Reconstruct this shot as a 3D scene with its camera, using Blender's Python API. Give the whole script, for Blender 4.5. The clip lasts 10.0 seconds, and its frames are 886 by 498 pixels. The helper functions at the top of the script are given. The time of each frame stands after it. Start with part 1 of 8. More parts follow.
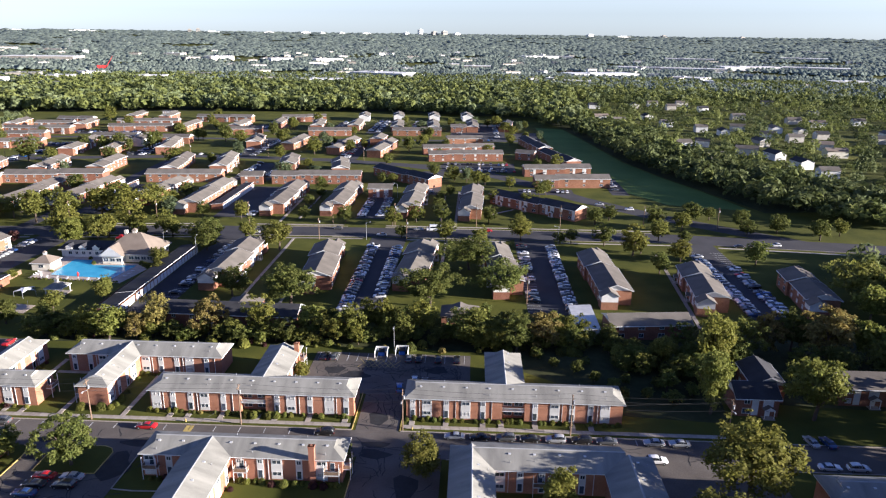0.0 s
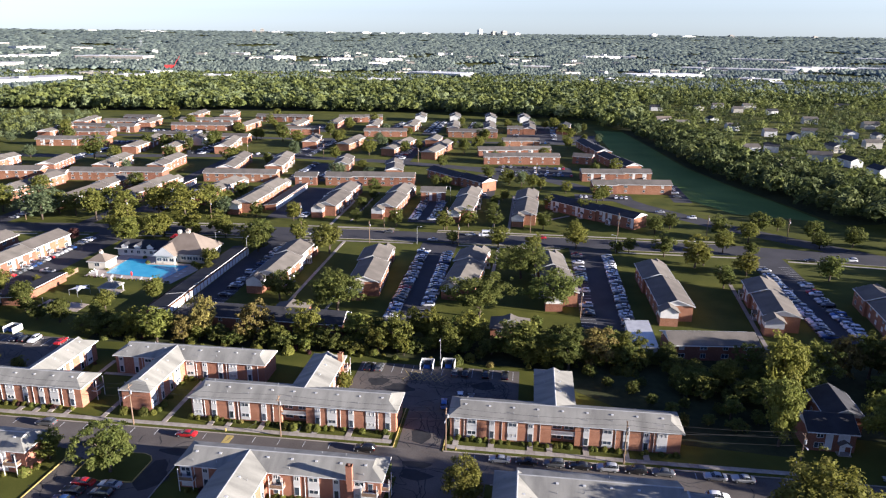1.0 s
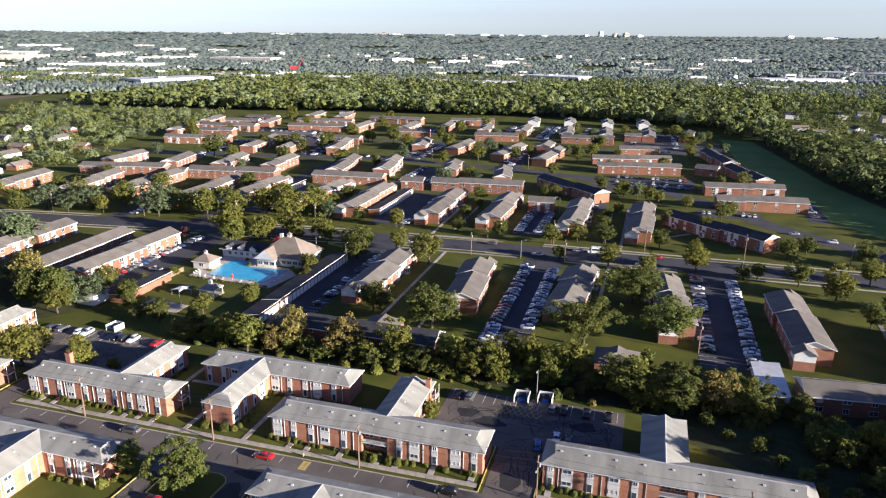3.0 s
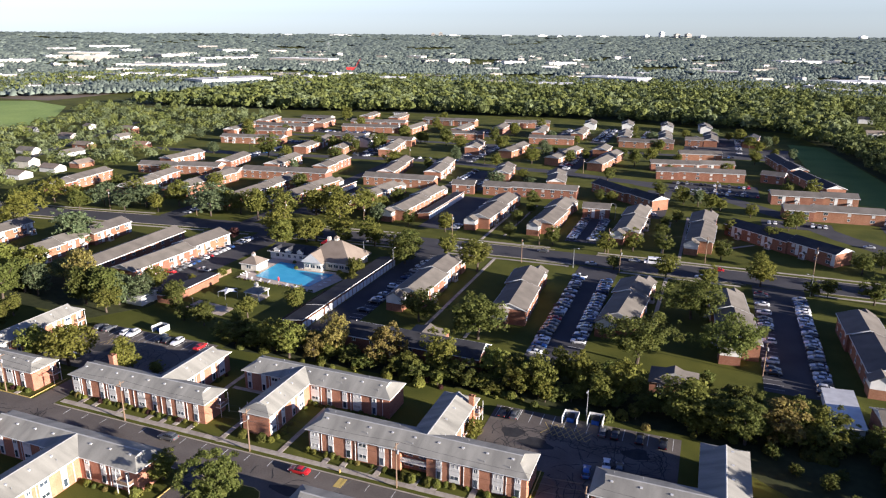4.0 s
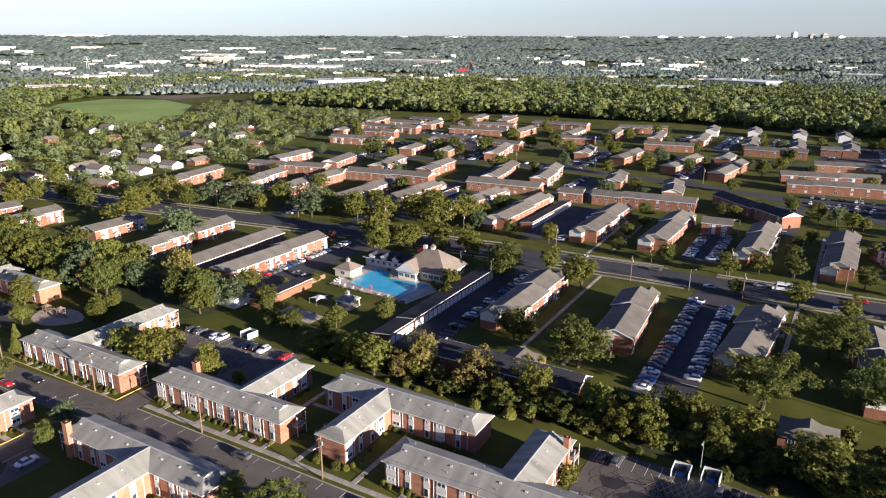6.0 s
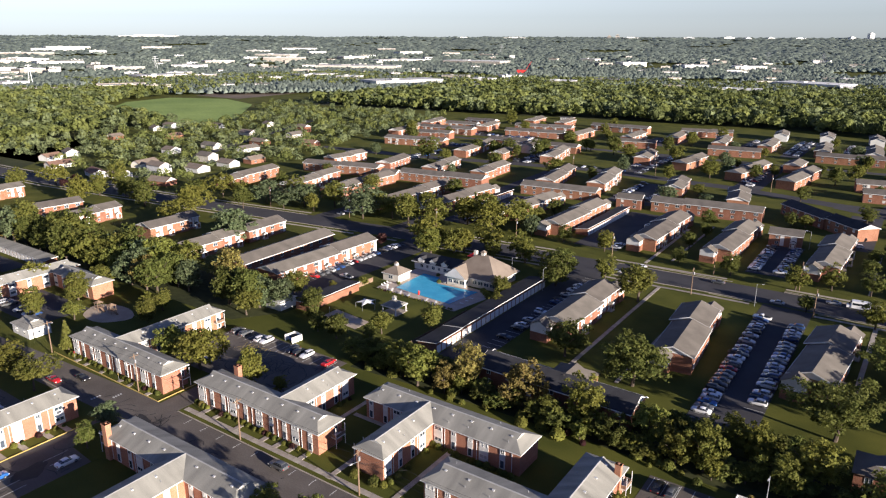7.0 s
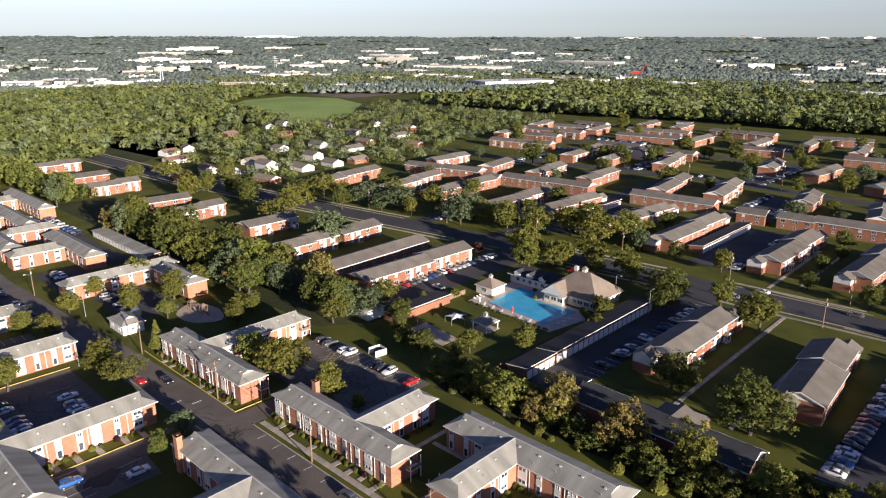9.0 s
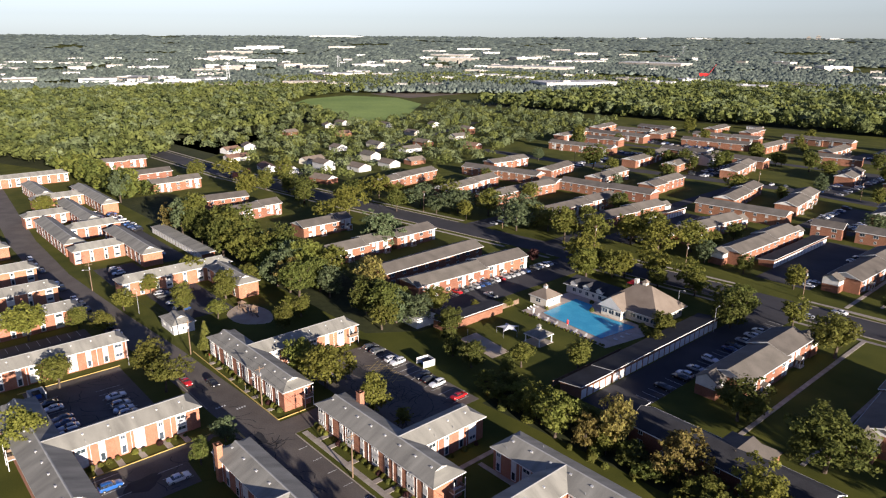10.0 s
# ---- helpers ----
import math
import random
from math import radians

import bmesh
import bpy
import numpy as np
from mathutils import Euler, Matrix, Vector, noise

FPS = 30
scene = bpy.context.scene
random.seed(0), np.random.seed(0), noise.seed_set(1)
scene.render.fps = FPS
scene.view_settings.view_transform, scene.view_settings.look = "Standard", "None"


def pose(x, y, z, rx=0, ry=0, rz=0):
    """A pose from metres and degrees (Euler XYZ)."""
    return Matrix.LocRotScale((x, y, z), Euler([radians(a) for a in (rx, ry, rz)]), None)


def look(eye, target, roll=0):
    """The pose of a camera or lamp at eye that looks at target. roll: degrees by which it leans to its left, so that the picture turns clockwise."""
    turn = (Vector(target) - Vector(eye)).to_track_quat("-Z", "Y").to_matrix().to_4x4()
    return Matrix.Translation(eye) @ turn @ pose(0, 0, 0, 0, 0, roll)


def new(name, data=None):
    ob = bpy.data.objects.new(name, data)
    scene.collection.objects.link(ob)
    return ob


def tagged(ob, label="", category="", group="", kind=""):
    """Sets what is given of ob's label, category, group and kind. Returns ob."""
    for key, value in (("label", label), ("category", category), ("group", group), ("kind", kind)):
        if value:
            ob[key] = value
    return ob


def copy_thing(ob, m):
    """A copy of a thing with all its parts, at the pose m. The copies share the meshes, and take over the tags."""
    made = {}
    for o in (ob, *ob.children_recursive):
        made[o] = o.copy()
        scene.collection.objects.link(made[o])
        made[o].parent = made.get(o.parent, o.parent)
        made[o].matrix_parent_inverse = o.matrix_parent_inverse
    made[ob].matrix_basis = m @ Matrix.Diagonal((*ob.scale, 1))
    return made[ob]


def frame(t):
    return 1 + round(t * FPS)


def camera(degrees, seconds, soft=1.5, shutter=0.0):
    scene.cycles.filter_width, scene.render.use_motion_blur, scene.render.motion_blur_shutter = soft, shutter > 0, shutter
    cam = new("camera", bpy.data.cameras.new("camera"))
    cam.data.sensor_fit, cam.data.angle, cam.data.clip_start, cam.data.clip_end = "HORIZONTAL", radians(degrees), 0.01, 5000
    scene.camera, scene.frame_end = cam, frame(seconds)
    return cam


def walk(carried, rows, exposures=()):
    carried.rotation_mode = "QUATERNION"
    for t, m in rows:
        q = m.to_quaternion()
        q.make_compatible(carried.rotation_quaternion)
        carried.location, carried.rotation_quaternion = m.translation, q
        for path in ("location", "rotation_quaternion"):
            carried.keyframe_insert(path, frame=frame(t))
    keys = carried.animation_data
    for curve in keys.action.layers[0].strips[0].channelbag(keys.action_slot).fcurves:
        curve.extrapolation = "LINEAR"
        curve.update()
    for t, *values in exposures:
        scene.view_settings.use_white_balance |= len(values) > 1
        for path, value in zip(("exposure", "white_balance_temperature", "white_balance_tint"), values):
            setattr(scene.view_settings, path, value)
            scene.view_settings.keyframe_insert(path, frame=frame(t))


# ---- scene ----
cam = camera(65.0, 10.0, soft=1.2)
PATH = [
    (0, (0.0, 0.001, 87.995), (-0.076, 1.91, 87.405), 0.7),
    (0.5, (0.557, 4.003, 88.216), (0.402, 5.907, 87.625), 0.6),
    (1, (0.866, 7.886, 88.442), (0.633, 9.782, 87.85), 0.6),
    (1.5, (0.977, 11.848, 88.54), (0.668, 13.734, 87.949), 0.5),
    (2, (0.924, 15.853, 88.553), (0.537, 17.724, 87.962), 0.5),
    (2.5, (0.775, 19.678, 88.559), (0.311, 21.532, 87.969), 0.5),
    (4, (-0.598, 31.32, 88.556), (-1.28, 33.106, 87.968), 0.4),
    (4.5, (-1.339, 35.135, 88.518), (-2.089, 36.894, 87.931), 0.3),
    (5, (-2.298, 38.977, 88.281), (-3.117, 40.705, 87.695), 0.3),
    (5.5, (-3.595, 42.959, 87.947), (-4.482, 44.654, 87.362), 0.2),
    (7, (-7.591, 53.841, 87.314), (-8.679, 55.415, 86.731), 0.2),
    (7.5, (-8.99, 57.253, 87.055), (-10.135, 58.786, 86.474), 0.2),
    (8, (-10.495, 60.664, 86.875), (-11.696, 62.153, 86.293), 0.1),
    (8.5, (-12.433, 63.903, 86.917), (-13.691, 65.345, 86.335), 0.1),
    (9, (-14.347, 66.989, 87.028), (-15.665, 68.375, 86.446), 0.1),
    (9.5, (-16.699, 69.998, 86.978), (-18.075, 71.328, 86.396), 0.2),
    (10, (-18.877, 72.933, 87.248), (-20.308, 74.203, 86.665), 0.3),
]
walk(cam, [(t, look(eye, target, roll)) for t, eye, target, roll in PATH], [(0.0, 1.95, 5750, 13), (5.0, 1.66, 5950, 13), (10.0, 1.32, 6200, 13)])

# ---- world, sun ----
SUN_AZ, SUN_EL = -9.6, 10.8            # degrees from +x, and above the horizon
world = bpy.data.worlds.new("sky")
scene.world = world
world.use_nodes = True
wn = world.node_tree.nodes
sky = wn.new("ShaderNodeTexSky")
sky.sky_type = "NISHITA"
sky.sun_disc = False
sky.sun_elevation = radians(SUN_EL)
sky.sun_rotation = radians(90 - SUN_AZ)
sky.altitude = 100
sky.air_density, sky.dust_density, sky.ozone_density = 0.8, 0.2, 4.0
def sky_tone(saturation, tint):
    """The sky's light, paled and tinted."""
    hsv, mul = wn.new("ShaderNodeHueSaturation"), wn.new("ShaderNodeMix")
    hsv.inputs["Saturation"].default_value = saturation
    mul.data_type, mul.blend_type = "RGBA", "MULTIPLY"
    mul.inputs[0].default_value = 1.0
    mul.inputs[7].default_value = (*tint, 1)
    world.node_tree.links.new(sky.outputs[0], hsv.inputs["Color"])
    world.node_tree.links.new(hsv.outputs[0], mul.inputs[6])
    return mul.outputs[2]


# a milky horizon under the deeper blue of a clear evening
up, sep, rng_up, deepen = wn.new("ShaderNodeTexCoord"), wn.new("ShaderNodeSeparateXYZ"), wn.new("ShaderNodeMapRange"), wn.new("ShaderNodeMix")
deepen.data_type = "RGBA"
rng_up.inputs[1].default_value, rng_up.inputs[2].default_value = 0.07, 0.42
world.node_tree.links.new(up.outputs["Generated"], sep.inputs[0])
world.node_tree.links.new(sep.outputs[2], rng_up.inputs[0])
world.node_tree.links.new(rng_up.outputs[0], deepen.inputs[0])
world.node_tree.links.new(sky_tone(0.20, (1.38, 1.42, 1.40)), deepen.inputs[6])
world.node_tree.links.new(sky_tone(0.66, (0.56, 0.72, 1.24)), deepen.inputs[7])
world.node_tree.links.new(deepen.outputs[2], wn["Background"].inputs[0])
wn["Background"].inputs[1].default_value = 0.0425

sun_data = bpy.data.lights.new("sun", "SUN")
sun_data.energy, sun_data.angle, sun_data.color = 5.0, radians(0.6), (1.0, 0.87, 0.72)
sun = new("sun", sun_data)
_d = Vector((math.cos(radians(SUN_EL)) * math.cos(radians(SUN_AZ)), math.cos(radians(SUN_EL)) * math.sin(radians(SUN_AZ)), math.sin(radians(SUN_EL))))
sun.matrix_world = look(tuple(_d * 300), (0, 0, 0))

# ---- materials ----
def surface(name, low, high, scale=0.6, fine=6.0, rough=0.85, bump=0.25, spec=0.3, metal=0.0, per_object=0.0, per_island=0.0, translucent=0.0, coat=0.0, stretch=None):
    """Two colours mixed by noise at two scales, fine relief, and a shift of value from object to object or piece to piece."""
    m = bpy.data.materials.new(name)
    m.use_nodes = True
    nt = m.node_tree
    n, l = nt.nodes, nt.links
    p = n["Principled BSDF"]
    tc = n.new("ShaderNodeTexCoord")
    broad, grain = n.new("ShaderNodeTexNoise"), n.new("ShaderNodeTexNoise")
    broad.inputs["Scale"].default_value, broad.inputs["Detail"].default_value = scale, 5
    grain.inputs["Scale"].default_value, grain.inputs["Detail"].default_value = fine, 3
    for q in (broad, grain):
        l.new(tc.outputs["Object"], q.inputs["Vector"])
    if stretch:
        mp = n.new("ShaderNodeMapping")
        mp.inputs["Scale"].default_value = stretch
        l.new(tc.outputs["Object"], mp.inputs["Vector"])
        l.new(mp.outputs[0], broad.inputs["Vector"])
    add = n.new("ShaderNodeMath")
    add.operation = "MULTIPLY_ADD"
    add.inputs[1].default_value = 0.45
    half = n.new("ShaderNodeMath")
    half.operation = "MULTIPLY"
    half.inputs[1].default_value = 0.75
    l.new(broad.outputs[0], half.inputs[0])
    l.new(grain.outputs[0], add.inputs[0])
    l.new(half.outputs[0], add.inputs[2])
    ramp = n.new("ShaderNodeValToRGB")
    ramp.color_ramp.elements[0].position, ramp.color_ramp.elements[1].position = 0.38, 0.82
    ramp.color_ramp.elements[0].color, ramp.color_ramp.elements[1].color = (*low, 1), (*high, 1)
    l.new(add.outputs[0], ramp.inputs[0])
    colour = ramp.outputs[0]
    for amount, source in ((per_object, "object"), (per_island, "island")):
        if amount:
            info = n.new("ShaderNodeObjectInfo") if source == "object" else n.new("ShaderNodeNewGeometry")
            hsv = n.new("ShaderNodeHueSaturation")
            rng = n.new("ShaderNodeMapRange")
            rng.inputs[3].default_value, rng.inputs[4].default_value = 1 - amount, 1 + amount
            l.new(info.outputs["Random" if source == "object" else "Random Per Island"], rng.inputs[0])
            hue = n.new("ShaderNodeMapRange")
            hue.inputs[3].default_value, hue.inputs[4].default_value = 0.5 - amount * 0.045, 0.5 + amount * 0.045
            l.new(info.outputs["Random" if source == "object" else "Random Per Island"], hue.inputs[0])
            l.new(rng.outputs[0], hsv.inputs["Value"])
            l.new(hue.outputs[0], hsv.inputs["Hue"])
            l.new(colour, hsv.inputs["Color"])
            colour = hsv.outputs[0]
    l.new(colour, p.inputs["Base Color"])
    p.inputs["Roughness"].default_value, p.inputs["Metallic"].default_value = rough, metal
    p.inputs["Specular IOR Level"].default_value = spec
    p.inputs["Coat Weight"].default_value = coat
    if bump:
        b = n.new("ShaderNodeBump")
        b.inputs["Strength"].default_value, b.inputs["Distance"].default_value = bump, 0.05
        l.new(grain.outputs[0], b.inputs["Height"])
        l.new(b.outputs[0], p.inputs["Normal"])
    if translucent:
        tr, mix = n.new("ShaderNodeBsdfTranslucent"), n.new("ShaderNodeMixShader")
        l.new(colour, tr.inputs[0])
        mix.inputs[0].default_value = translucent
        l.new(p.outputs[0], mix.inputs[1])
        l.new(tr.outputs[0], mix.inputs[2])
        l.new(mix.outputs[0], n["Material Output"].inputs[0])
    return m


def brickwork(name, one, two, mortar):
    """Brick courses at their real size, with broad weathering."""
    m = surface(name, one, two, 0.35, 3.0, 0.9, 0.15, per_object=0.10)
    nt = m.node_tree
    n, l = nt.nodes, nt.links
    p = n["Principled BSDF"]
    source = p.inputs["Base Color"].links[0].from_socket
    tc = n.new("ShaderNodeTexCoord")
    sep, comb, add = n.new("ShaderNodeSeparateXYZ"), n.new("ShaderNodeCombineXYZ"), n.new("ShaderNodeMath")
    l.new(tc.outputs["Object"], sep.inputs[0])
    l.new(sep.outputs[0], add.inputs[0])
    l.new(sep.outputs[1], add.inputs[1])
    l.new(add.outputs[0], comb.inputs[0])
    l.new(sep.outputs[2], comb.inputs[1])
    bt = n.new("ShaderNodeTexBrick")
    bt.inputs["Scale"].default_value = 1.0
    bt.inputs["Brick Width"].default_value, bt.inputs["Row Height"].default_value, bt.inputs["Mortar Size"].default_value = 0.22, 0.075, 0.009
    bt.inputs["Color1"].default_value, bt.inputs["Color2"].default_value, bt.inputs["Mortar"].default_value = (1.1, 1.1, 1.1, 1), (0.8, 0.8, 0.8, 1), (*mortar, 1)
    l.new(comb.outputs[0], bt.inputs["Vector"])
    mul = n.new("ShaderNodeMix")
    mul.data_type, mul.blend_type = "RGBA", "MULTIPLY"
    mul.inputs[0].default_value = 1.0
    l.new(source, mul.inputs[6])
    l.new(bt.outputs[0], mul.inputs[7])
    l.new(mul.outputs[2], p.inputs["Base Color"])
    return m


def glass_pane(name, tint=(0.03, 0.04, 0.05)):
    m = surface(name, tint, tuple(2.2 * v for v in tint), 0.8, 2.0, 0.08, 0.0, spec=0.7, per_object=0.5)
    return m


M = {}
M["brick"] = brickwork("red_brick", (0.182, 0.075, 0.042), (0.271, 0.121, 0.070), (1.25, 1.5, 1.7))
M["brick_n"] = brickwork("orange_brick", (0.275, 0.112, 0.062), (0.387, 0.177, 0.105), (1.25, 1.4, 1.6))
M["shingle"] = surface("grey_brown_shingle", (0.104, 0.093, 0.079), (0.185, 0.164, 0.140), 0.22, 5.0, 0.9, 0.0, spec=0.15, per_object=0.14)
M["shingle_n"] = surface("pale_grey_shingle", (0.147, 0.142, 0.124), (0.325, 0.314, 0.271), 0.42, 14.0, 0.85, 0.03, per_object=0.06, stretch=(1.0, 0.22, 0.22))
M["shingle_m"] = surface("pale_grey_shingle_across", (0.147, 0.142, 0.124), (0.325, 0.314, 0.271), 0.42, 14.0, 0.85, 0.03, per_object=0.06, stretch=(0.22, 1.0, 0.22))
# weathered ridge tone, made paler to paint in a sunlit top edge
M["ridge"] = surface("pale_sunlit_ridge_shingle", (0.285, 0.281, 0.261), (0.418, 0.417, 0.389), 0.5, 6.0, 0.85, 0.1)
M["shingle_d"] = surface("dark_shingle", (0.024, 0.024, 0.027), (0.050, 0.050, 0.054), 0.3, 5.0, 0.9, 0.4, per_object=0.15)
M["shingle_t"] = surface("tan_shingle", (0.156, 0.124, 0.097), (0.234, 0.192, 0.151), 0.3, 5.0, 0.9, 0.5)
M["shingle_c"] = surface("clay_red_shingle", (0.150, 0.088, 0.062), (0.245, 0.152, 0.108), 0.3, 5.0, 0.9, 0.2, per_object=0.2)
M["white"] = surface("white_paint", (0.594, 0.594, 0.570), (0.738, 0.738, 0.712), 0.5, 7.0, 0.6, 0.1)
M["siding"] = surface("white_siding", (0.528, 0.522, 0.493), (0.686, 0.679, 0.646), 0.4, 8.0, 0.65, 0.2, per_object=0.05)
M["cream"] = surface("cream_siding", (0.50, 0.46, 0.38), (0.68, 0.64, 0.55), 0.4, 8.0, 0.7, 0.2, per_object=0.2)
M["glass"] = glass_pane("window_glass")
M["curtain"] = surface("drawn_blind", (0.40, 0.39, 0.36), (0.60, 0.59, 0.56), 0.7, 5.0, 0.7, 0.0, per_object=0.25)
M["asphalt"] = surface("asphalt", (0.031, 0.030, 0.034), (0.064, 0.062, 0.066), 0.09, 3.0, 0.9, 0.4)
M["asphalt_old"] = surface("old_asphalt", (0.076, 0.064, 0.055), (0.152, 0.133, 0.114), 0.12, 3.0, 0.92, 0.5)
M["tar"] = surface("tar_patch", (0.018, 0.018, 0.019), (0.04, 0.04, 0.041), 0.5, 4.0, 0.8, 0.3)
M["concrete"] = surface("concrete", (0.25, 0.215, 0.175), (0.42, 0.37, 0.31), 0.4, 5.0, 0.9, 0.3, per_object=0.16)
M["paintline"] = surface("white_road_paint", (0.35, 0.35, 0.34), (0.70, 0.70, 0.68), 1.5, 8.0, 0.8, 0.1)
M["yellow"] = surface("yellow_kerb_paint", (0.38, 0.28, 0.08), (0.55, 0.42, 0.14), 0.8, 6.0, 0.8, 0.1)
M["grass"] = surface("mown_grass", (0.041, 0.052, 0.010), (0.116, 0.116, 0.022), 0.07, 5.0, 0.95, 0.6, spec=0.1)
M["field_grass"] = surface("field_grass", (0.073, 0.125, 0.031), (0.151, 0.222, 0.058), 0.03, 2.0, 0.95, 0.5, spec=0.1)
M["bare_soil"] = surface("bare_soil", (0.085, 0.062, 0.045), (0.19, 0.145, 0.105), 0.03, 0.6, 0.95, 0.4)
M["sheathing"] = surface("raw_sheathing", (0.40, 0.33, 0.25), (0.60, 0.52, 0.42), 0.08, 0.8, 0.85, 0.1, per_object=0.15)
M["meadow"] = surface("meadow", (0.145, 0.215, 0.060), (0.30, 0.38, 0.11), 0.012, 0.3, 0.95, 0.5, spec=0.1)
# woodland floor colour; also darkens one lawn in place of deep shade
M["soil_and_shade"] = surface("woodland_floor_and_shade", (0.022, 0.028, 0.012), (0.07, 0.075, 0.032), 0.03, 0.5, 0.95, 0.6, spec=0.1)
M["mulch"] = surface("mulch", (0.05, 0.03, 0.02), (0.11, 0.07, 0.045), 0.8, 6.0, 0.95, 0.6)
M["sand"] = surface("pale_sand", (0.34, 0.27, 0.20), (0.48, 0.40, 0.31), 0.3, 5.0, 0.95, 0.3)
M["bark"] = surface("bark", (0.05, 0.038, 0.028), (0.13, 0.10, 0.075), 1.2, 8.0, 0.95, 0.8)
M["wood"] = surface("weathered_pole_wood", (0.13, 0.085, 0.055), (0.26, 0.18, 0.12), 1.0, 9.0, 0.9, 0.4)
LEAF = dict(scale=0.35, fine=2.0, rough=0.75, bump=0.0, spec=0.12, translucent=0.44)
M["leaf_mid"] = surface("leaves_mid_green", (0.097, 0.114, 0.023), (0.221, 0.217, 0.052), per_object=0.22, per_island=0.17, **LEAF)
M["leaf_dark"] = surface("leaves_dark_green", (0.069, 0.089, 0.021), (0.164, 0.172, 0.045), per_object=0.22, per_island=0.17, **LEAF)
M["leaf_gold"] = surface("leaves_yellow_green", (0.119, 0.127, 0.023), (0.240, 0.228, 0.052), per_object=0.18, per_island=0.17, **LEAF)
M["leaf_rust"] = surface("leaves_turning_brown", (0.151, 0.127, 0.039), (0.293, 0.235, 0.074), per_object=0.2, per_island=0.3, **LEAF)
M["leaf_pale"] = surface("leaves_pale_grey_green", (0.081, 0.109, 0.049), (0.181, 0.217, 0.108), per_object=0.2, per_island=0.3, **LEAF)
M["leaf_wine"] = surface("leaves_dark_purple", (0.046, 0.021, 0.021), (0.098, 0.042, 0.039), per_object=0.2, per_island=0.3, **LEAF)
# far foliage with aerial haze painted in: greyer, bluer and paler than near leaves
M["leaf_hazed"] = surface("hazed_distant_leaves", (0.125, 0.160, 0.134), (0.242, 0.279, 0.220), scale=0.02, fine=0.2, rough=0.8, bump=0.0, spec=0.1, per_island=0.12, translucent=0.1)
WOODLEAF = dict(scale=0.045, fine=0.25, rough=0.75, bump=0.0, spec=0.12, translucent=0.3, per_island=0.08)
M["wood_mid"] = surface("wood_leaves_mid_green", (0.073, 0.095, 0.026), (0.206, 0.223, 0.067), **WOODLEAF)
M["wood_dark"] = surface("wood_leaves_dark_green", (0.045, 0.064, 0.022), (0.134, 0.152, 0.054), **WOODLEAF)
M["wood_pale"] = surface("wood_leaves_pale_green", (0.085, 0.112, 0.048), (0.215, 0.245, 0.115), **WOODLEAF)
M["rubber"] = surface("tyre_rubber", (0.012, 0.012, 0.012), (0.03, 0.03, 0.03), 2.0, 9.0, 0.85, 0.1)
M["metal"] = surface("galvanised_metal", (0.32, 0.33, 0.34), (0.50, 0.51, 0.52), 1.0, 6.0, 0.45, 0.05, metal=0.6)
M["black"] = surface("dark_cable", (0.015, 0.015, 0.015), (0.03, 0.03, 0.03), 1.0, 5.0, 0.7, 0.0)
M["water"] = surface("pool_water", (0.040, 0.29, 0.48), (0.075, 0.40, 0.58), 0.25, 1.6, 0.25, 0.05, spec=0.1)
M["coping"] = surface("pool_deck", (0.40, 0.32, 0.25), (0.55, 0.46, 0.38), 0.4, 5.0, 0.85, 0.2)
M["red"] = surface("red_paint", (0.42, 0.02, 0.02), (0.60, 0.04, 0.035), 0.6, 5.0, 0.5, 0.05)
M["blue"] = surface("blue_paint", (0.02, 0.07, 0.30), (0.04, 0.12, 0.42), 0.6, 5.0, 0.5, 0.05)
M["membrane"] = surface("white_roof_membrane", (0.45, 0.44, 0.415), (0.74, 0.73, 0.69), 0.03, 0.5, 0.8, 0.1, per_object=0.25)
M["precast"] = surface("precast_wall", (0.228, 0.207, 0.176), (0.418, 0.386, 0.334), 0.05, 0.6, 0.85, 0.1, per_object=0.25)
M["lamp"] = surface("lamp_head", (0.5, 0.5, 0.48), (0.7, 0.7, 0.68), 1.0, 5.0, 0.4, 0.0)
PAINT = {
    "white": (0.80, 0.80, 0.80), "silver": (0.46, 0.47, 0.48), "grey": (0.12, 0.125, 0.13), "black": (0.012, 0.012, 0.014),
    "blue": (0.025, 0.06, 0.17), "red": (0.42, 0.015, 0.018), "beige": (0.30, 0.26, 0.20), "sky_blue": (0.025, 0.11, 0.36),
}
for k, v in PAINT.items():
    M["car_" + k] = surface("car_paint_" + k, tuple(0.85 * a for a in v), v, 0.8, 3.0, 0.28, 0.0, spec=0.5, metal=0.25 if k in ("silver", "grey", "beige") else 0.0, coat=0.6)
M["car_glass"] = surface("car_glass", (0.012, 0.014, 0.016), (0.03, 0.034, 0.038), 0.8, 3.0, 0.05, 0.0, spec=0.8)
M["headlight"] = surface("headlight_glass", (0.55, 0.55, 0.54), (0.75, 0.75, 0.74), 1.0, 5.0, 0.15, 0.0)
M["taillight"] = surface("taillight_glass", (0.25, 0.01, 0.01), (0.40, 0.02, 0.02), 1.0, 5.0, 0.2, 0.0)


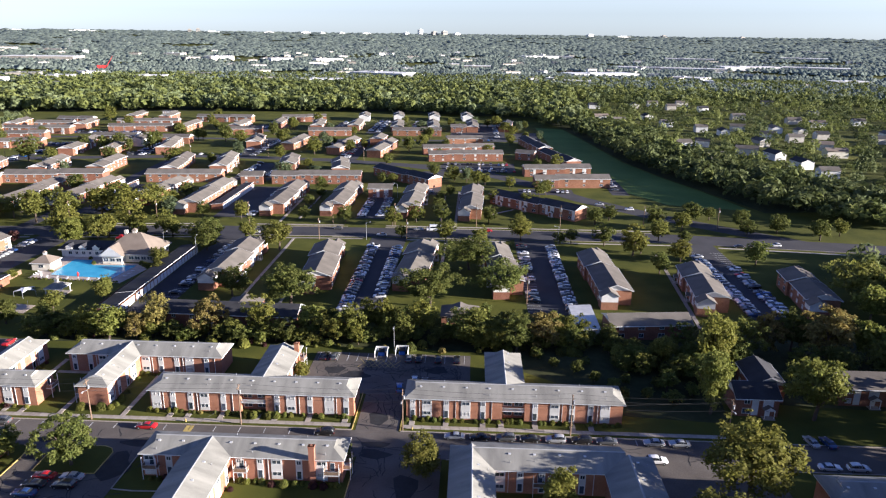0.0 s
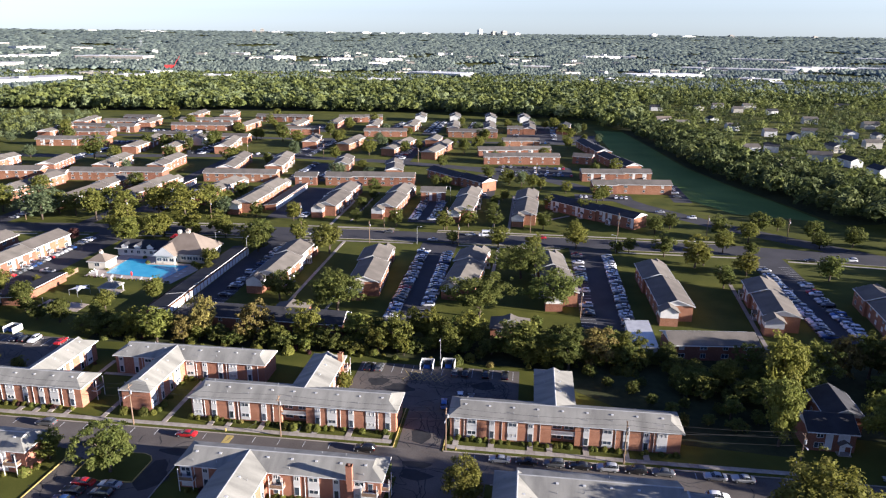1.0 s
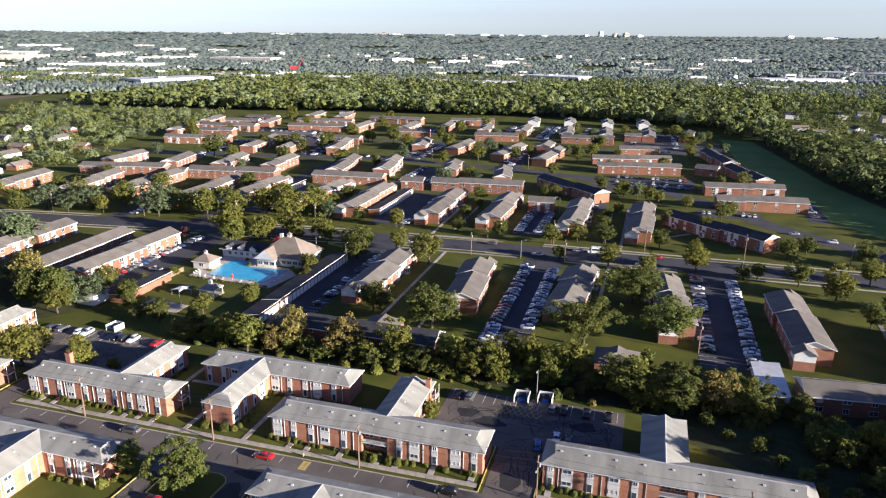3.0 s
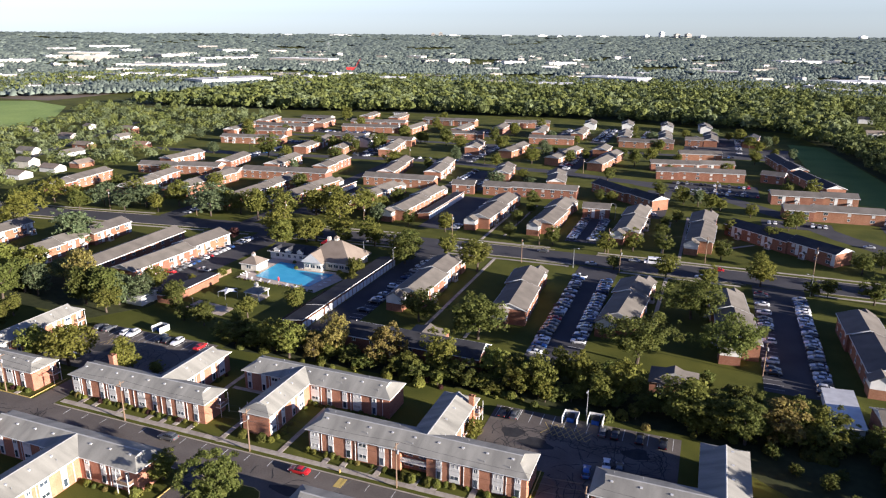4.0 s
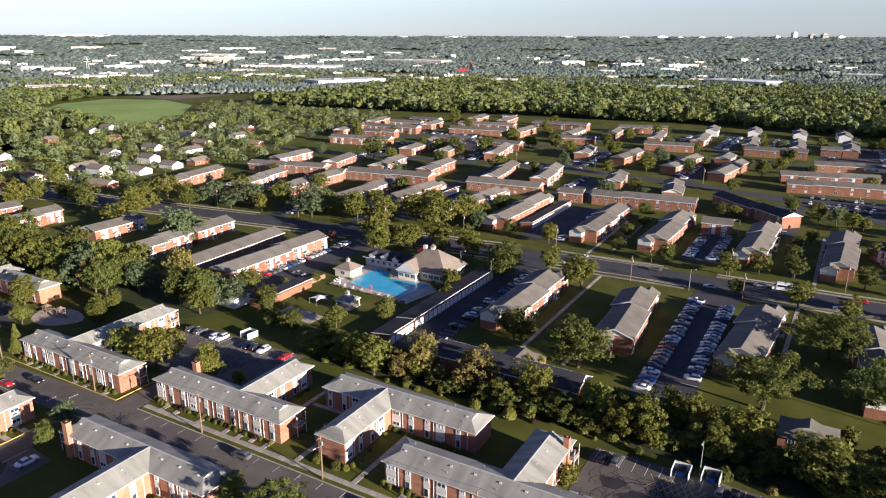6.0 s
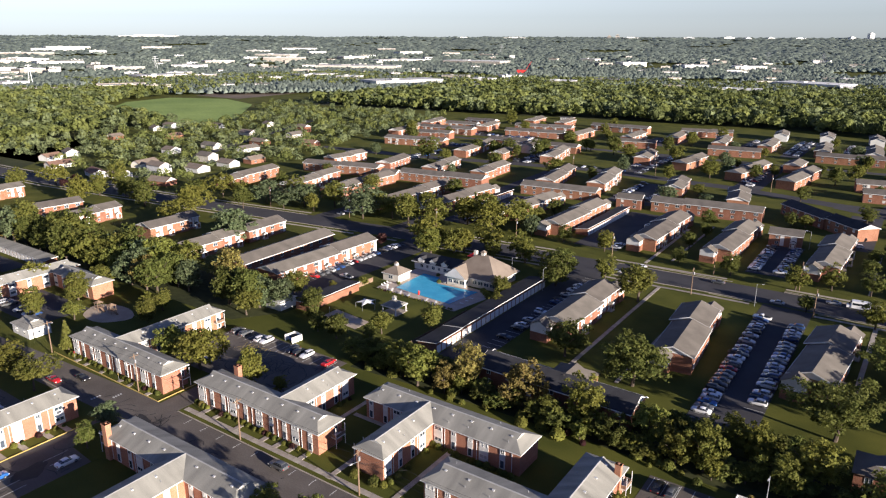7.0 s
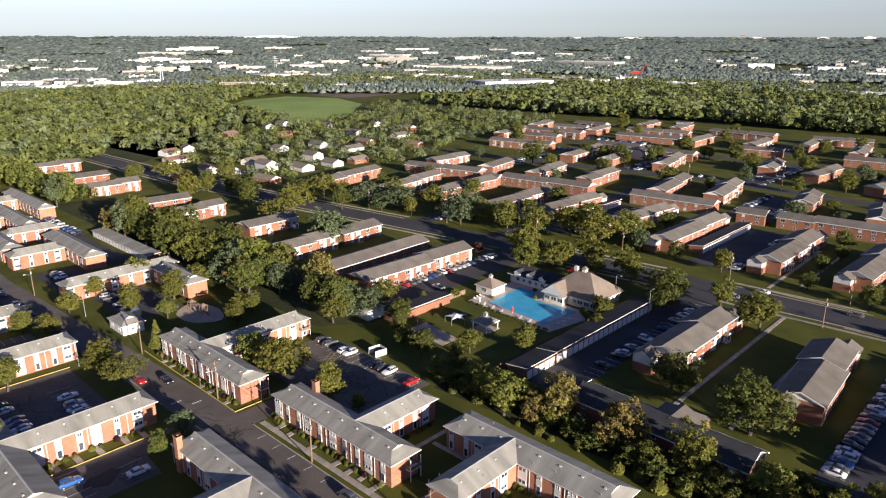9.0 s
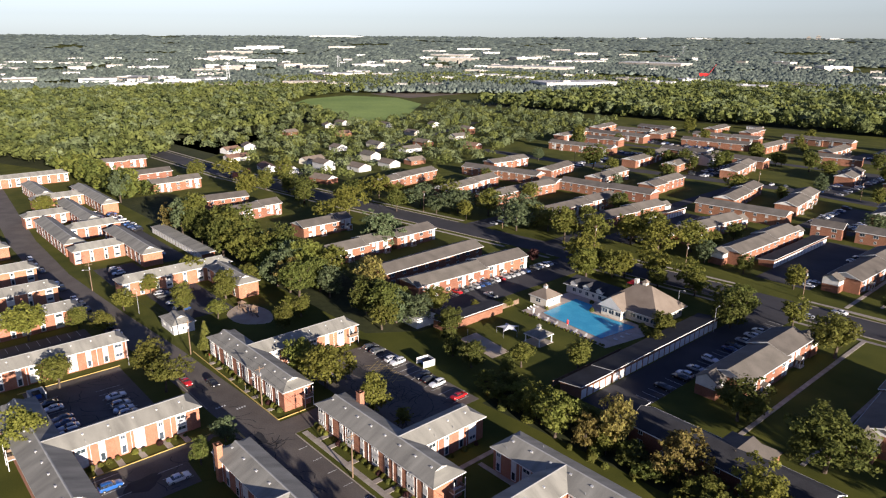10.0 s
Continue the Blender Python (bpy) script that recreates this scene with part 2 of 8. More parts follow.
# ---- building tools ----
class Shape:
    """Faces gathered into one mesh."""

    def __init__(self):
        self.v, self.f, self.k = [], [], []

    def face(self, *pts, slot=0):
        n = len(self.v)
        self.v += [tuple(p) for p in pts]
        self.f.append(tuple(range(n, n + len(pts))))
        self.k.append(slot)
        return self

    def box(self, x0, x1, y0, y1, z0, z1, slot=0):
        n = len(self.v)
        self.v += [(x, y, z) for z in (z0, z1) for y in (y0, y1) for x in (x0, x1)]
        for q in ((0, 2, 3, 1), (4, 5, 7, 6), (0, 1, 5, 4), (2, 6, 7, 3), (0, 4, 6, 2), (1, 3, 7, 5)):
            self.f.append(tuple(n + i for i in q))
            self.k.append(slot)
        return self

    def tube(self, a, b, r0, r1, sides=6, slot=0):
        a, b = Vector(a), Vector(b)
        w = (b - a).normalized()
        u = w.orthogonal().normalized()
        s = w.cross(u)
        n = len(self.v)
        for c, r in ((a, r0), (b, r1)):
            for i in range(sides):
                t = 2 * math.pi * i / sides
                self.v.append(tuple(c + r * (math.cos(t) * u + math.sin(t) * s)))
        for i in range(sides):
            j = (i + 1) % sides
            self.f.append((n + i, n + j, n + sides + j, n + sides + i))
            self.k.append(slot)
        self.f += [tuple(n + i for i in reversed(range(sides))), tuple(n + sides + i for i in range(sides))]
        self.k += [slot, slot]
        return self

    def mesh(self, name, *mats):
        me = bpy.data.meshes.new(name)
        me.from_pydata(self.v, [], self.f)
        for m in mats:
            me.materials.append(M[m] if isinstance(m, str) else m)
        me.polygons.foreach_set("material_index", self.k)
        me.update()
        return me


def part(name, shape, material, parent, label="", at=None):
    """Links a shape, or a mesh that several parts share, as one mesh object under a thing or a part."""
    me = shape.mesh(name, *(material if isinstance(material, tuple) else (material,))) if isinstance(shape, Shape) else shape
    ob = new(name, me)
    ob.parent = parent
    if at is not None:
        ob.matrix_basis = at
    return tagged(ob, label)


def thing(name, label, category, group="", at=None, kind=""):
    ob = new(name)
    if at is not None:
        ob.matrix_basis = at
    return tagged(ob, label, category, group, kind)


def solid(name, shape, material, label, category="", kind="", group="", at=None):
    ob = part(name, shape, material, None, label, at)
    return tagged(ob, "", category, group, kind)


def bulk_mesh(name, verts, quads, mats, slots=None):
    """A large mesh from arrays, all of whose faces have the same number of corners."""
    me = bpy.data.meshes.new(name)
    k = quads.shape[1]
    me.vertices.add(len(verts))
    me.vertices.foreach_set("co", verts.astype(np.float32).ravel())
    me.loops.add(quads.size)
    me.loops.foreach_set("vertex_index", quads.astype(np.int32).ravel())
    me.polygons.add(len(quads))
    me.polygons.foreach_set("loop_start", np.arange(0, quads.size, k, dtype=np.int32))
    for m in mats:
        me.materials.append(M[m])
    if slots is not None:
        me.polygons.foreach_set("material_index", slots.astype(np.int32))
    me.update(calc_edges=True)
    return me


def rise(x, y):
    """The height of the land: flat here, climbing slowly far away."""
    r = np.hypot(np.asarray(x, float), np.asarray(y, float) - 30)
    s = np.clip((r - 1500) / 3300, 0, 1)
    return 85 * s ** 1.6


# ---- ground, roads, lots ----
def land():
    rings = [0, 150, 300, 450, 600, 800, 1000, 1250, 1500, 1750, 2000, 2300, 2600, 2900, 3200, 3500, 3800, 4100, 4400, 4650, 4800, 4900]
    n = 72
    v, f = [(0, 30, 0)], []
    for r in rings[1:]:
        for i in range(n):
            a = 2 * math.pi * i / n
            x, y = r * math.cos(a), 30 + r * math.sin(a)
            v.append((x, y, float(rise(x, y))))
    for i in range(n):
        f.append((0, 1 + i, 1 + (i + 1) % n))
    for k in range(len(rings) - 2):
        o = 1 + k * n
        for i in range(n):
            j = (i + 1) % n
            f.append((o + i, o + n + i, o + n + j, o + j))
    me = bpy.data.meshes.new("ground")
    me.from_pydata(v, [], f)
    me.materials.append(M["grass"])
    return tagged(new("ground", me), "mown grass ground running out to far wooded land", "ground", "", "structure")


land()


def sheet(name, pts, z, material, label, kind="structure", category="road", thick=0.03):
    """A flat paved or planted area with a small edge, its corners given anticlockwise."""
    s = Shape()
    top = [(x, y, z) for x, y in pts]
    s.face(*top)
    for a, b in zip(top, top[1:] + top[:1]):
        s.face((a[0], a[1], z - thick - 0.02), (b[0], b[1], z - thick - 0.02), b, a)
    return solid(name, s, material, label, category, kind)


def rect(x0, x1, y0, y1):
    return [(x0, y0), (x1, y0), (x1, y1), (x0, y1)]


def ribbon(name, line, width, z, material, label, category="road"):
    """A road along a line of points."""
    s = Shape()
    left, right = [], []
    for i, p in enumerate(line):
        a, b = Vector(line[max(i - 1, 0)]), Vector(line[min(i + 1, len(line) - 1)])
        d = (b - a).normalized()
        nrm = Vector((-d.y, d.x))
        left.append(Vector(p) + nrm * width / 2)
        right.append(Vector(p) - nrm * width / 2)
    for i in range(len(line) - 1):
        s.face((*right[i], z), (*right[i + 1], z), (*left[i + 1], z), (*left[i], z))
    return solid(name, s, material, label, category, "structure")


STREET = [(330, 135.5), (60, 135.5), (-160, 135.6), (-205, 133.6), (-245, 130.5), (-300, 127.5), (-360, 129), (-430, 135), (-520, 143)]
ribbon("road_near", STREET, 10.4, 0.02, "asphalt_old", "grey asphalt street with parked cars and painted bays")
PARKWAY = [(420, 250), (260, 283), (170, 300), (90, 309), (20, 309), (-60, 308.5), (-120, 306), (-220, 297), (-330, 282), (-450, 268), (-620, 262)]
ribbon("road_parkway", PARKWAY, 15.0, 0.02, "asphalt", "wide asphalt road between the two rows of houses")
ribbon("road_branch", [(160, 296), (120, 328), (92, 352), (62, 385), (40, 420), (10, 455), (-40, 478)], 12.0, 0.024, "asphalt", "asphalt side road curving past a grass verge")
ribbon("road_cross", [(30, 476), (-40, 480), (-100, 496), (-190, 504), (-260, 492), (-330, 478), (-420, 470)], 12.0, 0.0275, "asphalt", "asphalt road through the brick housing court")
ribbon("road_court_west", [(-215, 497), (-212, 420), (-208, 300)], 7.0, 0.028, "asphalt", "narrow asphalt lane between brick houses")
ribbon("road_court_far", [(-420, 580), (-300, 590), (-180, 592), (-60, 600), (40, 606)], 9.0, 0.0205, "asphalt", "asphalt lane in front of the far brick row")
ribbon("road_west", [(-560, 600), (-480, 420), (-430, 320), (-412, 262)], 9.0, 0.02, "asphalt", "asphalt road along the small houses")

LOTS = [
    (-43, 1, 158, 181.5), (-25.5, -15.5, 140, 158), (-175, -130, 158, 184), (-153, -146.3, 140, 158), (-208, -170, 98, 121.5), (-158.4, -143, 98.4, 131), (-241.6, -221, 90, 122),
    (-95.4, -70.8, 96, 131), (-23.5, -5, 96, 131), (39, 66, 96, 131), (-44, -28.5, 208, 300), (20, 37.5, 214, 301), (92.5, 107.5, 214, 300), (-112.5, -100, 203, 300),
    (-192, -176, 213, 300), (-57, -42.5, 333, 380), (-128, -108, 330, 402), (-200, -184, 330, 402), (-258, -246, 300, 385), (-20, 30, 460, 494), (-32, -18, 390, 460),
]
for i, (x0, x1, y0, y1) in enumerate(LOTS):
    sheet(f"lot_{i + 1}", rect(x0, x1, y0, y1), 0.032, "asphalt_old" if y1 < 190 else "asphalt", "asphalt parking lot with painted bays", category="parking lot")
for i, (x0, x1, y0, y1) in enumerate([(-150, -125, 420, 480), (-100, -84, 490, 600), (-180, -160, 500, 600), (-255, -240, 490, 600), (-20, 30, 600, 720), (-60, -52, 640, 740), (-98, -84, 640, 740), (-135, -122, 640, 720),
                                       (-210, -180, 640, 690), (-330, -318, 420, 520), (-385, -300, 535, 552), (-395, -290, 606, 622), (28, 60, 395, 410), (82, 92, 398, 445), (-400, -292, 166, 175.5), (-262, -228, 147, 165), (-300, -277, 141, 156), (38, 60, 600, 660)]):
    sheet(f"court_{i + 1}", rect(x0, x1, y0, y1), 0.03, "asphalt", "asphalt parking court between brick houses", category="parking lot")
sheet("field", [(78, 430), (108, 376), (150, 366), (138, 411), (122, 459), (110, 509), (100, 598), (88, 690), (62, 700), (66, 560)], 0.02, "field_grass", "long green mown field beside a tree belt", category="field")
sheet("field_west", [(-850, 535), (-783, 512), (-700, 505), (-628, 512), (-650, 575), (-760, 690), (-858, 725), (-940, 690), (-925, 610)], 0.03, "meadow", "bright green open field among woods", category="field")
sheet("bare_ground", [(-946, 737), (-845, 737), (-860, 990), (-1019, 943)], 0.03, "bare_soil", "bare brown cleared ground beyond the field", category="ground")
ISLAND = [(-90, 121), (-83, 120.4), (-76.7, 120.9), (-76.6, 128.6), (-77.6, 130.1), (-79.4, 130.8), (-84.3, 130.6), (-89, 129.6), (-90.3, 128)]
sheet("grass_bed", [(-151.6, 118), (-143, 117.4), (-141.6, 120), (-141.8, 129.6), (-156, 129.6), (-157, 126)], 0.06, "grass", "grass corner with small trees beside the lot", category="verge")
sheet("grass_island", ISLAND, 0.16, "grass", "grass island with a tree in the lot", category="verge", thick=0.12)
WOODS_FLOOR_AND_SHADE = [
    [(-128, 183), (-97, 185), (-60, 186), (2, 184), (60, 160), (230, 150), (230, 205), (62, 207), (0, 200), (-128, 197)],
    # lawn east of the long block: dark sheet painting in the trees' deep shade
    [(15, 173), (37.6, 157), (38.4, 151), (63, 149), (64.6, 160), (30, 175), (15, 182)],
    [(-340, 186), (-182, 186), (-172, 200), (-172, 208), (-236, 212), (-420, 212), (-420, 186)],
    [(-700, 730), (-300, 800), (-100, 830), (70, 780), (90, 690), (130, 690), (150, 1250), (-720, 1250)],
    [(155, 362), (215, 372), (165, 520), (140, 690), (90, 690), (102, 598), (112, 509), (124, 459), (140, 411)],
    [(-1200, 130), (-600, 160), (-520, 190), (-500, 260), (-640, 420), (-690, 500), (-790, 506), (-870, 535), (-1200, 600)],
    [(215, 372), (330, 280), (520, 260), (640, 500), (620, 980), (155, 980), (145, 700), (170, 520)],
    [(-640, 290), (-440, 300), (-440, 705), (-745, 712), (-640, 575), (-618, 510)],
]
for i, pts in enumerate(WOODS_FLOOR_AND_SHADE):
    sheet(f"woodland_floor_{i + 1}", pts, 0.012 if i != 1 else 0.018, "grass" if i in (6, 7) else "soil_and_shade", "rough grass ground under garden trees" if i in (6, 7) else "dark leaf-strewn woodland floor and ground darkened for shade", category="ground")


def kerb(x0, x1, y0, y1, paint="concrete"):
    return solid("kerb", Shape().box(x0, x1, y0, y1, -0.02, 0.17), paint, "yellow painted kerb" if paint == "yellow" else "pale concrete kerb along the street", "kerb", "structure")


for x0, x1, paint in ((-146, -26.4, "concrete"), (-15, 200, "concrete"), (-204, -154, "yellow")):
    kerb(x0, x1, 140.75, 140.95, paint)
for x0, x1 in ((-204, -170), (-142.5, -99), (-66, -24), (-4, 38), (67, 200)):
    kerb(x0, x1, 130.1, 130.3)
for x0, x1, y0, y1 in ((-26.4, -26.2, 141, 158), (-15.2, -15, 141, 158), (-208.3, -208.1, 97, 122), (-170, -161.6, 97.0, 97.2), (-158.7, -158.5, 97, 126), (-154.2, -154, 141, 152)):
    kerb(x0, x1, y0, y1, "yellow")
def kerb_line(pts, paint="yellow"):
    """A kerb along a line of points."""
    s = Shape()
    for a, c in zip(pts, pts[1:]):
        d = (Vector(c) - Vector(a)).normalized()
        m = Vector((-d.y, d.x)) * 0.1
        e = [(a[0] + m.x, a[1] + m.y), (a[0] - m.x, a[1] - m.y), (c[0] - m.x, c[1] - m.y), (c[0] + m.x, c[1] + m.y)]
        s.face(*[(x, y, 0.18) for x, y in e])
        for i in range(4):
            j = (i + 1) % 4
            s.face((*e[i], 0), (*e[j], 0), (*e[j], 0.18), (*e[i], 0.18))
    return solid("kerb", s, paint, "worn yellow painted kerb round a lawn", "kerb", "structure")


kerb_line(ISLAND + ISLAND[:1]); kerb_line([(-95.5, 112), (-95.3, 125.7), (-95.7, 129), (-97.4, 130.3)]); kerb_line([(-59, 116), (-66.3, 115.8), (-70.7, 116.2), (-70.7, 128.6), (-69.5, 130.2)], "concrete"); kerb_line([(-23.6, 112), (-23.5, 124), (-24.6, 128), (-28, 130.2)], "yellow")
for x0, x1, y in ((-100, -78, 299.6), (-62, -46, 299.6), (-27, 18, 299.8), (-95, -58, 317.4), (-40, 10, 317.4)):
    kerb(x0, x1, y, y + 0.2)


def beside(line, off, width, z, gaps, name, label, category):
    """Strips of concrete along one side of a road, broken at the mouths of lots and lanes."""
    pts = []
    for (ax, ay), (bx, by) in zip(line, line[1:]):
        a, c = Vector((ax, ay)), Vector((bx, by))
        n = max(1, int((c - a).length / 4))
        side = Vector((-(c - a).y, (c - a).x)).normalized()
        pts += [(a.lerp(c, k / n), side) for k in range(n)]
    run = []
    for p, side in pts + [(None, None)]:
        q = p + side * off if p is not None else None
        if q is not None and not any(x0 < q.x < x1 for x0, x1 in gaps):
            run.append((q, side))
            continue
        if len(run) > 1:
            s = Shape()
            edge = [[(*(q + d * (k * width / 2)), h) for q, d in run] for k, h in ((-1, 0.0), (-1, z), (1, z), (1, 0.0))]
            for lo, hi in zip(edge, edge[1:]):
                for k in range(len(run) - 1):
                    s.face(lo[k], hi[k], hi[k + 1], lo[k + 1])
            solid(name, s, "concrete", label, category, "structure")
        run = []


SOUTH = [(-44, -28), (20, 37.5), (92, 108), (-113, -100), (-192, -176), (-217, -203)]
NORTH = [(-57.5, -42), (-128, -107), (-200, -184), (-259, -203), (88, 190)]
beside(PARKWAY, 7.65, 0.32, 0.15, SOUTH, "kerb", "pale concrete kerb along the wide road", "kerb")
beside(PARKWAY, 11.2, 1.4, 0.06, SOUTH, "pavement", "pale concrete pavement beside the wide road", "pavement")
beside(PARKWAY, -7.65, 0.32, 0.15, NORTH, "kerb", "pale concrete kerb along the wide road", "kerb")
beside(PARKWAY, -11.4, 1.4, 0.06, NORTH, "pavement", "pale concrete pavement beside the wide road", "pavement")


def paving(x0, x1, y0, y1, slab, label="pale concrete pavement slabs"):
    """A pavement whose slabs are pieces of their own."""
    base = thing("pavement", label, "pavement", kind="structure")
    along_x = (x1 - x0) >= (y1 - y0)
    n = max(1, round(max(x1 - x0, y1 - y0) / slab))
    step = max(x1 - x0, y1 - y0) / n
    me = (Shape().box(-step / 2 + 0.02, step / 2 - 0.02, y0 - (y0 + y1) / 2, y1 - (y0 + y1) / 2, 0.0, 0.09) if along_x
          else Shape().box(x0 - (x0 + x1) / 2, x1 - (x0 + x1) / 2, -step / 2 + 0.02, step / 2 - 0.02, 0.0, 0.09)).mesh("slab", "concrete")
    for i in range(n):
        c = (x0 + (i + 0.5) * step, (y0 + y1) / 2) if along_x else ((x0 + x1) / 2, y0 + (i + 0.5) * step)
        part("slab", me, "", base, at=pose(c[0], c[1], 0.01))
    return base


for x0, x1 in ((-145.5, -27), (-14.5, 60)):
    paving(x0, x1, 142.2, 143.6, 2.2)
for x0, x1, y0, y1 in ((-98, -96.8, 142, 176), (-82.5, -81.3, 143.6, 166), (-110, -98, 164, 165.2), (-81, -64, 160.6, 161.8), (-112, -110.8, 144, 172), (-79.2, -78, 212, 296), (-64.6, -63.6, 216, 272), (-85, -84, 330, 395), (-15, -14, 330, 390), (-226, -225, 330, 390)):
    paving(x0, x1, y0, y1, 3.0)


def markings(name, boxes, label="white painted parking lines", material="paintline"):
    s = Shape()
    for b in boxes:
        s.box(*b, 0.026, 0.040)
    return solid(name, s, material, label, "road marking", "structure")


markings("bay_lines", [(x, x + 0.12, 138.2, 140.4) for x in np.arange(-140, -30, 5.85)] + [(x, x + 0.12, 138.2, 140.4) for x in np.arange(-8, 60, 5.85)])
markings("bay_lines", [(x, x + 0.12, 176.2, 181.2) for x in np.arange(-42, 1, 2.75)])
markings("bay_lines", [(x, x + 0.12, 177.5, 183.0) for x in np.arange(-174, -131, 2.75)])
markings("bay_lines", [(x, x + 0.12, 112.4, 118.2) for x in np.arange(-196.8, -171, 2.75)] + [(x, x + 0.12, 98.6, 104.6) for x in np.arange(-200.6, -171, 2.75)])
markings("bay_lines", [(x, x + 0.12, 100.0, 105.4) for x in np.arange(-157, -143.5, 2.75)] + [(x, x + 0.12, 111.4, 116.8) for x in np.arange(-151.4, -143.3, 2.75)])
markings("bay_lines", [(-241.4, -236.8, y, y + 0.12) for y in np.arange(92, 121, 2.75)])
markings("worn_lettering", [(-169.1, -168.5, 131.9 + 0.7 * k, 132.35 + 0.7 * k) for k in range(4)] + [(-165.5, -164.9, 135.6 + 0.65 * k, 136.0 + 0.65 * k) for k in range(4)], "worn white road lettering")
for x0, x1, y0, y1 in ((-44, -39, 210, 288), (-33.5, -28.5, 222, 288), (20, 25, 216, 292), (32.5, 37.5, 216, 292), (92.5, 97.5, 216, 290), (102.5, 107.5, 216, 290), (-105, -100, 210, 290), (-57, -52, 335, 378), (-47.5, -42.5, 335, 378), (-192, -187, 216, 285)):
    markings("bay_lines", [(x0, x1, y, y + 0.12) for y in np.arange(y0, y1, 2.75)])
markings("kerb_bar", [(-160.5, -146, 131.0, 131.5)], "yellow painted stop bar", "yellow")
markings("kerb_bar", [(-64.9, -63.1, 137.2, 140.3)], "yellow painted strip on the street", "yellow")


def hatching(x0, x1, y0, y1, step):
    """Yellow painted hatching over bays that are kept free."""
    s = Shape()
    h = y1 - y0
    for k, x in enumerate(np.arange(x0, x1 - 0.5, step)):
        for a, c in (((x, y0), (x + h * 0.55, y1)), ((x + h * 0.55, y0), (x, y1))):
            t = min(1.0, (x1 - a[0]) / max(0.01, c[0] - a[0])) if c[0] > a[0] else 1.0
            c = (a[0] + (c[0] - a[0]) * t, a[1] + (c[1] - a[1]) * t)
            if a[0] > x1:
                continue
            d = Vector((c[0] - a[0], c[1] - a[1])).normalized()
            m = Vector((-d.y, d.x)) * 0.06
            z = 0.0415 if c[0] > a[0] else 0.0425
            s.face((a[0] - m.x, a[1] - m.y, z), (c[0] - m.x, c[1] - m.y, z), (c[0] + m.x, c[1] + m.y, z), (a[0] + m.x, a[1] + m.y, z))
    return solid("hatching", s, "yellow", "worn yellow hatching over free bays", "road marking", "structure")


hatching(-30, -18.5, 172.6, 177.8, 1.5); hatching(-164, -150, 172.5, 177.6, 1.7)


def cracks(name, x0, x1, y0, y1, count, seed):
    """Dark sealed cracks that wander over worn asphalt."""
    rnd = random.Random(seed)
    s = Shape()
    for _ in range(count):
        p = Vector((rnd.uniform(x0, x1), rnd.uniform(y0, y1)))
        a = rnd.choice((0, 90, 180, 270)) + rnd.uniform(-25, 25)
        for _ in range(rnd.randint(4, 9)):
            d = Vector((math.cos(radians(a)), math.sin(radians(a)))) * rnd.uniform(0.6, 1.6)
            nrm = Vector((-d.y, d.x)).normalized() * rnd.uniform(0.05, 0.12)
            q = p + d
            if not (x0 < q.x < x1 and y0 < q.y < y1):
                break
            s.face((*(p - nrm), 0.038), (*(q - nrm), 0.038), (*(q + nrm), 0.038), (*(p + nrm), 0.038))
            p, a = q, a + rnd.uniform(-40, 40)
    return solid(name, s, "tar", "dark tar-sealed cracks in worn asphalt", "road marking", "structure")


cracks("sealed_cracks", -42, 0, 160, 176, 70, 1)
cracks("sealed_cracks", -25, -16, 141, 160, 26, 2)
cracks("sealed_cracks", -174, -131, 160, 178, 60, 3)
cracks("sealed_cracks", -206, -171, 98, 120, 40, 4)
cracks("sealed_cracks", -156, -144, 94, 140, 30, 5)
cracks("sealed_cracks", -97, -68, 98, 130, 50, 6)
cracks("sealed_cracks", -200, 60, 131, 138, 90, 7)
cracks("sealed_cracks", -40, -2, 170, 174, 90, 8)
cracks("sealed_cracks", -24, -6, 98, 134, 50, 9)
cracks("sealed_cracks", -168, -140, 168, 174, 60, 10)
for i, (x, y, a, b) in enumerate([(-20, 135, 3.0, 1.6), (-150, 134, 2.6, 1.2), (-92, 126, 3.2, 1.5), (-30, 168, 4, 2), (-8, 172, 3, 2), (-160, 170, 4, 2.5), (-36, 170.5, 2.6, 2.6), (-21, 146, 2.2, 3.4), (-20, 131.5, 3.4, 1.8), (-74, 124, 3.4, 4.5), (-72, 133, 4.5, 1.6), (-92, 133, 5, 1.3), (-152, 128, 2.2, 3.0), (-12, 120, 2.4, 5), (-150, 108, 2.5, 4)]):
    sheet("tar_patch", [(x + a * math.cos(t) * (1 + 0.3 * math.sin(3 * t + i)), y + b * math.sin(t) * (1 + 0.25 * math.cos(2 * t + i))) for t in np.arange(0, 6.28, 0.52)], 0.037, "tar", "dark irregular tar patch on asphalt", category="road marking", thick=0.0)


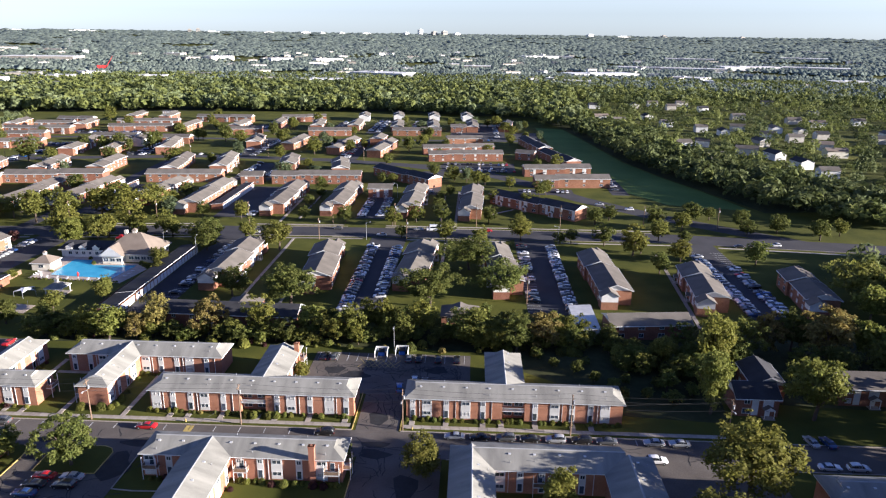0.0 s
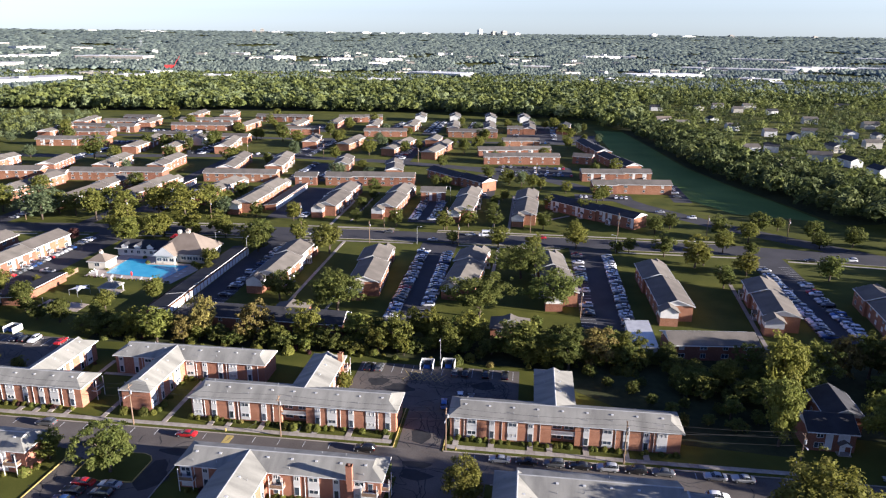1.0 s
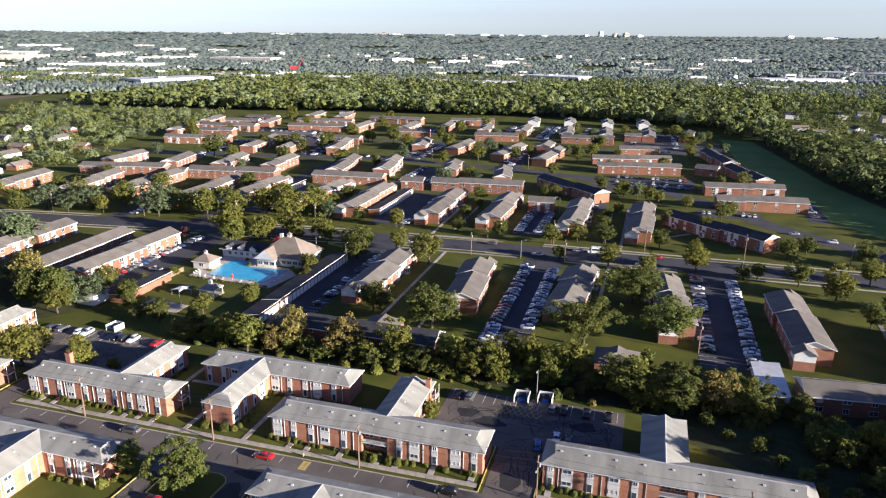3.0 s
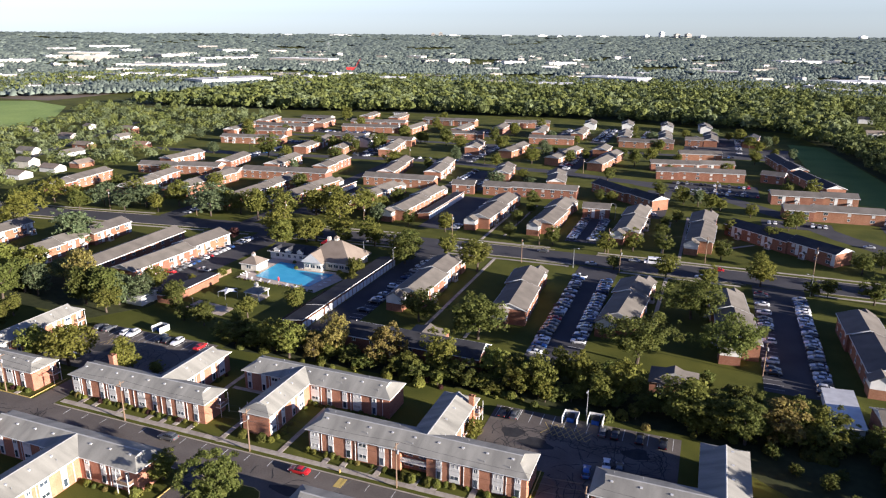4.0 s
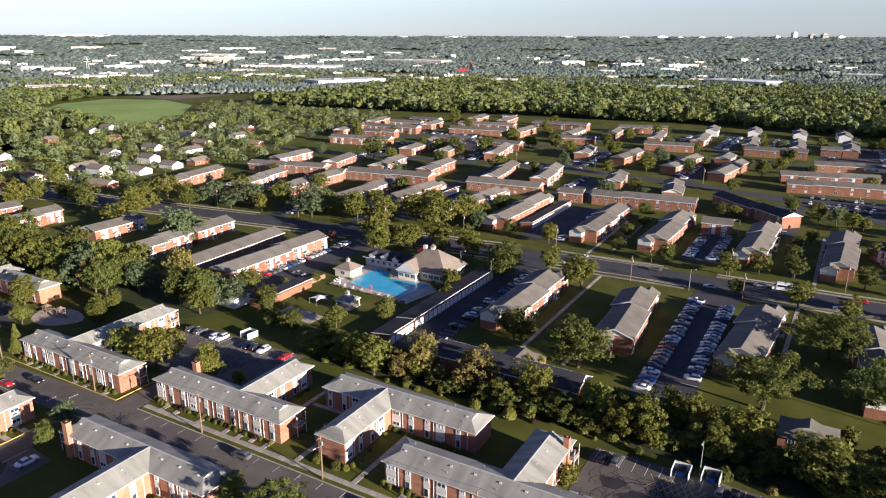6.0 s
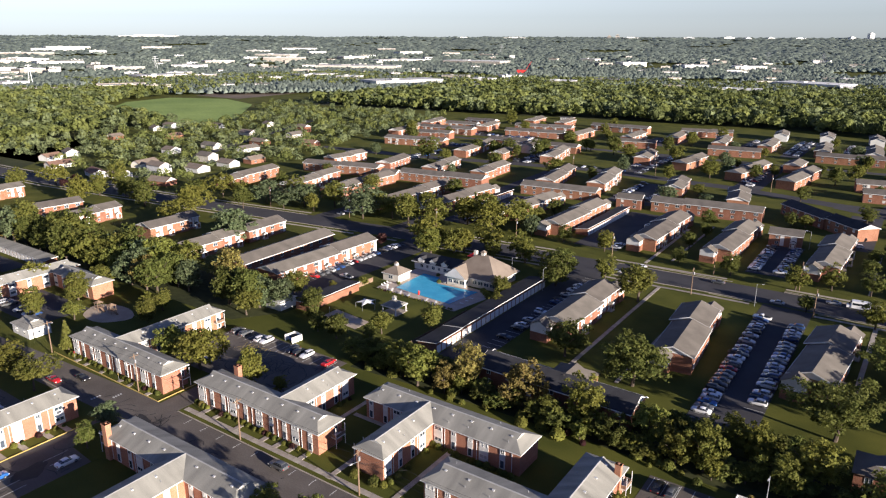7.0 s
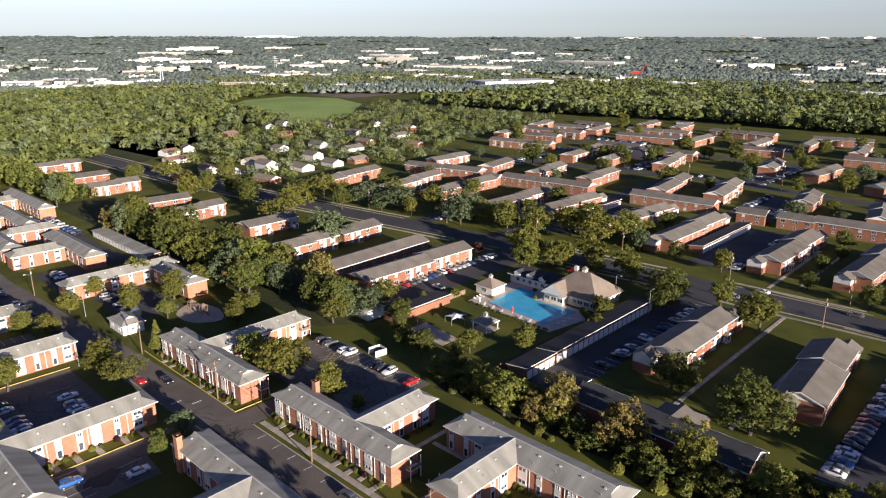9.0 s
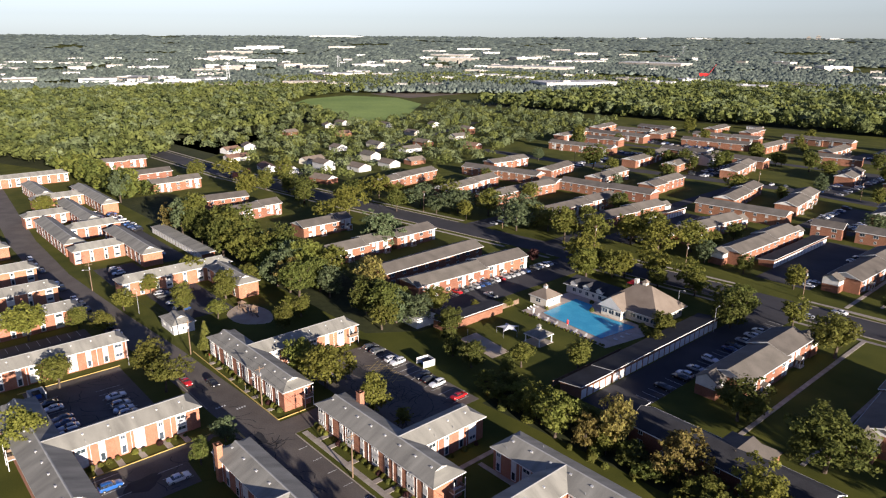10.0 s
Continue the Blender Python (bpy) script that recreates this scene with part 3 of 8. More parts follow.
# ---- shared window, door and porch meshes ----
def window_mesh(w, h):
    """A white frame with two recessed panes, all in one piece, looking to -y."""
    xs, zs = (-w / 2 - 0.08, -w / 2, -0.035, 0.035, w / 2, w / 2 + 0.08), (-h / 2 - 0.08, -h / 2, h / 2, h / 2 + 0.08)
    s = Shape()
    s.v = [(x, -0.06, z) for z in zs for x in xs] + [(x, 0.0, z) for z in (zs[0], zs[3]) for x in (xs[0], xs[5])]
    n = lambda i, j: j * 6 + i

    def add(f, k):
        s.f.append(f)
        s.k.append(k)

    for j in range(3):
        for i in range(5):
            q = (n(i, j), n(i + 1, j), n(i + 1, j + 1), n(i, j + 1))
            if j == 1 and i in (1, 3):
                o = len(s.v)
                s.v += [(s.v[k][0], -0.015, s.v[k][2]) for k in q]
                for a in range(4):
                    b = (a + 1) % 4
                    add((q[a], q[b], o + b, o + a), 0)
                add((o, o + 1, o + 2, o + 3), 1)
            else:
                add(q, 0)
    c, b = (n(0, 0), n(5, 0), n(5, 3), n(0, 3)), (24, 25, 27, 26)
    for a in range(4):
        d = (a + 1) % 4
        add((c[d], c[a], b[a], b[d]), 0)
    return s


WIN = {k: window_mesh(*k).mesh("window", "white", "glass") for k in ((1.3, 1.25), (1.0, 1.1), (1.9, 1.25), (1.7, 0.9), (0.8, 0.9))}
WIN_BLIND = {k: window_mesh(*k).mesh("window", "white", "curtain") for k in ((1.3, 1.25), (1.7, 0.9), (0.8, 0.9))}
DOOR = Shape().box(-0.5, 0.5, -0.06, 0, 0, 2.1, 0).box(-0.6, -0.5, -0.08, 0, 0, 2.2, 0).box(0.5, 0.6, -0.08, 0, 0, 2.2, 0).box(-0.6, 0.6, -0.08, 0, 2.1, 2.2, 0).box(-0.32, 0.32, -0.07, 0, 1.2, 1.9, 1).mesh("door", "white", "glass")


def porch_mesh():
    s = Shape()
    s.face((-1.3, -1.5, 2.5), (1.3, -1.5, 2.5), (0, -1.5, 3.25))
    s.face((-1.3, 0, 2.5), (0, 0, 3.25), (1.3, 0, 2.5))
    s.face((-1.45, -1.6, 2.45), (0, -1.6, 3.3), (0, 0, 3.3), (-1.45, 0, 2.45), slot=1)
    s.face((1.45, -1.6, 2.45), (1.45, 0, 2.45), (0, 0, 3.3), (0, -1.6, 3.3), slot=1)
    s.box(-1.3, 1.3, -1.5, 0, 2.3, 2.5)
    for x in (-1.2, 1.08):
        s.box(x, x + 0.13, -1.45, -1.32, 0.2, 2.3)
    s.box(-1.4, 1.4, -1.7, 0, 0, 0.2, 2)
    return s.mesh("porch", "white", "shingle", "concrete")


PORCH = porch_mesh()
RND = random.Random(11)
FOOT = []


def side_pose(x, y, z, side):
    """A pose on a long wall: its outside is -y for side -1 and +y for side 1."""
    return pose(x, y, z, 0, 0, 0 if side < 0 else 180)


def gable_house(x0, y0, x1, y1, w=10.6, eave=5.4, high=7.3, porch=1, step=0.6, roof="shingle", wall="brick", label="two-storey red brick apartment house with grey shingle roof and white gables", group="brick apartment houses", windows=2, ends=True, stub=False):
    """A brick house under a gable roof along a line, in two stepped lengths, with windows, doors and porches."""
    a, b = Vector((x0, y0)), Vector((x1, y1))
    FOOT.append((x0, y0, x1, y1))
    d = b - a
    L = d.length
    base = thing("apartment_house", label, "house", group, at=pose(x0, y0, 0, 0, 0, math.degrees(math.atan2(d.y, d.x))))
    h = w / 2
    cuts = [(0.0, L * step, 0.0, 0.0), (L * step, L, 0.9, 0.35)] if step else [(0.0, L, 0.0, 0.0)]
    for u0, u1, off, up in cuts:
        e, r = eave + up, high + up
        y_lo, y_hi = -h + off, h + off
        s = Shape()
        s.face((u0, y_lo, 0), (u1, y_lo, 0), (u1, y_lo, e), (u0, y_lo, e))
        s.face((u1, y_hi, 0), (u0, y_hi, 0), (u0, y_hi, e), (u1, y_hi, e))
        s.face((u0, y_hi, 0), (u0, y_lo, 0), (u0, y_lo, e), (u0, y_hi, e))
        s.face((u1, y_lo, 0), (u1, y_hi, 0), (u1, y_hi, e), (u1, y_lo, e))
        part("wall", s, wall, base)
        for u, q in ((u0 - 0.02, 1), (u1 + 0.02, -1))[: 1 if step and u0 == 0 else 2]:
            p = [(u, y_hi, e - 0.05), (u, y_lo, e - 0.05), (u, off, r)]
            part("gable", Shape().face(*(p if q > 0 else p[::-1])), "siding", base, "white sided gable")
        o, ox, t = 0.55, 0.45, 0.16
        sl = (r - e) / h
        ed = e - o * sl
        rf = Shape()
        for sy in (-1, 1):
            ye = off + sy * (h + o)
            top = [(u0 - ox, ye, ed + t), (u1 + ox, ye, ed + t), (u1 + ox, off, r + t), (u0 - ox, off, r + t)]
            low = [(x, y, z - t) for x, y, z in top]
            rf.face(*(top if sy < 0 else top[::-1]))
            rf.face(*(low[::-1] if sy < 0 else low))
        part("roof", rf, roof, base, "grey shingle roof")
        tr = Shape()
        for sy in (-1, 1):
            ye = off + sy * (h + o)
            tr.box(u0 - ox, u1 + ox, min(ye, ye + sy * 0.08), max(ye, ye + sy * 0.08), ed - 0.06, ed + t)
            for u in (u0 - ox - 0.06, u1 + ox):
                tr.face((u, ye, ed - 0.1), (u, off, r - 0.1), (u, off, r + t), (u, ye, ed + t))
                tr.face((u + 0.06, ye, ed - 0.1), (u + 0.06, ye, ed + t), (u + 0.06, off, r + t), (u + 0.06, off, r - 0.1))
        part("trim", tr, "white", base, "white eave trim")
        n = max(2, int((u1 - u0) / (5.2 if ends else 8.0)))
        if windows == 2 and abs(d.y) > abs(d.x):
            windows = -1 if x0 < -30 else 1 if x0 > 25 else 2
        for side in ((-1, 1) if windows == 2 else (windows,)):
            yw = y_lo if side < 0 else y_hi
            for i in range(n):
                u = u0 + (i + 0.5) * (u1 - u0) / n
                is_door = porch and side == porch and i % 3 == 1
                for z in (1.5, 4.05):
                    if is_door and z < 2:
                        continue
                    k = RND.choice(((1.3, 1.25), (1.3, 1.25), (1.9, 1.25), (1.0, 1.1)))
                    me = WIN_BLIND[k] if k in WIN_BLIND and RND.random() < 0.4 else WIN[k]
                    part("window", me, "", base, at=side_pose(u, yw + side * 0.01, z + up, side))
                if is_door:
                    p = Shape().box(-1.25, 1.25, -0.05, 0, 2.4, eave - 0.2)
                    part("panel", p, "siding", base, "white panel over the entrance", at=side_pose(u, yw, up, side))
                    part("door", DOOR, "", base, at=side_pose(u, yw, 0.2, side))
                    part("porch", PORCH, "", base, "white gabled entrance porch", at=side_pose(u, yw, 0, side))
                elif porch and side == porch and i % 3 == 0:
                    p = Shape().box(-0.8, 0.8, -0.05, 0, 0.4, eave - 0.2)
                    part("panel", p, "siding", base, "white wall panel", at=side_pose(u + 2.0, yw, up, side))
        if stub:
            ua, ub, ya, yb = (-4.6, 0.0, 0.15, h + 0.5) if u0 == 0 else (L, L + 4.6, off - h - 0.5, off - 0.15)
            wing = part("end_wing", Shape().box(ua, ub, ya, yb, 0, 2.75), wall, base, "lower end wing, brick below and white siding above")
            part("upper_wall", Shape().box(ua + 0.02, ub - 0.02, ya + 0.02, yb - 0.02, 2.75, 5.0), "siding", wing)
            yc, yh = (ya + yb) / 2, (yb - ya) / 2
            u_out = ua if u0 == 0 else ub
            tri = [(u_out, yb, 4.95), (u_out, ya, 4.95), (u_out, yc, 6.6)]
            part("gable", Shape().face(*(tri if u0 == 0 else tri[::-1])), "siding", wing)
            sr = Shape()
            for sy in (-1, 1):
                q = [(ua - (0.4 if u0 == 0 else 0), yc + sy * (yh + 0.45), 4.86), (ub + (0.4 if u0 else 0), yc + sy * (yh + 0.45), 4.86), (ub + (0.4 if u0 else 0), yc, 6.78), (ua - (0.4 if u0 == 0 else 0), yc, 6.78)]
                sr.face(*(q if sy < 0 else q[::-1]))
                sr.face(*[(i, j, k - 0.14) for i, j, k in (q[::-1] if sy < 0 else q)])
            part("wing_roof", sr, roof, wing)
    return base


# ---- the brick courts, row by row ----
H = gable_house
# south of the parkway
H(-90.1, 232.5, -89.6, 271.8, porch=-1, stub=True); H(-54.4, 231.5, -56.4, 269.7, porch=1, stub=True); H(-21.1, 236.5, -18.1, 272.8, porch=-1, stub=True); H(14.1, 231.5, 11.1, 270.7, porch=1, stub=True)
H(50.3, 224.4, 49.3, 265.7, porch=-1, stub=True); H(81.6, 220.4, 84.6, 251.6, porch=1, stub=True); H(117.8, 220.4, 120.8, 248.6, porch=-1, stub=True)
H(42.8, 199.7, 67.5, 202.3, w=9.5, porch=0, step=0, eave=4.9, high=6.9); H(-93.7, 200.3, -52.4, 199.2, w=9.5, porch=0, step=0, roof="shingle_d", eave=5.1, high=7.4)
H(-197.4, 215.4, -195.4, 269.7, porch=-1); H(-215.5, 215.4, -217.5, 265.7, porch=0, step=0); H(-249.7, 213.3, -249.7, 244.6, porch=-1); H(-250.7, 247.6, -251.7, 269.7, porch=-1, step=0)
H(-290, 225.4, -290, 251.6, porch=-1, step=0.75); H(-337.3, 215.4, -338.4, 241.5, porch=-1); H(-368.6, 215.4, -366.5, 237.5, porch=0, step=0); H(-429, 209.3, -428, 237.5, porch=-1); H(-464.2, 209.3, -465.2, 233.5, porch=0, step=0); H(-522.6, 205.3, -519.6, 237.5, porch=-1)
# first row beyond the parkway
H(-237.2, 332, -236.4, 387.5, porch=-1, stub=True); H(-212.5, 338.2, -208.4, 389.6, porch=1, stub=True); H(-174.3, 350, -168.7, 392, porch=-1, stub=True); H(-143, 337.2, -142, 390.6, porch=1, stub=True)
H(-99.7, 338.2, -98.7, 388.6, porch=-1, stub=True); H(-69.5, 340.2, -67.5, 388.6, porch=1, stub=True); H(-31.2, 340.2, -29.2, 386.5, porch=-1, stub=True); H(0, 336.2, 2, 386.5, porch=1, stub=True)
H(14.1, 375.5, 54.4, 338.2, roof="shingle_d", porch=-1); H(-57.4, 382.5, -44.3, 383.5, w=9, porch=-1, step=0); H(-59.4, 447, -22.2, 408.7, roof="shingle_d", porch=0)
H(-120.8, 414.7, -67.5, 418.8, porch=0, step=0.3); H(-197.4, 412.7, -153.1, 416.8, porch=0, step=0)
H(-349.4, 316.1, -356.5, 362.4, porch=0, step=0.3); H(-308.1, 326.1, -315.2, 376.5, porch=-1); H(-353.7, 390.9, -298.4, 401, porch=0, step=0.5); H(-352.4, 410.7, -350.4, 443.9, porch=-1)
# second row
H(-163.1, 436.9, -169.2, 483.2, porch=-1); H(-191.3, 426.8, -198.4, 477.2, porch=1); H(-121.8, 450, -124.9, 480.2, porch=1); H(-83.6, 436.9, -88.6, 469.1, porch=0)
H(-272.9, 421, -277, 458, porch=-1); H(-279.9, 402.7, -222.5, 408.7, porch=0, step=0.55); H(-238.7, 426.8, -240.7, 464.1, porch=0, step=0.4)
FARROW = dict(windows=-1, ends=False)
H(-296.1, 493.3, -302.1, 548.7, porch=-1, **FARROW); H(-266.9, 498.3, -274.9, 546.7, porch=0, **FARROW); H(-229.6, 506.4, -237.7, 551.7, porch=-1, **FARROW); H(-144, 536.6, -139, 575.9, porch=0, **FARROW); H(-104.7, 519.5, -95.7, 569.8, porch=-1, **FARROW); H(-72.5, 509.4, -64.4, 563.8, porch=0, **FARROW)
H(-78.5, 569.8, -77.5, 592, porch=-1, step=0, **FARROW); H(-37.4, 531, 16.4, 541, porch=-1, **FARROW); H(-21.1, 581.9, 8.1, 586.9, porch=0, step=0, **FARROW); H(-31.2, 502.4, 22.2, 508.4, porch=0, step=0.25, **FARROW)
H(44.3, 592, 55.4, 533.6, roof="shingle_d", porch=0, **FARROW); H(55.4, 526.5, 69.5, 477.2, roof="shingle_d", porch=0, **FARROW); H(34.2, 453, 77.5, 457, porch=-1, **FARROW); H(38.3, 417.8, 83.6, 421.8, porch=0, step=0.3, **FARROW); H(33.2, 515.4, 46.3, 511.4, w=8, porch=0, step=0, **FARROW)
# houses between the rows
H(-279.9, 332.7, -279.3, 388.4, porch=0, step=0.33); H(-308.5, 417, -315.4, 448.5, porch=0, step=0); H(-291, 396, -279.5, 397, w=8.5, porch=0, step=0, eave=4.6, high=6.6); H(-139, 411, -126, 412.5, w=9, porch=0, step=0)
H(-312.4, 566, -276, 565, porch=-1, **FARROW); H(-254, 563, -231, 564, porch=-1, step=0, **FARROW); H(-340.9, 663.7, -284, 668.5, porch=-1, **FARROW); H(-406.1, 638.5, -373, 642.5, porch=-1, step=0, **FARROW); H(-361.2, 630, -366.5, 664, porch=0, step=0, **FARROW)
H(-409.8, 555.3, -416, 603, porch=-1, **FARROW); H(-187.3, 658, -190, 693, porch=0, step=0, **FARROW); H(-172.7, 542.2, -176.5, 575, porch=-1, **FARROW); H(-20.1, 660, -6, 660, w=9, porch=0, step=0, **FARROW); H(29.9, 664, 35.6, 702, porch=0, roof="shingle_d", **FARROW)
# far rows
H(-279.9, 708.8, -223.6, 706.8, porch=-1, **FARROW); H(-264.8, 626.2, -265.8, 666.5, porch=0, step=0, **FARROW); H(-329.5, 624, -275.5, 633.3, porch=0, step=0, **FARROW); H(-219.5, 618.2, -189.3, 624.2, porch=0, step=0, **FARROW); H(-220.5, 640.3, -219.5, 676.6, porch=-1, **FARROW)
H(-409.8, 602, -354.5, 605.1, porch=-1, **FARROW); H(-388.7, 566.8, -356.5, 570.8, porch=0, **FARROW); H(-389, 521.5, -334, 528.9, porch=-1, **FARROW); H(-404.8, 674.5, -370.6, 672.5, porch=-1, **FARROW); H(-423.9, 625.2, -428, 659.4, porch=0, **FARROW)
H(-347.4, 700.7, -348.4, 733, porch=0, **FARROW); H(-313.2, 701.7, -314.2, 734, porch=0, **FARROW); H(-195.4, 716.8, -152.1, 724.9, porch=-1, **FARROW); H(-146, 620.2, -108.8, 625.2, porch=0, step=0, **FARROW); H(-146, 649.4, -149, 689.7, porch=-1, **FARROW); H(-111.8, 654.4, -111.8, 694.7, porch=-1, **FARROW)
H(-71.5, 631.2, -28.2, 632.3, porch=0, **FARROW); H(-70.5, 649.4, -72.5, 692.7, porch=-1, **FARROW); H(-36.3, 652.4, -38.3, 696.7, porch=-1, **FARROW); H(0, 657.4, 0, 704.8, porch=-1, **FARROW)
for x, y in ((-113, 730), (-77.5, 738), (-40, 740), (-5, 745), (-267, 541)):
    H(x, y, x - 2, y + 28, porch=0, wall="siding", label="two-storey white sided house with grey roof", group="white houses at the wood", **FARROW)


# ---- the near court: long brick blocks under pale hipped roofs ----
def hip_roof(s, x0, x1, y0, y1, z, high, hips=(1, 1), along="x"):
    """A hipped roof with a small upright gablet at each hipped end; an end that runs into another roof is left plain."""
    T = (lambda u, v, q: (u, v, q)) if along == "x" else (lambda u, v, q: (v, u, q))
    u0, u1, v0, v1 = (x0, x1, y0, y1) if along == "x" else (y0, y1, x0, x1)
    c, w = (v0 + v1) / 2, (v1 - v0) / 2
    f, a = 0.62, 2.6
    ends = []
    for u, q, hip in ((u0, 1, hips[0]), (u1, -1, hips[1])):
        if hip:
            p1, p2 = (u + q * a, c - w * (1 - f), z + f * high), (u + q * a, c + w * (1 - f), z + f * high)
            r = (u + q * (a - 0.25), c, z + high)
            e1, e2 = (u, v0, z), (u, v1, z)
            face = [e1, p1, p2, e2]
            s.face(*[T(*k) for k in (face if (q < 0) ^ (along == "x") else face[::-1])])
            s.face(*[T(*k) for k in ([p1, r, p2] if (q < 0) ^ (along == "x") else [p1, p2, r])], slot=1)
            ends.append(((e1, p1, r), (e2, p2, r)))
        else:
            ends.append((((u, v0, z), (u, c, z + high)), ((u, v1, z), (u, c, z + high))))
    for k, flip in ((0, along != "x"), (1, along == "x")):
        ring = list(ends[0][k]) + list(reversed(ends[1][k]))
        ring = ring if flip else ring[::-1]
        s.face(*[T(*p) for p in ring])
    return s


PANEL = {w: Shape().box(-w / 2, w / 2, -0.07, 0, 0.35, 5.75).mesh("panel", "siding") for w in (2.3, 1.35, 1.9)}
VENT = Shape().box(-0.22, 0.22, -0.16, 0.16, -0.25, 0.12).box(-0.27, 0.27, -0.21, 0.21, 0.12, 0.18).mesh("roof_vent", "lamp")
PIPE = Shape().tube((0, 0, -0.3), (0, 0, 0.5), 0.06, 0.05, 6).mesh("vent_pipe", "metal")
SPOUT = Shape().box(-0.05, 0.05, -0.1, 0, 0.1, 5.8).mesh("downspout", "white")
NEARDOOR = Shape().box(-0.5, 0.5, -0.05, 0, 0.0, 2.35, 0).box(-0.42, 0.42, -0.06, 0, 0.25, 2.2, 1).mesh("door", "white", "glass")


def far_panel(w, kind):
    """A strip of panelling far off, its window and door in one piece with it."""
    k = 0.85 if w > 2 else 0.4
    s = Shape().box(-w / 2, w / 2, -0.07, 0, 0.35, 5.75)
    s.box(-k, k, -0.10, -0.07, 4.4, 5.3, 1)
    s.box(-k, k, -0.10, -0.07, 0.6 if kind == "door" else 1.3, 2.5 if kind == "door" else 2.2, 1)
    return s.mesh("panel", "siding", "glass")


FARPANEL = {(w, k): far_panel(w, k) for w in PANEL for k in ("win", "door")}


def panel_strip(base, x, y, face, width, kind):
    """A white strip of panelling on a wall with its window above and door or window below. face: degrees by which the wall is turned from looking to -y."""
    if x < -230:
        return part("panel", FARPANEL[(width, kind)], "", base, "white wall panel", at=pose(x, y, 0, 0, 0, face))
    ob = part("panel", PANEL[width], "", base, "white wall panel", at=pose(x, y, 0, 0, 0, face))
    top = (1.7, 0.9) if width > 2 else (0.8, 0.9)
    part("window", (WIN_BLIND if RND.random() < 0.35 else WIN)[top], "", ob, at=pose(0, -0.07, 4.85))
    if kind == "door":
        part("door", NEARDOOR, "", ob, at=pose(0, -0.07, 0.36))
    else:
        part("window", (WIN_BLIND if RND.random() < 0.35 else WIN)[top], "", ob, at=pose(0, -0.07, 1.75))
    return ob


def facade(base, x0, y0, x1, y1, phase=0, skip=()):
    """Panel strips, downspouts and small fittings along a wall whose outside lies to the right of the way from 0 to 1."""
    a, b = Vector((x0, y0)), Vector((x1, y1))
    d = (b - a).normalized()
    L = (b - a).length
    ang = math.degrees(math.atan2(d.y, d.x))
    pattern = [("win", 2.3, 2.9), ("door", 1.35, 3.6), ("door", 1.35, 2.7), ("win", 2.3, 3.4), ("door", 1.35, 3.9)]
    u, i = 1.5, phase
    while u < L - 1.2:
        kind, w, gap = pattern[i % len(pattern)]
        if not any(lo < u < hi for lo, hi in skip):
            p = a + d * u
            panel_strip(base, p.x, p.y, ang, w, kind)
            if i % 2 == 0 and u + gap / 2 < L and x0 > -230:
                q = a + d * (u + gap / 2 + 0.3)
                part("downspout", SPOUT, "", base, at=pose(q.x, q.y, 0, 0, 0, ang))
        u += (gap + w / 2) * (1.0 if x0 > -250 else 1.25)
        i += 1


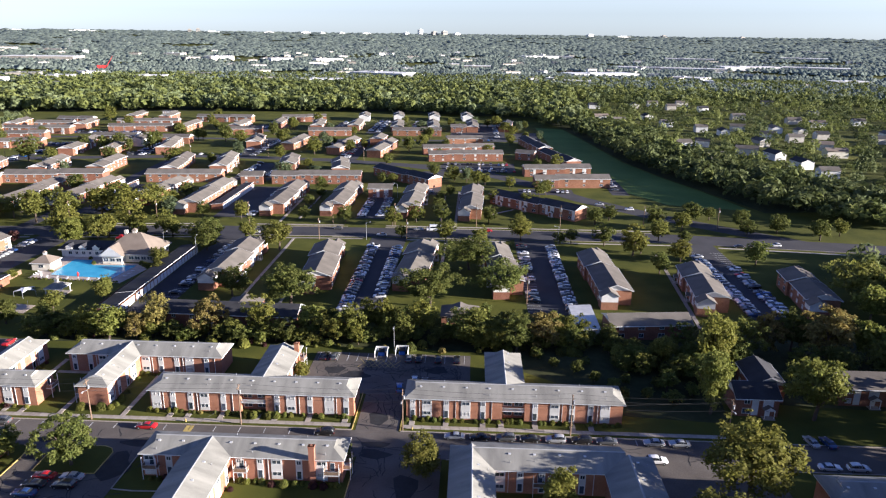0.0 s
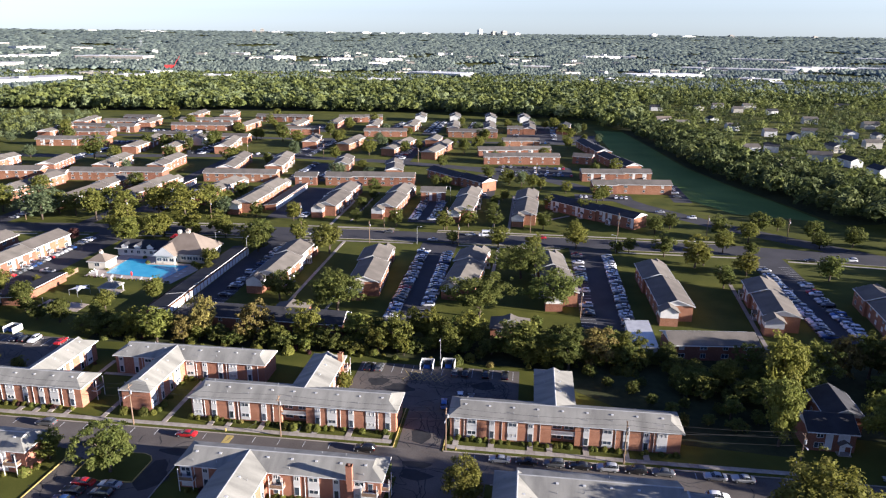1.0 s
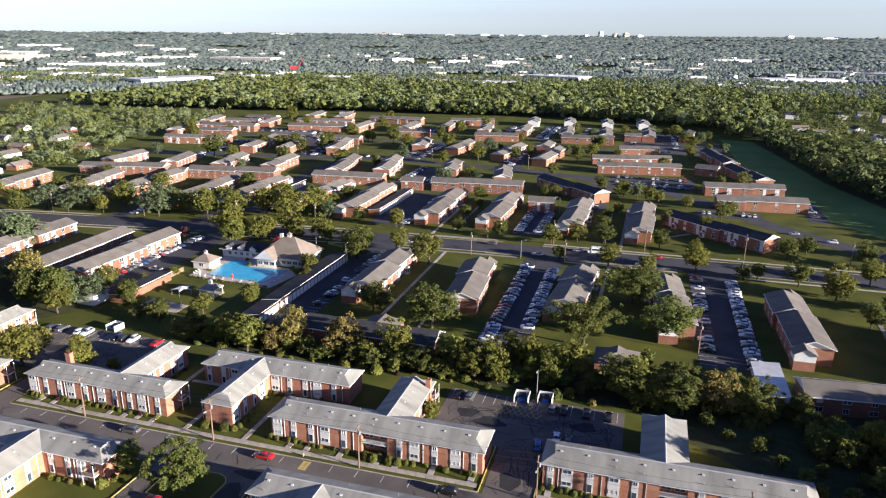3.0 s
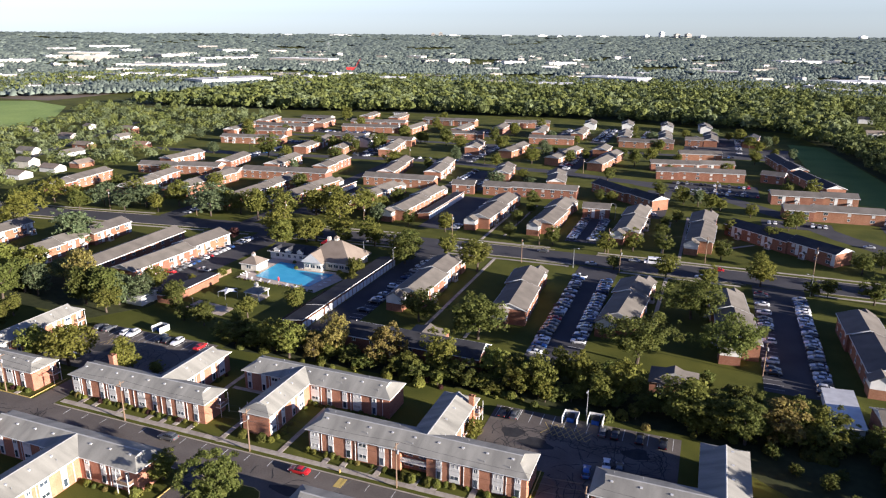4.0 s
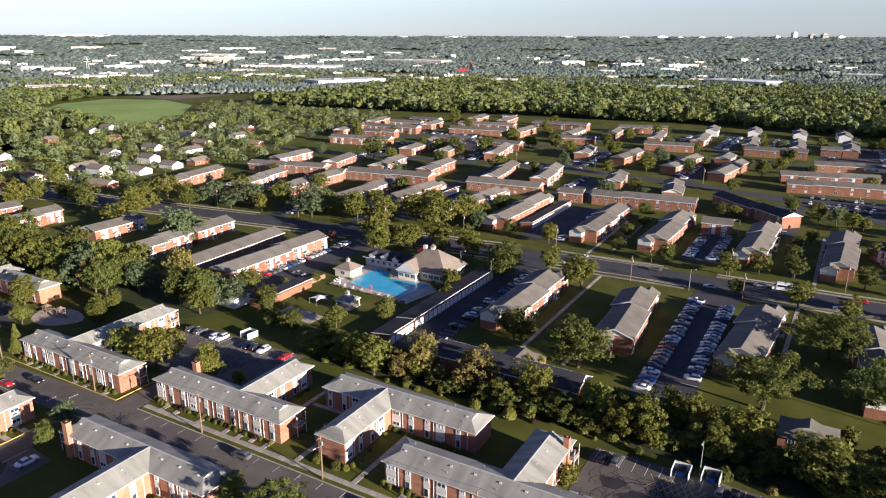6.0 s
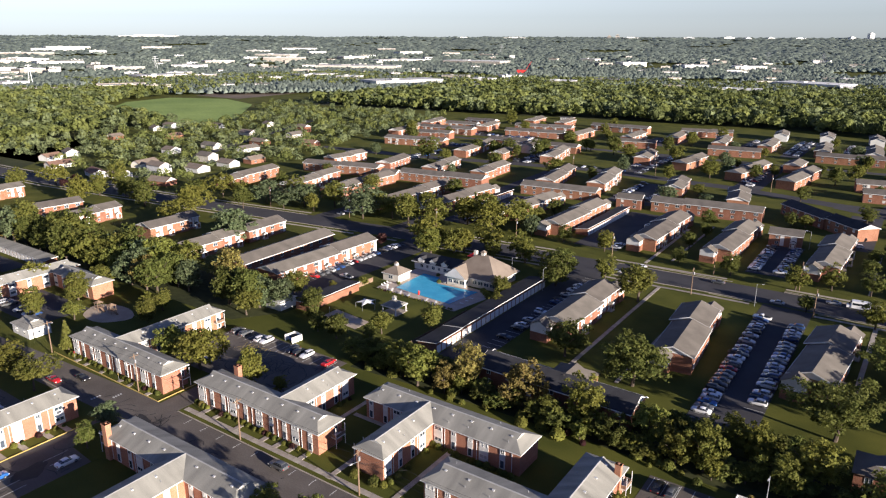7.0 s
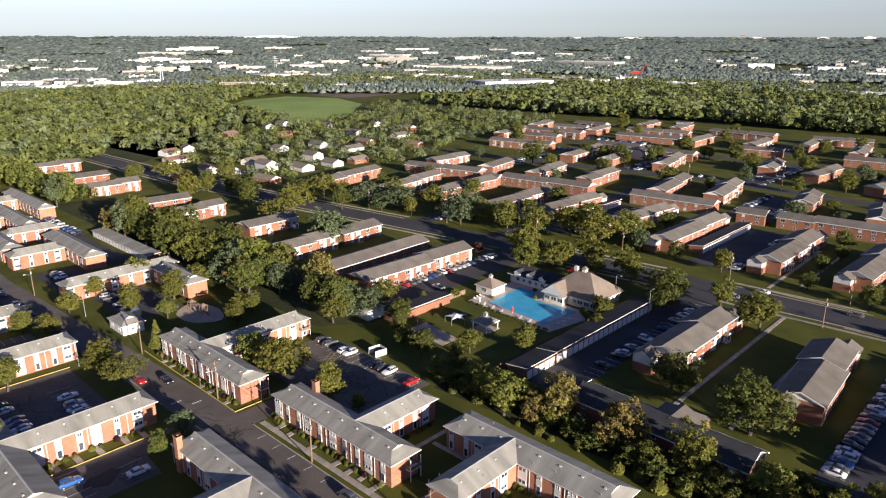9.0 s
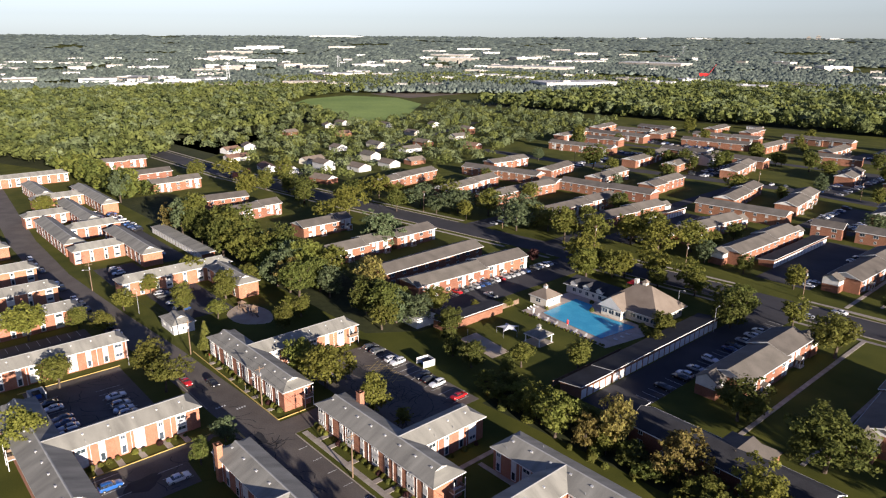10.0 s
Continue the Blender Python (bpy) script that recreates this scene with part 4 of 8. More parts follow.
def block(base, x0, x1, y0, y1, along="x", hips=(1, 1), high=2.25, eave=6.0, recess=None, vents=True, lift=0.0, run=0.0):
    """One length of a near building: walls, roof with overhang, white fascia, vents."""
    o = 0.55
    s = Shape()
    if recess:
        r0, r1 = recess
        s.box(x0, r0, y0, y1, 0, eave - 0.02).box(r1, x1, y0, y1, 0, eave - 0.02).box(r0, r1, y0 + 1.6, y1, 0, eave - 0.02)
    else:
        s.box(x0, x1, y0, y1, 0, eave - 0.02)
    part("wall", s, "brick_n", base)
    ov = [o if along == "y" or hips[0] else 0, o if along == "y" or hips[1] else 0, o if along == "x" or hips[0] else 0, o if along == "x" or hips[1] else 0]
    X0, X1, Y0, Y1 = x0 - ov[0], x1 + ov[1], y0 - ov[2], y1 + ov[3]
    lo, hi = (0 if hips[0] else run), (0 if hips[1] else run)      # a wing roof runs on into the main roof as far as its ridge
    ex = (lo, hi, 0, 0) if along == "x" else (0, 0, lo, hi)
    roof = Shape()
    hip_roof(roof, X0 - ex[0], X1 + ex[1], Y0 - ex[2], Y1 + ex[3], eave + 0.16 + lift, high, hips, along)
    part("roof", roof, ("shingle_n" if along == "x" else "shingle_m", "siding"), base, "pale grey shingle roof, streaked with age")
    # thin strip along the ridge, its pale colour standing for the sunlit edge
    cap, zr = 0.22, eave + 0.16 + lift + high
    lo, hi = (X0 - ex[0] + (2.35 if hips[0] else 0), X1 + ex[1] - (2.35 if hips[1] else 0)) if along == "x" else (Y0 - ex[2] + (2.35 if hips[0] else 0), Y1 + ex[3] - (2.35 if hips[1] else 0))
    c, drop = ((Y0 + Y1) / 2 if along == "x" else (X0 + X1) / 2), cap * high / ((Y1 - Y0 if along == "x" else X1 - X0) / 2)
    r = Shape()
    for q in (-1, 1):
        p = [(lo, c, zr + 0.03), (hi, c, zr + 0.03), (hi, c + q * cap, zr - drop + 0.03), (lo, c + q * cap, zr - drop + 0.03)]
        p = p if along == "x" else [(v, u, w) for u, v, w in p]
        r.face(*(p[::-1] if (q > 0) == (along == "x") else p))
    part("ridge_cap", r, "ridge", base, "pale ridge shingles, brightened as a sunlit edge")
    part("fascia", Shape().box(X0, X1, Y0, Y1, eave - 0.06 + lift, eave + 0.155 + lift), "white", base, "white eave board")
    if vents and x0 > -300:
        c, w = ((Y0 + Y1) / 2, (Y1 - Y0) / 2) if along == "x" else ((X0 + X1) / 2, (X1 - X0) / 2)
        lo, hi = (X0, X1) if along == "x" else (Y0, Y1)
        n = max(2, int((hi - lo) / 5.2))
        for i in range(n):
            u = lo + (i + 0.7) * (hi - lo) / (n + 0.5)
            for off, me, nm in ((-1.3, VENT, "roof_vent"), (RND.choice((-2.8, 2.4, -3.2)), PIPE, "vent_pipe"))[:2 if lo > -130 else 1]:
                z = eave + 0.16 + lift + high * (1 - abs(off) / w)
                part(nm, me, "", base, at=pose(u, c + off, z) if along == "x" else pose(c - off, u, z))
    return base


def chimney(base, x, y, top=9.4, r=0.6):
    s = Shape().box(x - r, x + r, y - r * 0.8, y + r * 0.8, 0, top).box(x - r - 0.08, x + r + 0.08, y - r * 0.8 - 0.08, y + r * 0.8 + 0.08, top - 0.25, top)
    s.box(x - 0.2, x + 0.2, y - 0.2, y + 0.2, top, top + 0.18)
    return part("chimney", s, "brick_n", base, "square brick chimney")


def balcony(base, x, y, face, width=3.0, depth=1.5, floors=(2.85,)):
    """A timber balcony on posts, turned as the wall is."""
    for z in floors:
        ob = part("balcony", Shape().box(-width / 2, width / 2, -depth, 0, z - 0.18, z), "white", base, "white railed balcony", at=pose(x, y, 0, 0, 0, face))
        for x0, x1, y0, y1 in ((-width / 2 + 0.06, width / 2 - 0.06, -depth + 0.01, -depth + 0.06), (-width / 2 + 0.01, -width / 2 + 0.06, -depth, 0), (width / 2 - 0.06, width / 2 - 0.01, -depth, 0)):
            r = Shape().box(x0, x1, y0, y1, z + 0.1, z + 1.0)
            r.k[1] = 1
            part("railing", r, ("wood", "cream"), ob, "brown boarded railing with pale top rail")
        for u in (-width / 2 + 0.06, width / 2 - 0.06):
            part("post", Shape().box(u - 0.06, u + 0.06, -depth, -depth + 0.12, 0.05, 5.9), "white", ob)
        part("door", NEARDOOR, "", ob, at=pose(0, -0.02, z))


NEARLABEL = "long two-storey brick block with pale grey hipped roof and white panels"
NEARGROUP = "brick blocks along the street"


def near_block():
    return thing("apartment_block", NEARLABEL, "apartment block", NEARGROUP, at=Matrix(((1.011, 0, 0, 0), (0, 1.011, 0, -0.22), (0, 0, 0.885, 0), (0, 0, 0, 1))))


def entry(base, r0, r1, y):
    """The railed landing in a recessed entrance."""
    s = Shape().box(r0, r1, y + 0.05, y + 1.6, 2.75, 2.95).box(r0, r1, y + 0.05, y + 0.11, 3.85, 3.92)
    for u in np.arange(r0 + 0.15, r1, 0.28):
        s.box(u, u + 0.04, y + 0.06, y + 0.10, 2.95, 3.85)
    part("landing", s, "white", base, "white railed landing in the entrance")
    for z in (1.5, 4.3):
        for u in (r0 + 1.3, r1 - 1.3):
            part("window", WIN[(1.9, 1.25)], "", base, at=pose(u, y + 1.59, z))


# block along the street with a recessed entrance and a wing behind it
b = near_block()
block(b, -75.5, -26.5, 145.6, 154.2, recess=(-53.6, -47.6)); block(b, -53.2, -45.2, 154.2, 171.5, along="y", hips=(0, 1), lift=0.03, run=4.3)
facade(b, -75.5, 145.6, -26.5, 145.6, skip=((20.8, 29.0),)); facade(b, -45.2, 155, -45.2, 171.5, 1); facade(b, -53.2, 171.5, -53.2, 155, 2)
entry(b, -53.6, -47.6, 145.6); chimney(b, -45.4, 168, 9.2); balcony(b, -45.2, 170, 90)
b = near_block()
block(b, -14, 36.6, 145.6, 154, recess=(8.6, 13.8)); block(b, 5.2, 13.8, 154, 170.8, along="y", hips=(0, 1), lift=0.03, run=4.2)
facade(b, -14, 145.6, 36.6, 145.6, 2, skip=((20.5, 29.3),)); facade(b, 13.8, 155, 13.8, 170.8, 1); facade(b, 5.2, 170.8, 5.2, 155, 1)
entry(b, 8.6, 13.8, 145.6)
# block set back, with a wing to the street
b = near_block()
block(b, -105.5, -64.5, 163.7, 171.8); block(b, -93.5, -86.3, 146.5, 163.7, along="y", hips=(1, 0), lift=0.03, run=4.05)
facade(b, -86.3, 163.7, -64.5, 163.7, 0); facade(b, -105.5, 163.7, -93.5, 163.7, 1); facade(b, -86.3, 146.5, -86.3, 163.5, 0); facade(b, -93.5, 163.5, -93.5, 146.5, 1)
balcony(b, -93.5, 149, -90)
# blocks further along the street
b = near_block()
block(b, -144.5, -103.5, 145.6, 153); block(b, -122.5, -115.5, 153, 170.5, along="y", hips=(0, 1), lift=0.03, run=3.7)
facade(b, -144.5, 145.6, -103.5, 145.6); facade(b, -115.5, 154, -115.5, 170.5); facade(b, -103.5, 153, -115, 153, 1)
chimney(b, -138.2, 153.2, 9.6, 0.75); balcony(b, -103.5, 151, 90)
b = near_block()
block(b, -196.5, -154.5, 142.5, 149.8); block(b, -184.2, -177, 149.8, 179, along="y", hips=(0, 1), lift=0.03, run=3.65)
facade(b, -196.5, 142.5, -154.5, 142.5); facade(b, -177, 151, -177, 179); facade(b, -154.5, 149.8, -176, 149.8, 1)
balcony(b, -177, 177, 90); balcony(b, -154.5, 148.4, 90, 2.4)
# south of the street
b = near_block()
block(b, -65.5, -24.5, 120, 127.5); block(b, -56.5, -47.5, 100, 120, along="y", hips=(1, 0), lift=0.03, run=3.75)
facade(b, -47, 120, -24.5, 120, 1); facade(b, -65.5, 120, -57, 120, 0); facade(b, -47.5, 100, -47.5, 119, 0)
chimney(b, -30.5, 119.6, 9.8); balcony(b, -26.5, 120, 0, 3.2); balcony(b, -45, 120, 0, 2.8); balcony(b, -63.5, 120, 0, 3.0); balcony(b, -24.5, 122, 90, 2.4)
b = near_block()
block(b, -2.5, 5.5, 100, 126, along="y"); block(b, 5.5, 28, 118.6, 127.4, hips=(0, 0), lift=0.03, run=4.2); block(b, 28, 37.6, 100, 124, along="y")
facade(b, 5.5, 118.6, 28, 118.6, 0); facade(b, 37.6, 100, 37.6, 124, 0); balcony(b, 15, 118.6, 0, 3.0)
b = near_block()
block(b, -141.5, -98.5, 119.6, 127); block(b, -121.5, -113.5, 98, 119.6, along="y", hips=(1, 0), lift=0.03, run=3.7)
facade(b, -113, 119.6, -98.5, 119.6, 1); facade(b, -141.5, 119.6, -122, 119.6, 0); facade(b, -113.5, 98, -113.5, 119, 0)
chimney(b, -139.2, 119.4, 9.6, 0.75); balcony(b, -141.5, 121, -90, 2.6); balcony(b, -101, 119.6, 0, 3.0)
b = near_block()
block(b, -190.5, -139.5, 89.2, 97.2); block(b, -168.6, -161.4, 97.2, 124.6, along="y", hips=(0, 1), lift=0.03, run=4.0)
facade(b, -161.4, 98, -161.4, 124.6, 0); facade(b, -168.6, 124.6, -168.6, 98, 1); facade(b, -139.5, 97.2, -160.5, 97.2, 2); balcony(b, -172, 89.2, 0); balcony(b, -184, 89.2, 0)
b = near_block()
block(b, -217, -209.8, 88, 124.4, along="y"); facade(b, -209.8, 88, -209.8, 124.4, 0)
# the far end of the street
for args in ((-443.1, -385.8, 170.1, 177.4), (-406.5, -354.1, 153.7, 161.0), (-371.9, -321.5, 136.7, 144.0), (-334.8, -287.8, 155.8, 163.2), (-468.8, -426.3, 150.8, 157.9), (-257.1, -231.5, 168.2, 175.5)):
    b = near_block()
    block(b, *args)
    facade(b, args[0], args[2], args[1], args[2], 0)
for args in ((-424.3, -417.1, 145.6, 169.7), (-387.1, -379.8, 134.2, 153.2), (-351.7, -344.5, 144.5, 165.4), (-315.2, -308.0, 136.2, 155.3), (-496.0, -488.6, 136.7, 180.2), (-264.7, -257.5, 138.2, 177.8), (-251.7, -244.3, 93.2, 121.9), (-277.0, -269.5, 91.2, 121.4), (-304.2, -296.7, 91.2, 120.9), (-340.3, -332.8, 91.2, 118.9)):
    b = near_block()
    block(b, *args, along="y")
    facade(b, args[1], args[2], args[1], args[3], 0)
# three blocks among the trees to the east
H(65.5, 157.2, 75.7, 157.2, w=8.6, porch=-1, step=0, roof="shingle_d", eave=5.0, high=7.2); H(76, 160, 76.5, 172.1, w=8, porch=0, step=0, eave=5.0, high=7.0, roof="shingle_d"); H(92.6, 164, 122.9, 164, w=9, porch=-1, step=0, eave=5.0, high=7.4)
for args, al in (((69, 110, 112, 120), "x"), ((130, 165, 156, 164), "x")):
    b = near_block()
    block(b, *args, along=al)
    if al == "x":
        facade(b, args[0], args[2], args[1], args[2], 0)
    else:
        facade(b, args[1], args[2], args[1], args[3], 0)


def walkway(x, y0, y1, w=1.3):
    return solid("walkway", Shape().box(x - w / 2, x + w / 2, y0, y1, 0.0, 0.10), "concrete", "short concrete walk from door to pavement", "path", "structure")


for x0, phase, n in ((-75.5, 0, 12), (-14, 2, 12), (-144.5, 0, 10), (-196.5, 0, 10)):
    pattern = [(2.3, 2.9), (1.35, 3.6), (1.35, 2.7), (2.3, 3.4), (1.35, 3.9)]
    u, i = 1.5, phase
    for _ in range(n):
        w, gap = pattern[i % 5]
        if w < 2:
            walkway(1.011 * (x0 + u), 143.6, 146.9) if x0 > -150 else walkway(1.011 * (x0 + u), 140.9, 143.8)
        u += gap + w / 2
        i += 1

for y in (102.5, 107, 111.6, 117.2, 121.2):
    solid("walkway", Shape().box(-163, -158.7, y - 0.65, y + 0.65, 0.0, 0.10), "concrete", "short concrete walk from door to kerb", "path", "structure")
def long_walk(ax, ay, bx, by, w=1.3):
    a, c = Vector((ax, ay)), Vector((bx, by))
    d = (c - a).normalized() * (w / 2)
    p = [(a.x - d.y, a.y + d.x), (a.x + d.y, a.y - d.x), (c.x + d.y, c.y - d.x), (c.x - d.y, c.y + d.x)]
    s = Shape().face(*[(x, y, 0.07) for x, y in p])
    for (x0, y0), (x1, y1) in zip(p, p[1:] + p[:1]):
        s.face((x0, y0, 0.0), (x1, y1, 0.0), (x1, y1, 0.07), (x0, y0, 0.07))
    return solid("walkway", s, "concrete", "long concrete walk across a lawn", "path", "structure")


for ends in ((79.0, 284, 73.6, 206), (-10.3, 298, -11.4, 244), (-6.6, 399, -7.1, 321), (-92.5, 321, -93.1, 384), (7, 343, 22.8, 358)):
    long_walk(*ends)
# a small white hut by the street
b = thing("office_hut", "small white single-storey hut with pale hipped roof", "hut")
part("wall", Shape().box(-228.5, -218.5, 141, 147.5, 0, 3.1), "siding", b)
r = Shape()
hip_roof(r, -229, -218, 140.5, 148, 3.25, 1.9)
part("roof", r, ("shingle_n", "siding"), b)
part("fascia", Shape().box(-229, -218, 140.5, 148, 3.08, 3.245), "white", b)
for x in (-226, -221):
    part("window", WIN[(1.3, 1.25)], "", b, at=pose(x, 141, 1.7))
part("door", DOOR, "", b, at=pose(-218.5, 144, 0.1, 0, 0, 90))

# two small hipped houses behind the tree belt
for x0, x1, y0, y1 in ((-77, -66, 203.6, 209.5), (-8.5, 3.6, 198, 207.5)):
    b = thing("apartment_house", "two-storey brick house with tan-grey hipped roof behind trees", "house", "brick apartment houses")
    part("wall", Shape().box(x0 + 0.4, x1 - 0.4, y0 + 0.4, y1 - 0.4, 0, 4.95), "brick", b)
    r = Shape()
    hip_roof(r, x0, x1, y0 - (4.6 if x0 < -60 else 0), y1, 5.1, 2.3, (0 if x0 < -60 else 1, 1), "y")
    part("roof", r, ("shingle", "siding"), b)
    part("fascia", Shape().box(x0, x1, y0, y1, 4.95, 5.095), "wood", b, "brown eave board")
    for u in (0.25, 0.75):
        for z in (1.6, 4.0):
            part("window", WIN[(1.3, 1.25)], "", b, at=pose(x0 + u * (x1 - x0), y0 + 0.4, z))

# ---- garages, clubhouse, pool ----
def garage_row(x0, x1, y0, y1, doors, face, h=2.6, roof="shingle_d", wall="brick", slope=0.5, label="long low garage row with white doors and dark roof"):
    """A row of lock-up garages. face: the side with the doors, as one of -x, +x, -y, +y."""
    b = thing("garage_row", label, "garage")
    part("wall", Shape().box(x0, x1, y0, y1, 0, h), wall, b)
    o = 0.35
    r = Shape()
    lo, hi = h + 0.05, h + 0.05 + slope
    za = {"+x": (hi, lo, lo, hi), "-x": (lo, hi, hi, lo), "+y": (hi, hi, lo, lo), "-y": (lo, lo, hi, hi)}[face]
    c = [(x0 - o, y0 - o), (x1 + o, y0 - o), (x1 + o, y1 + o), (x0 - o, y1 + o)]
    za = (lo - 0.15, hi + 0.25, hi + 0.25, lo - 0.15) if face == "+x" else za
    top = [(p[0], p[1], z + 0.2) for p, z in zip(c, za)]
    low = [(p[0], p[1], z) for p, z in zip(c, za)]
    r.face(*top).face(*low[::-1])
    for i in range(4):
        j = (i + 1) % 4
        r.face(low[i], low[j], top[j], top[i], slot=1)
    part("roof", r, (roof, "white"), b, "dark low roof with white edge")
    L = (y1 - y0) if face[1] == "x" else (x1 - x0)
    step = L / doors
    me = Shape().box(-step / 2 + 0.28, step / 2 - 0.28, -0.06, 0, 0.05, 2.45).box(-step / 2 + 0.3, step / 2 - 0.3, -0.075, -0.05, 0.72, 0.76).box(-step / 2 + 0.3, step / 2 - 0.3, -0.075, -0.05, 1.42, 1.46).mesh("garage_door", "white")
    for i in range(doors):
        u = (i + 0.5) * step
        at = {"+x": pose(x1, y0 + u, 0, 0, 0, 90), "-x": pose(x0, y0 + u, 0, 0, 0, -90), "-y": pose(x0 + u, y0, 0), "+y": pose(x0 + u, y1, 0, 0, 0, 180)}[face]
        part("garage_door", me, "", b, at=at)
    return b


garage_row(-119.5, -113, 203, 216, 5, "+x"); garage_row(-119.5, -113, 216.6, 272, 20, "+x", h=2.75)
garage_row(-134, -128, 345, 398, 16, "+x"); garage_row(-205.5, -200, 360, 376, 6, "+x"); garage_row(-203, -198, 382, 400, 7, "+x"); garage_row(-103, -97.5, 199, 209, 3, "+x", wall="brick")
garage_row(-172, -166, 205, 230, 8, "-x", label="low red brick garage row with dark roof"); garage_row(-340, -284, 178, 183.4, 18, "-y", roof="shingle_n", label="long low brick garage row with pale roof"); garage_row(-181, -174, 200, 207, 2, "-x", wall="siding", roof="membrane", label="small white flat-roofed outbuilding")
garage_row(33.4, 40, 196, 215.5, 3, "-x", wall="siding", roof="membrane", label="small white flat-roofed store beside the lot"); garage_row(-118, -86, 572, 576, 8, "-y"); garage_row(-345, -330, 770, 776, 6, "-y")


def clubhouse():
    b = thing("clubhouse", "clubhouse with broad tan shingle roof, white window band and side wing", "clubhouse")
    # the main hall: a broad pyramid-like hip with a forward gable
    part("wall", Shape().box(-145, -125.6, 257, 272.5, 0, 3.6), "cream", b)
    s = Shape()
    x0, x1, y0, y1, z, h = -146.2, -124.4, 255.8, 273.7, 3.6, 6.6
    r0, r1, c = -137.5, -133.0, 265
    s.face((x0, y0, z), (x1, y0, z), (r1, c, z + h), (r0, c, z + h)).face((x1, y1, z), (x0, y1, z), (r0, c, z + h), (r1, c, z + h))
    s.face((x1, y0, z), (x1, y1, z), (r1, c, z + h)).face((x0, y1, z), (x0, y0, z), (r0, c, z + h))
    part("roof", s, "shingle_t", b, "tan shingle hip roof")
    part("fascia", Shape().box(x0, x1, y0, y1, z - 0.25, z - 0.005), "white", b)
    part("bay", Shape().box(-144, -136.4, 253.9, 257, 0, 3.4), "cream", b, "projecting glazed bay")
    g = Shape()
    g.face((-145, 253.1, 3.4), (-140.2, 253.1, 7.2), (-140.2, 261.5, 7.2), (-145, 256.5, 3.4)).face((-135.4, 253.1, 3.4), (-135.4, 256.5, 3.4), (-140.2, 261.5, 7.2), (-140.2, 253.1, 7.2))
    g.face((-145, 253.1, 3.4), (-135.4, 253.1, 3.4), (-140.2, 253.1, 7.2), slot=1)
    part("bay_roof", g, ("shingle_t", "siding"), b)
    for x in (-142.6, -140, -137.4):
        part("window", WIN[(1.9, 1.25)], "", b, at=pose(x, 253.9, 1.8))
    for y in (255.5,):
        part("window", WIN[(1.3, 1.25)], "", b, at=pose(-136.4, y, 1.8, 0, 0, 90))
    for x in (-134, -131.5, -129, -126.5):
        part("window", WIN[(1.9, 1.25)], "", b, at=pose(x, 257, 1.8))
    for y in (259, 262, 265, 268, 271):
        part("window", WIN[(1.3, 1.25)], "", b, at=pose(-125.6, y, 1.8, 0, 0, 90))
    cu = part("cupola", Shape().box(-135.9, -134.5, 264.3, 265.7, 9.9, 11.0), "cream", b)
    part("cupola_roof", Shape().face((-136.2, 264, 11), (-134.2, 264, 11), (-135.2, 265, 12)).face((-134.2, 264, 11), (-134.2, 266, 11), (-135.2, 265, 12)).face((-134.2, 266, 11), (-136.2, 266, 11), (-135.2, 265, 12)).face((-136.2, 266, 11), (-136.2, 264, 11), (-135.2, 265, 12)), "shingle_t", cu)
    part("chimney", Shape().box(-140.8, -139.6, 267, 268.2, 5, 10.2), "cream", b, "pale chimney")
    # the low wing with three dormers
    part("wall", Shape().box(-165, -145, 262, 270.5, 0, 3.2), "siding", b)
    w = Shape()
    w.face((-166, 261.2, 3.2), (-144.5, 261.2, 3.2), (-144.5, 266.2, 5.9), (-164, 266.2, 5.9)).face((-144.5, 271.3, 3.2), (-166, 271.3, 3.2), (-164, 266.2, 5.9), (-144.5, 266.2, 5.9)).face((-166, 271.3, 3.2), (-166, 261.2, 3.2), (-164, 266.2, 5.9))
    part("roof", w, "shingle_d", b, "dark shingle roof of the wing")
    part("fascia", Shape().box(-166, -144.5, 261.2, 271.3, 2.98, 3.19), "white", b)
    for x in (-161.5, -156, -150.5):
        d = part("dormer", Shape().box(x - 1.3, x + 1.3, 261.4, 264.6, 3.2, 4.3), "siding", b, "white gabled dormer")
        part("dormer_roof", Shape().face((x - 1.6, 261.1, 4.2), (x, 261.1, 5.4), (x, 265.6, 5.4), (x - 1.6, 264.6, 4.2)).face((x + 1.6, 261.1, 4.2), (x + 1.6, 264.6, 4.2), (x, 265.6, 5.4), (x, 261.1, 5.4)).face((x - 1.6, 261.2, 4.2), (x + 1.6, 261.2, 4.2), (x, 261.2, 5.35), slot=1), ("shingle_d", "siding"), d)
        part("window", WIN[(1.3, 1.25)], "", b, at=pose(x, 262, 1.7))
        part("window", WIN[(1.0, 1.1)], "", b, at=pose(x + 2.7, 262, 1.7))
    return b


clubhouse()
POOL = [(-157, 240), (-145, 238.6), (-132, 237.5), (-130, 253), (-147, 252), (-150.5, 258), (-158, 258.5)]
sheet("pool_deck", [(-163, 236), (-127, 233), (-124, 250), (-128, 255), (-142, 256), (-147, 262), (-164, 262)], 0.05, "coping", "tan paved pool deck", category="pool deck")
sheet("pool_water", POOL, 0.075, "water", "bright turquoise swimming pool water", category="pool", thick=0.0)
edge = Shape()
for a, c in zip(POOL, POOL[1:] + POOL[:1]):
    d = (Vector(c) - Vector(a)).normalized()
    nn = Vector((d.y, -d.x)) * 0.35
    edge.face((*a, 0.11), (*c, 0.11), (c[0] + nn.x, c[1] + nn.y, 0.11), (a[0] + nn.x, a[1] + nn.y, 0.11))
    edge.face((*a, 0.05), (*c, 0.05), (*c, 0.11), (*a, 0.11))
solid("pool_coping", edge, "concrete", "pale coping round the pool", "pool coping", "structure")


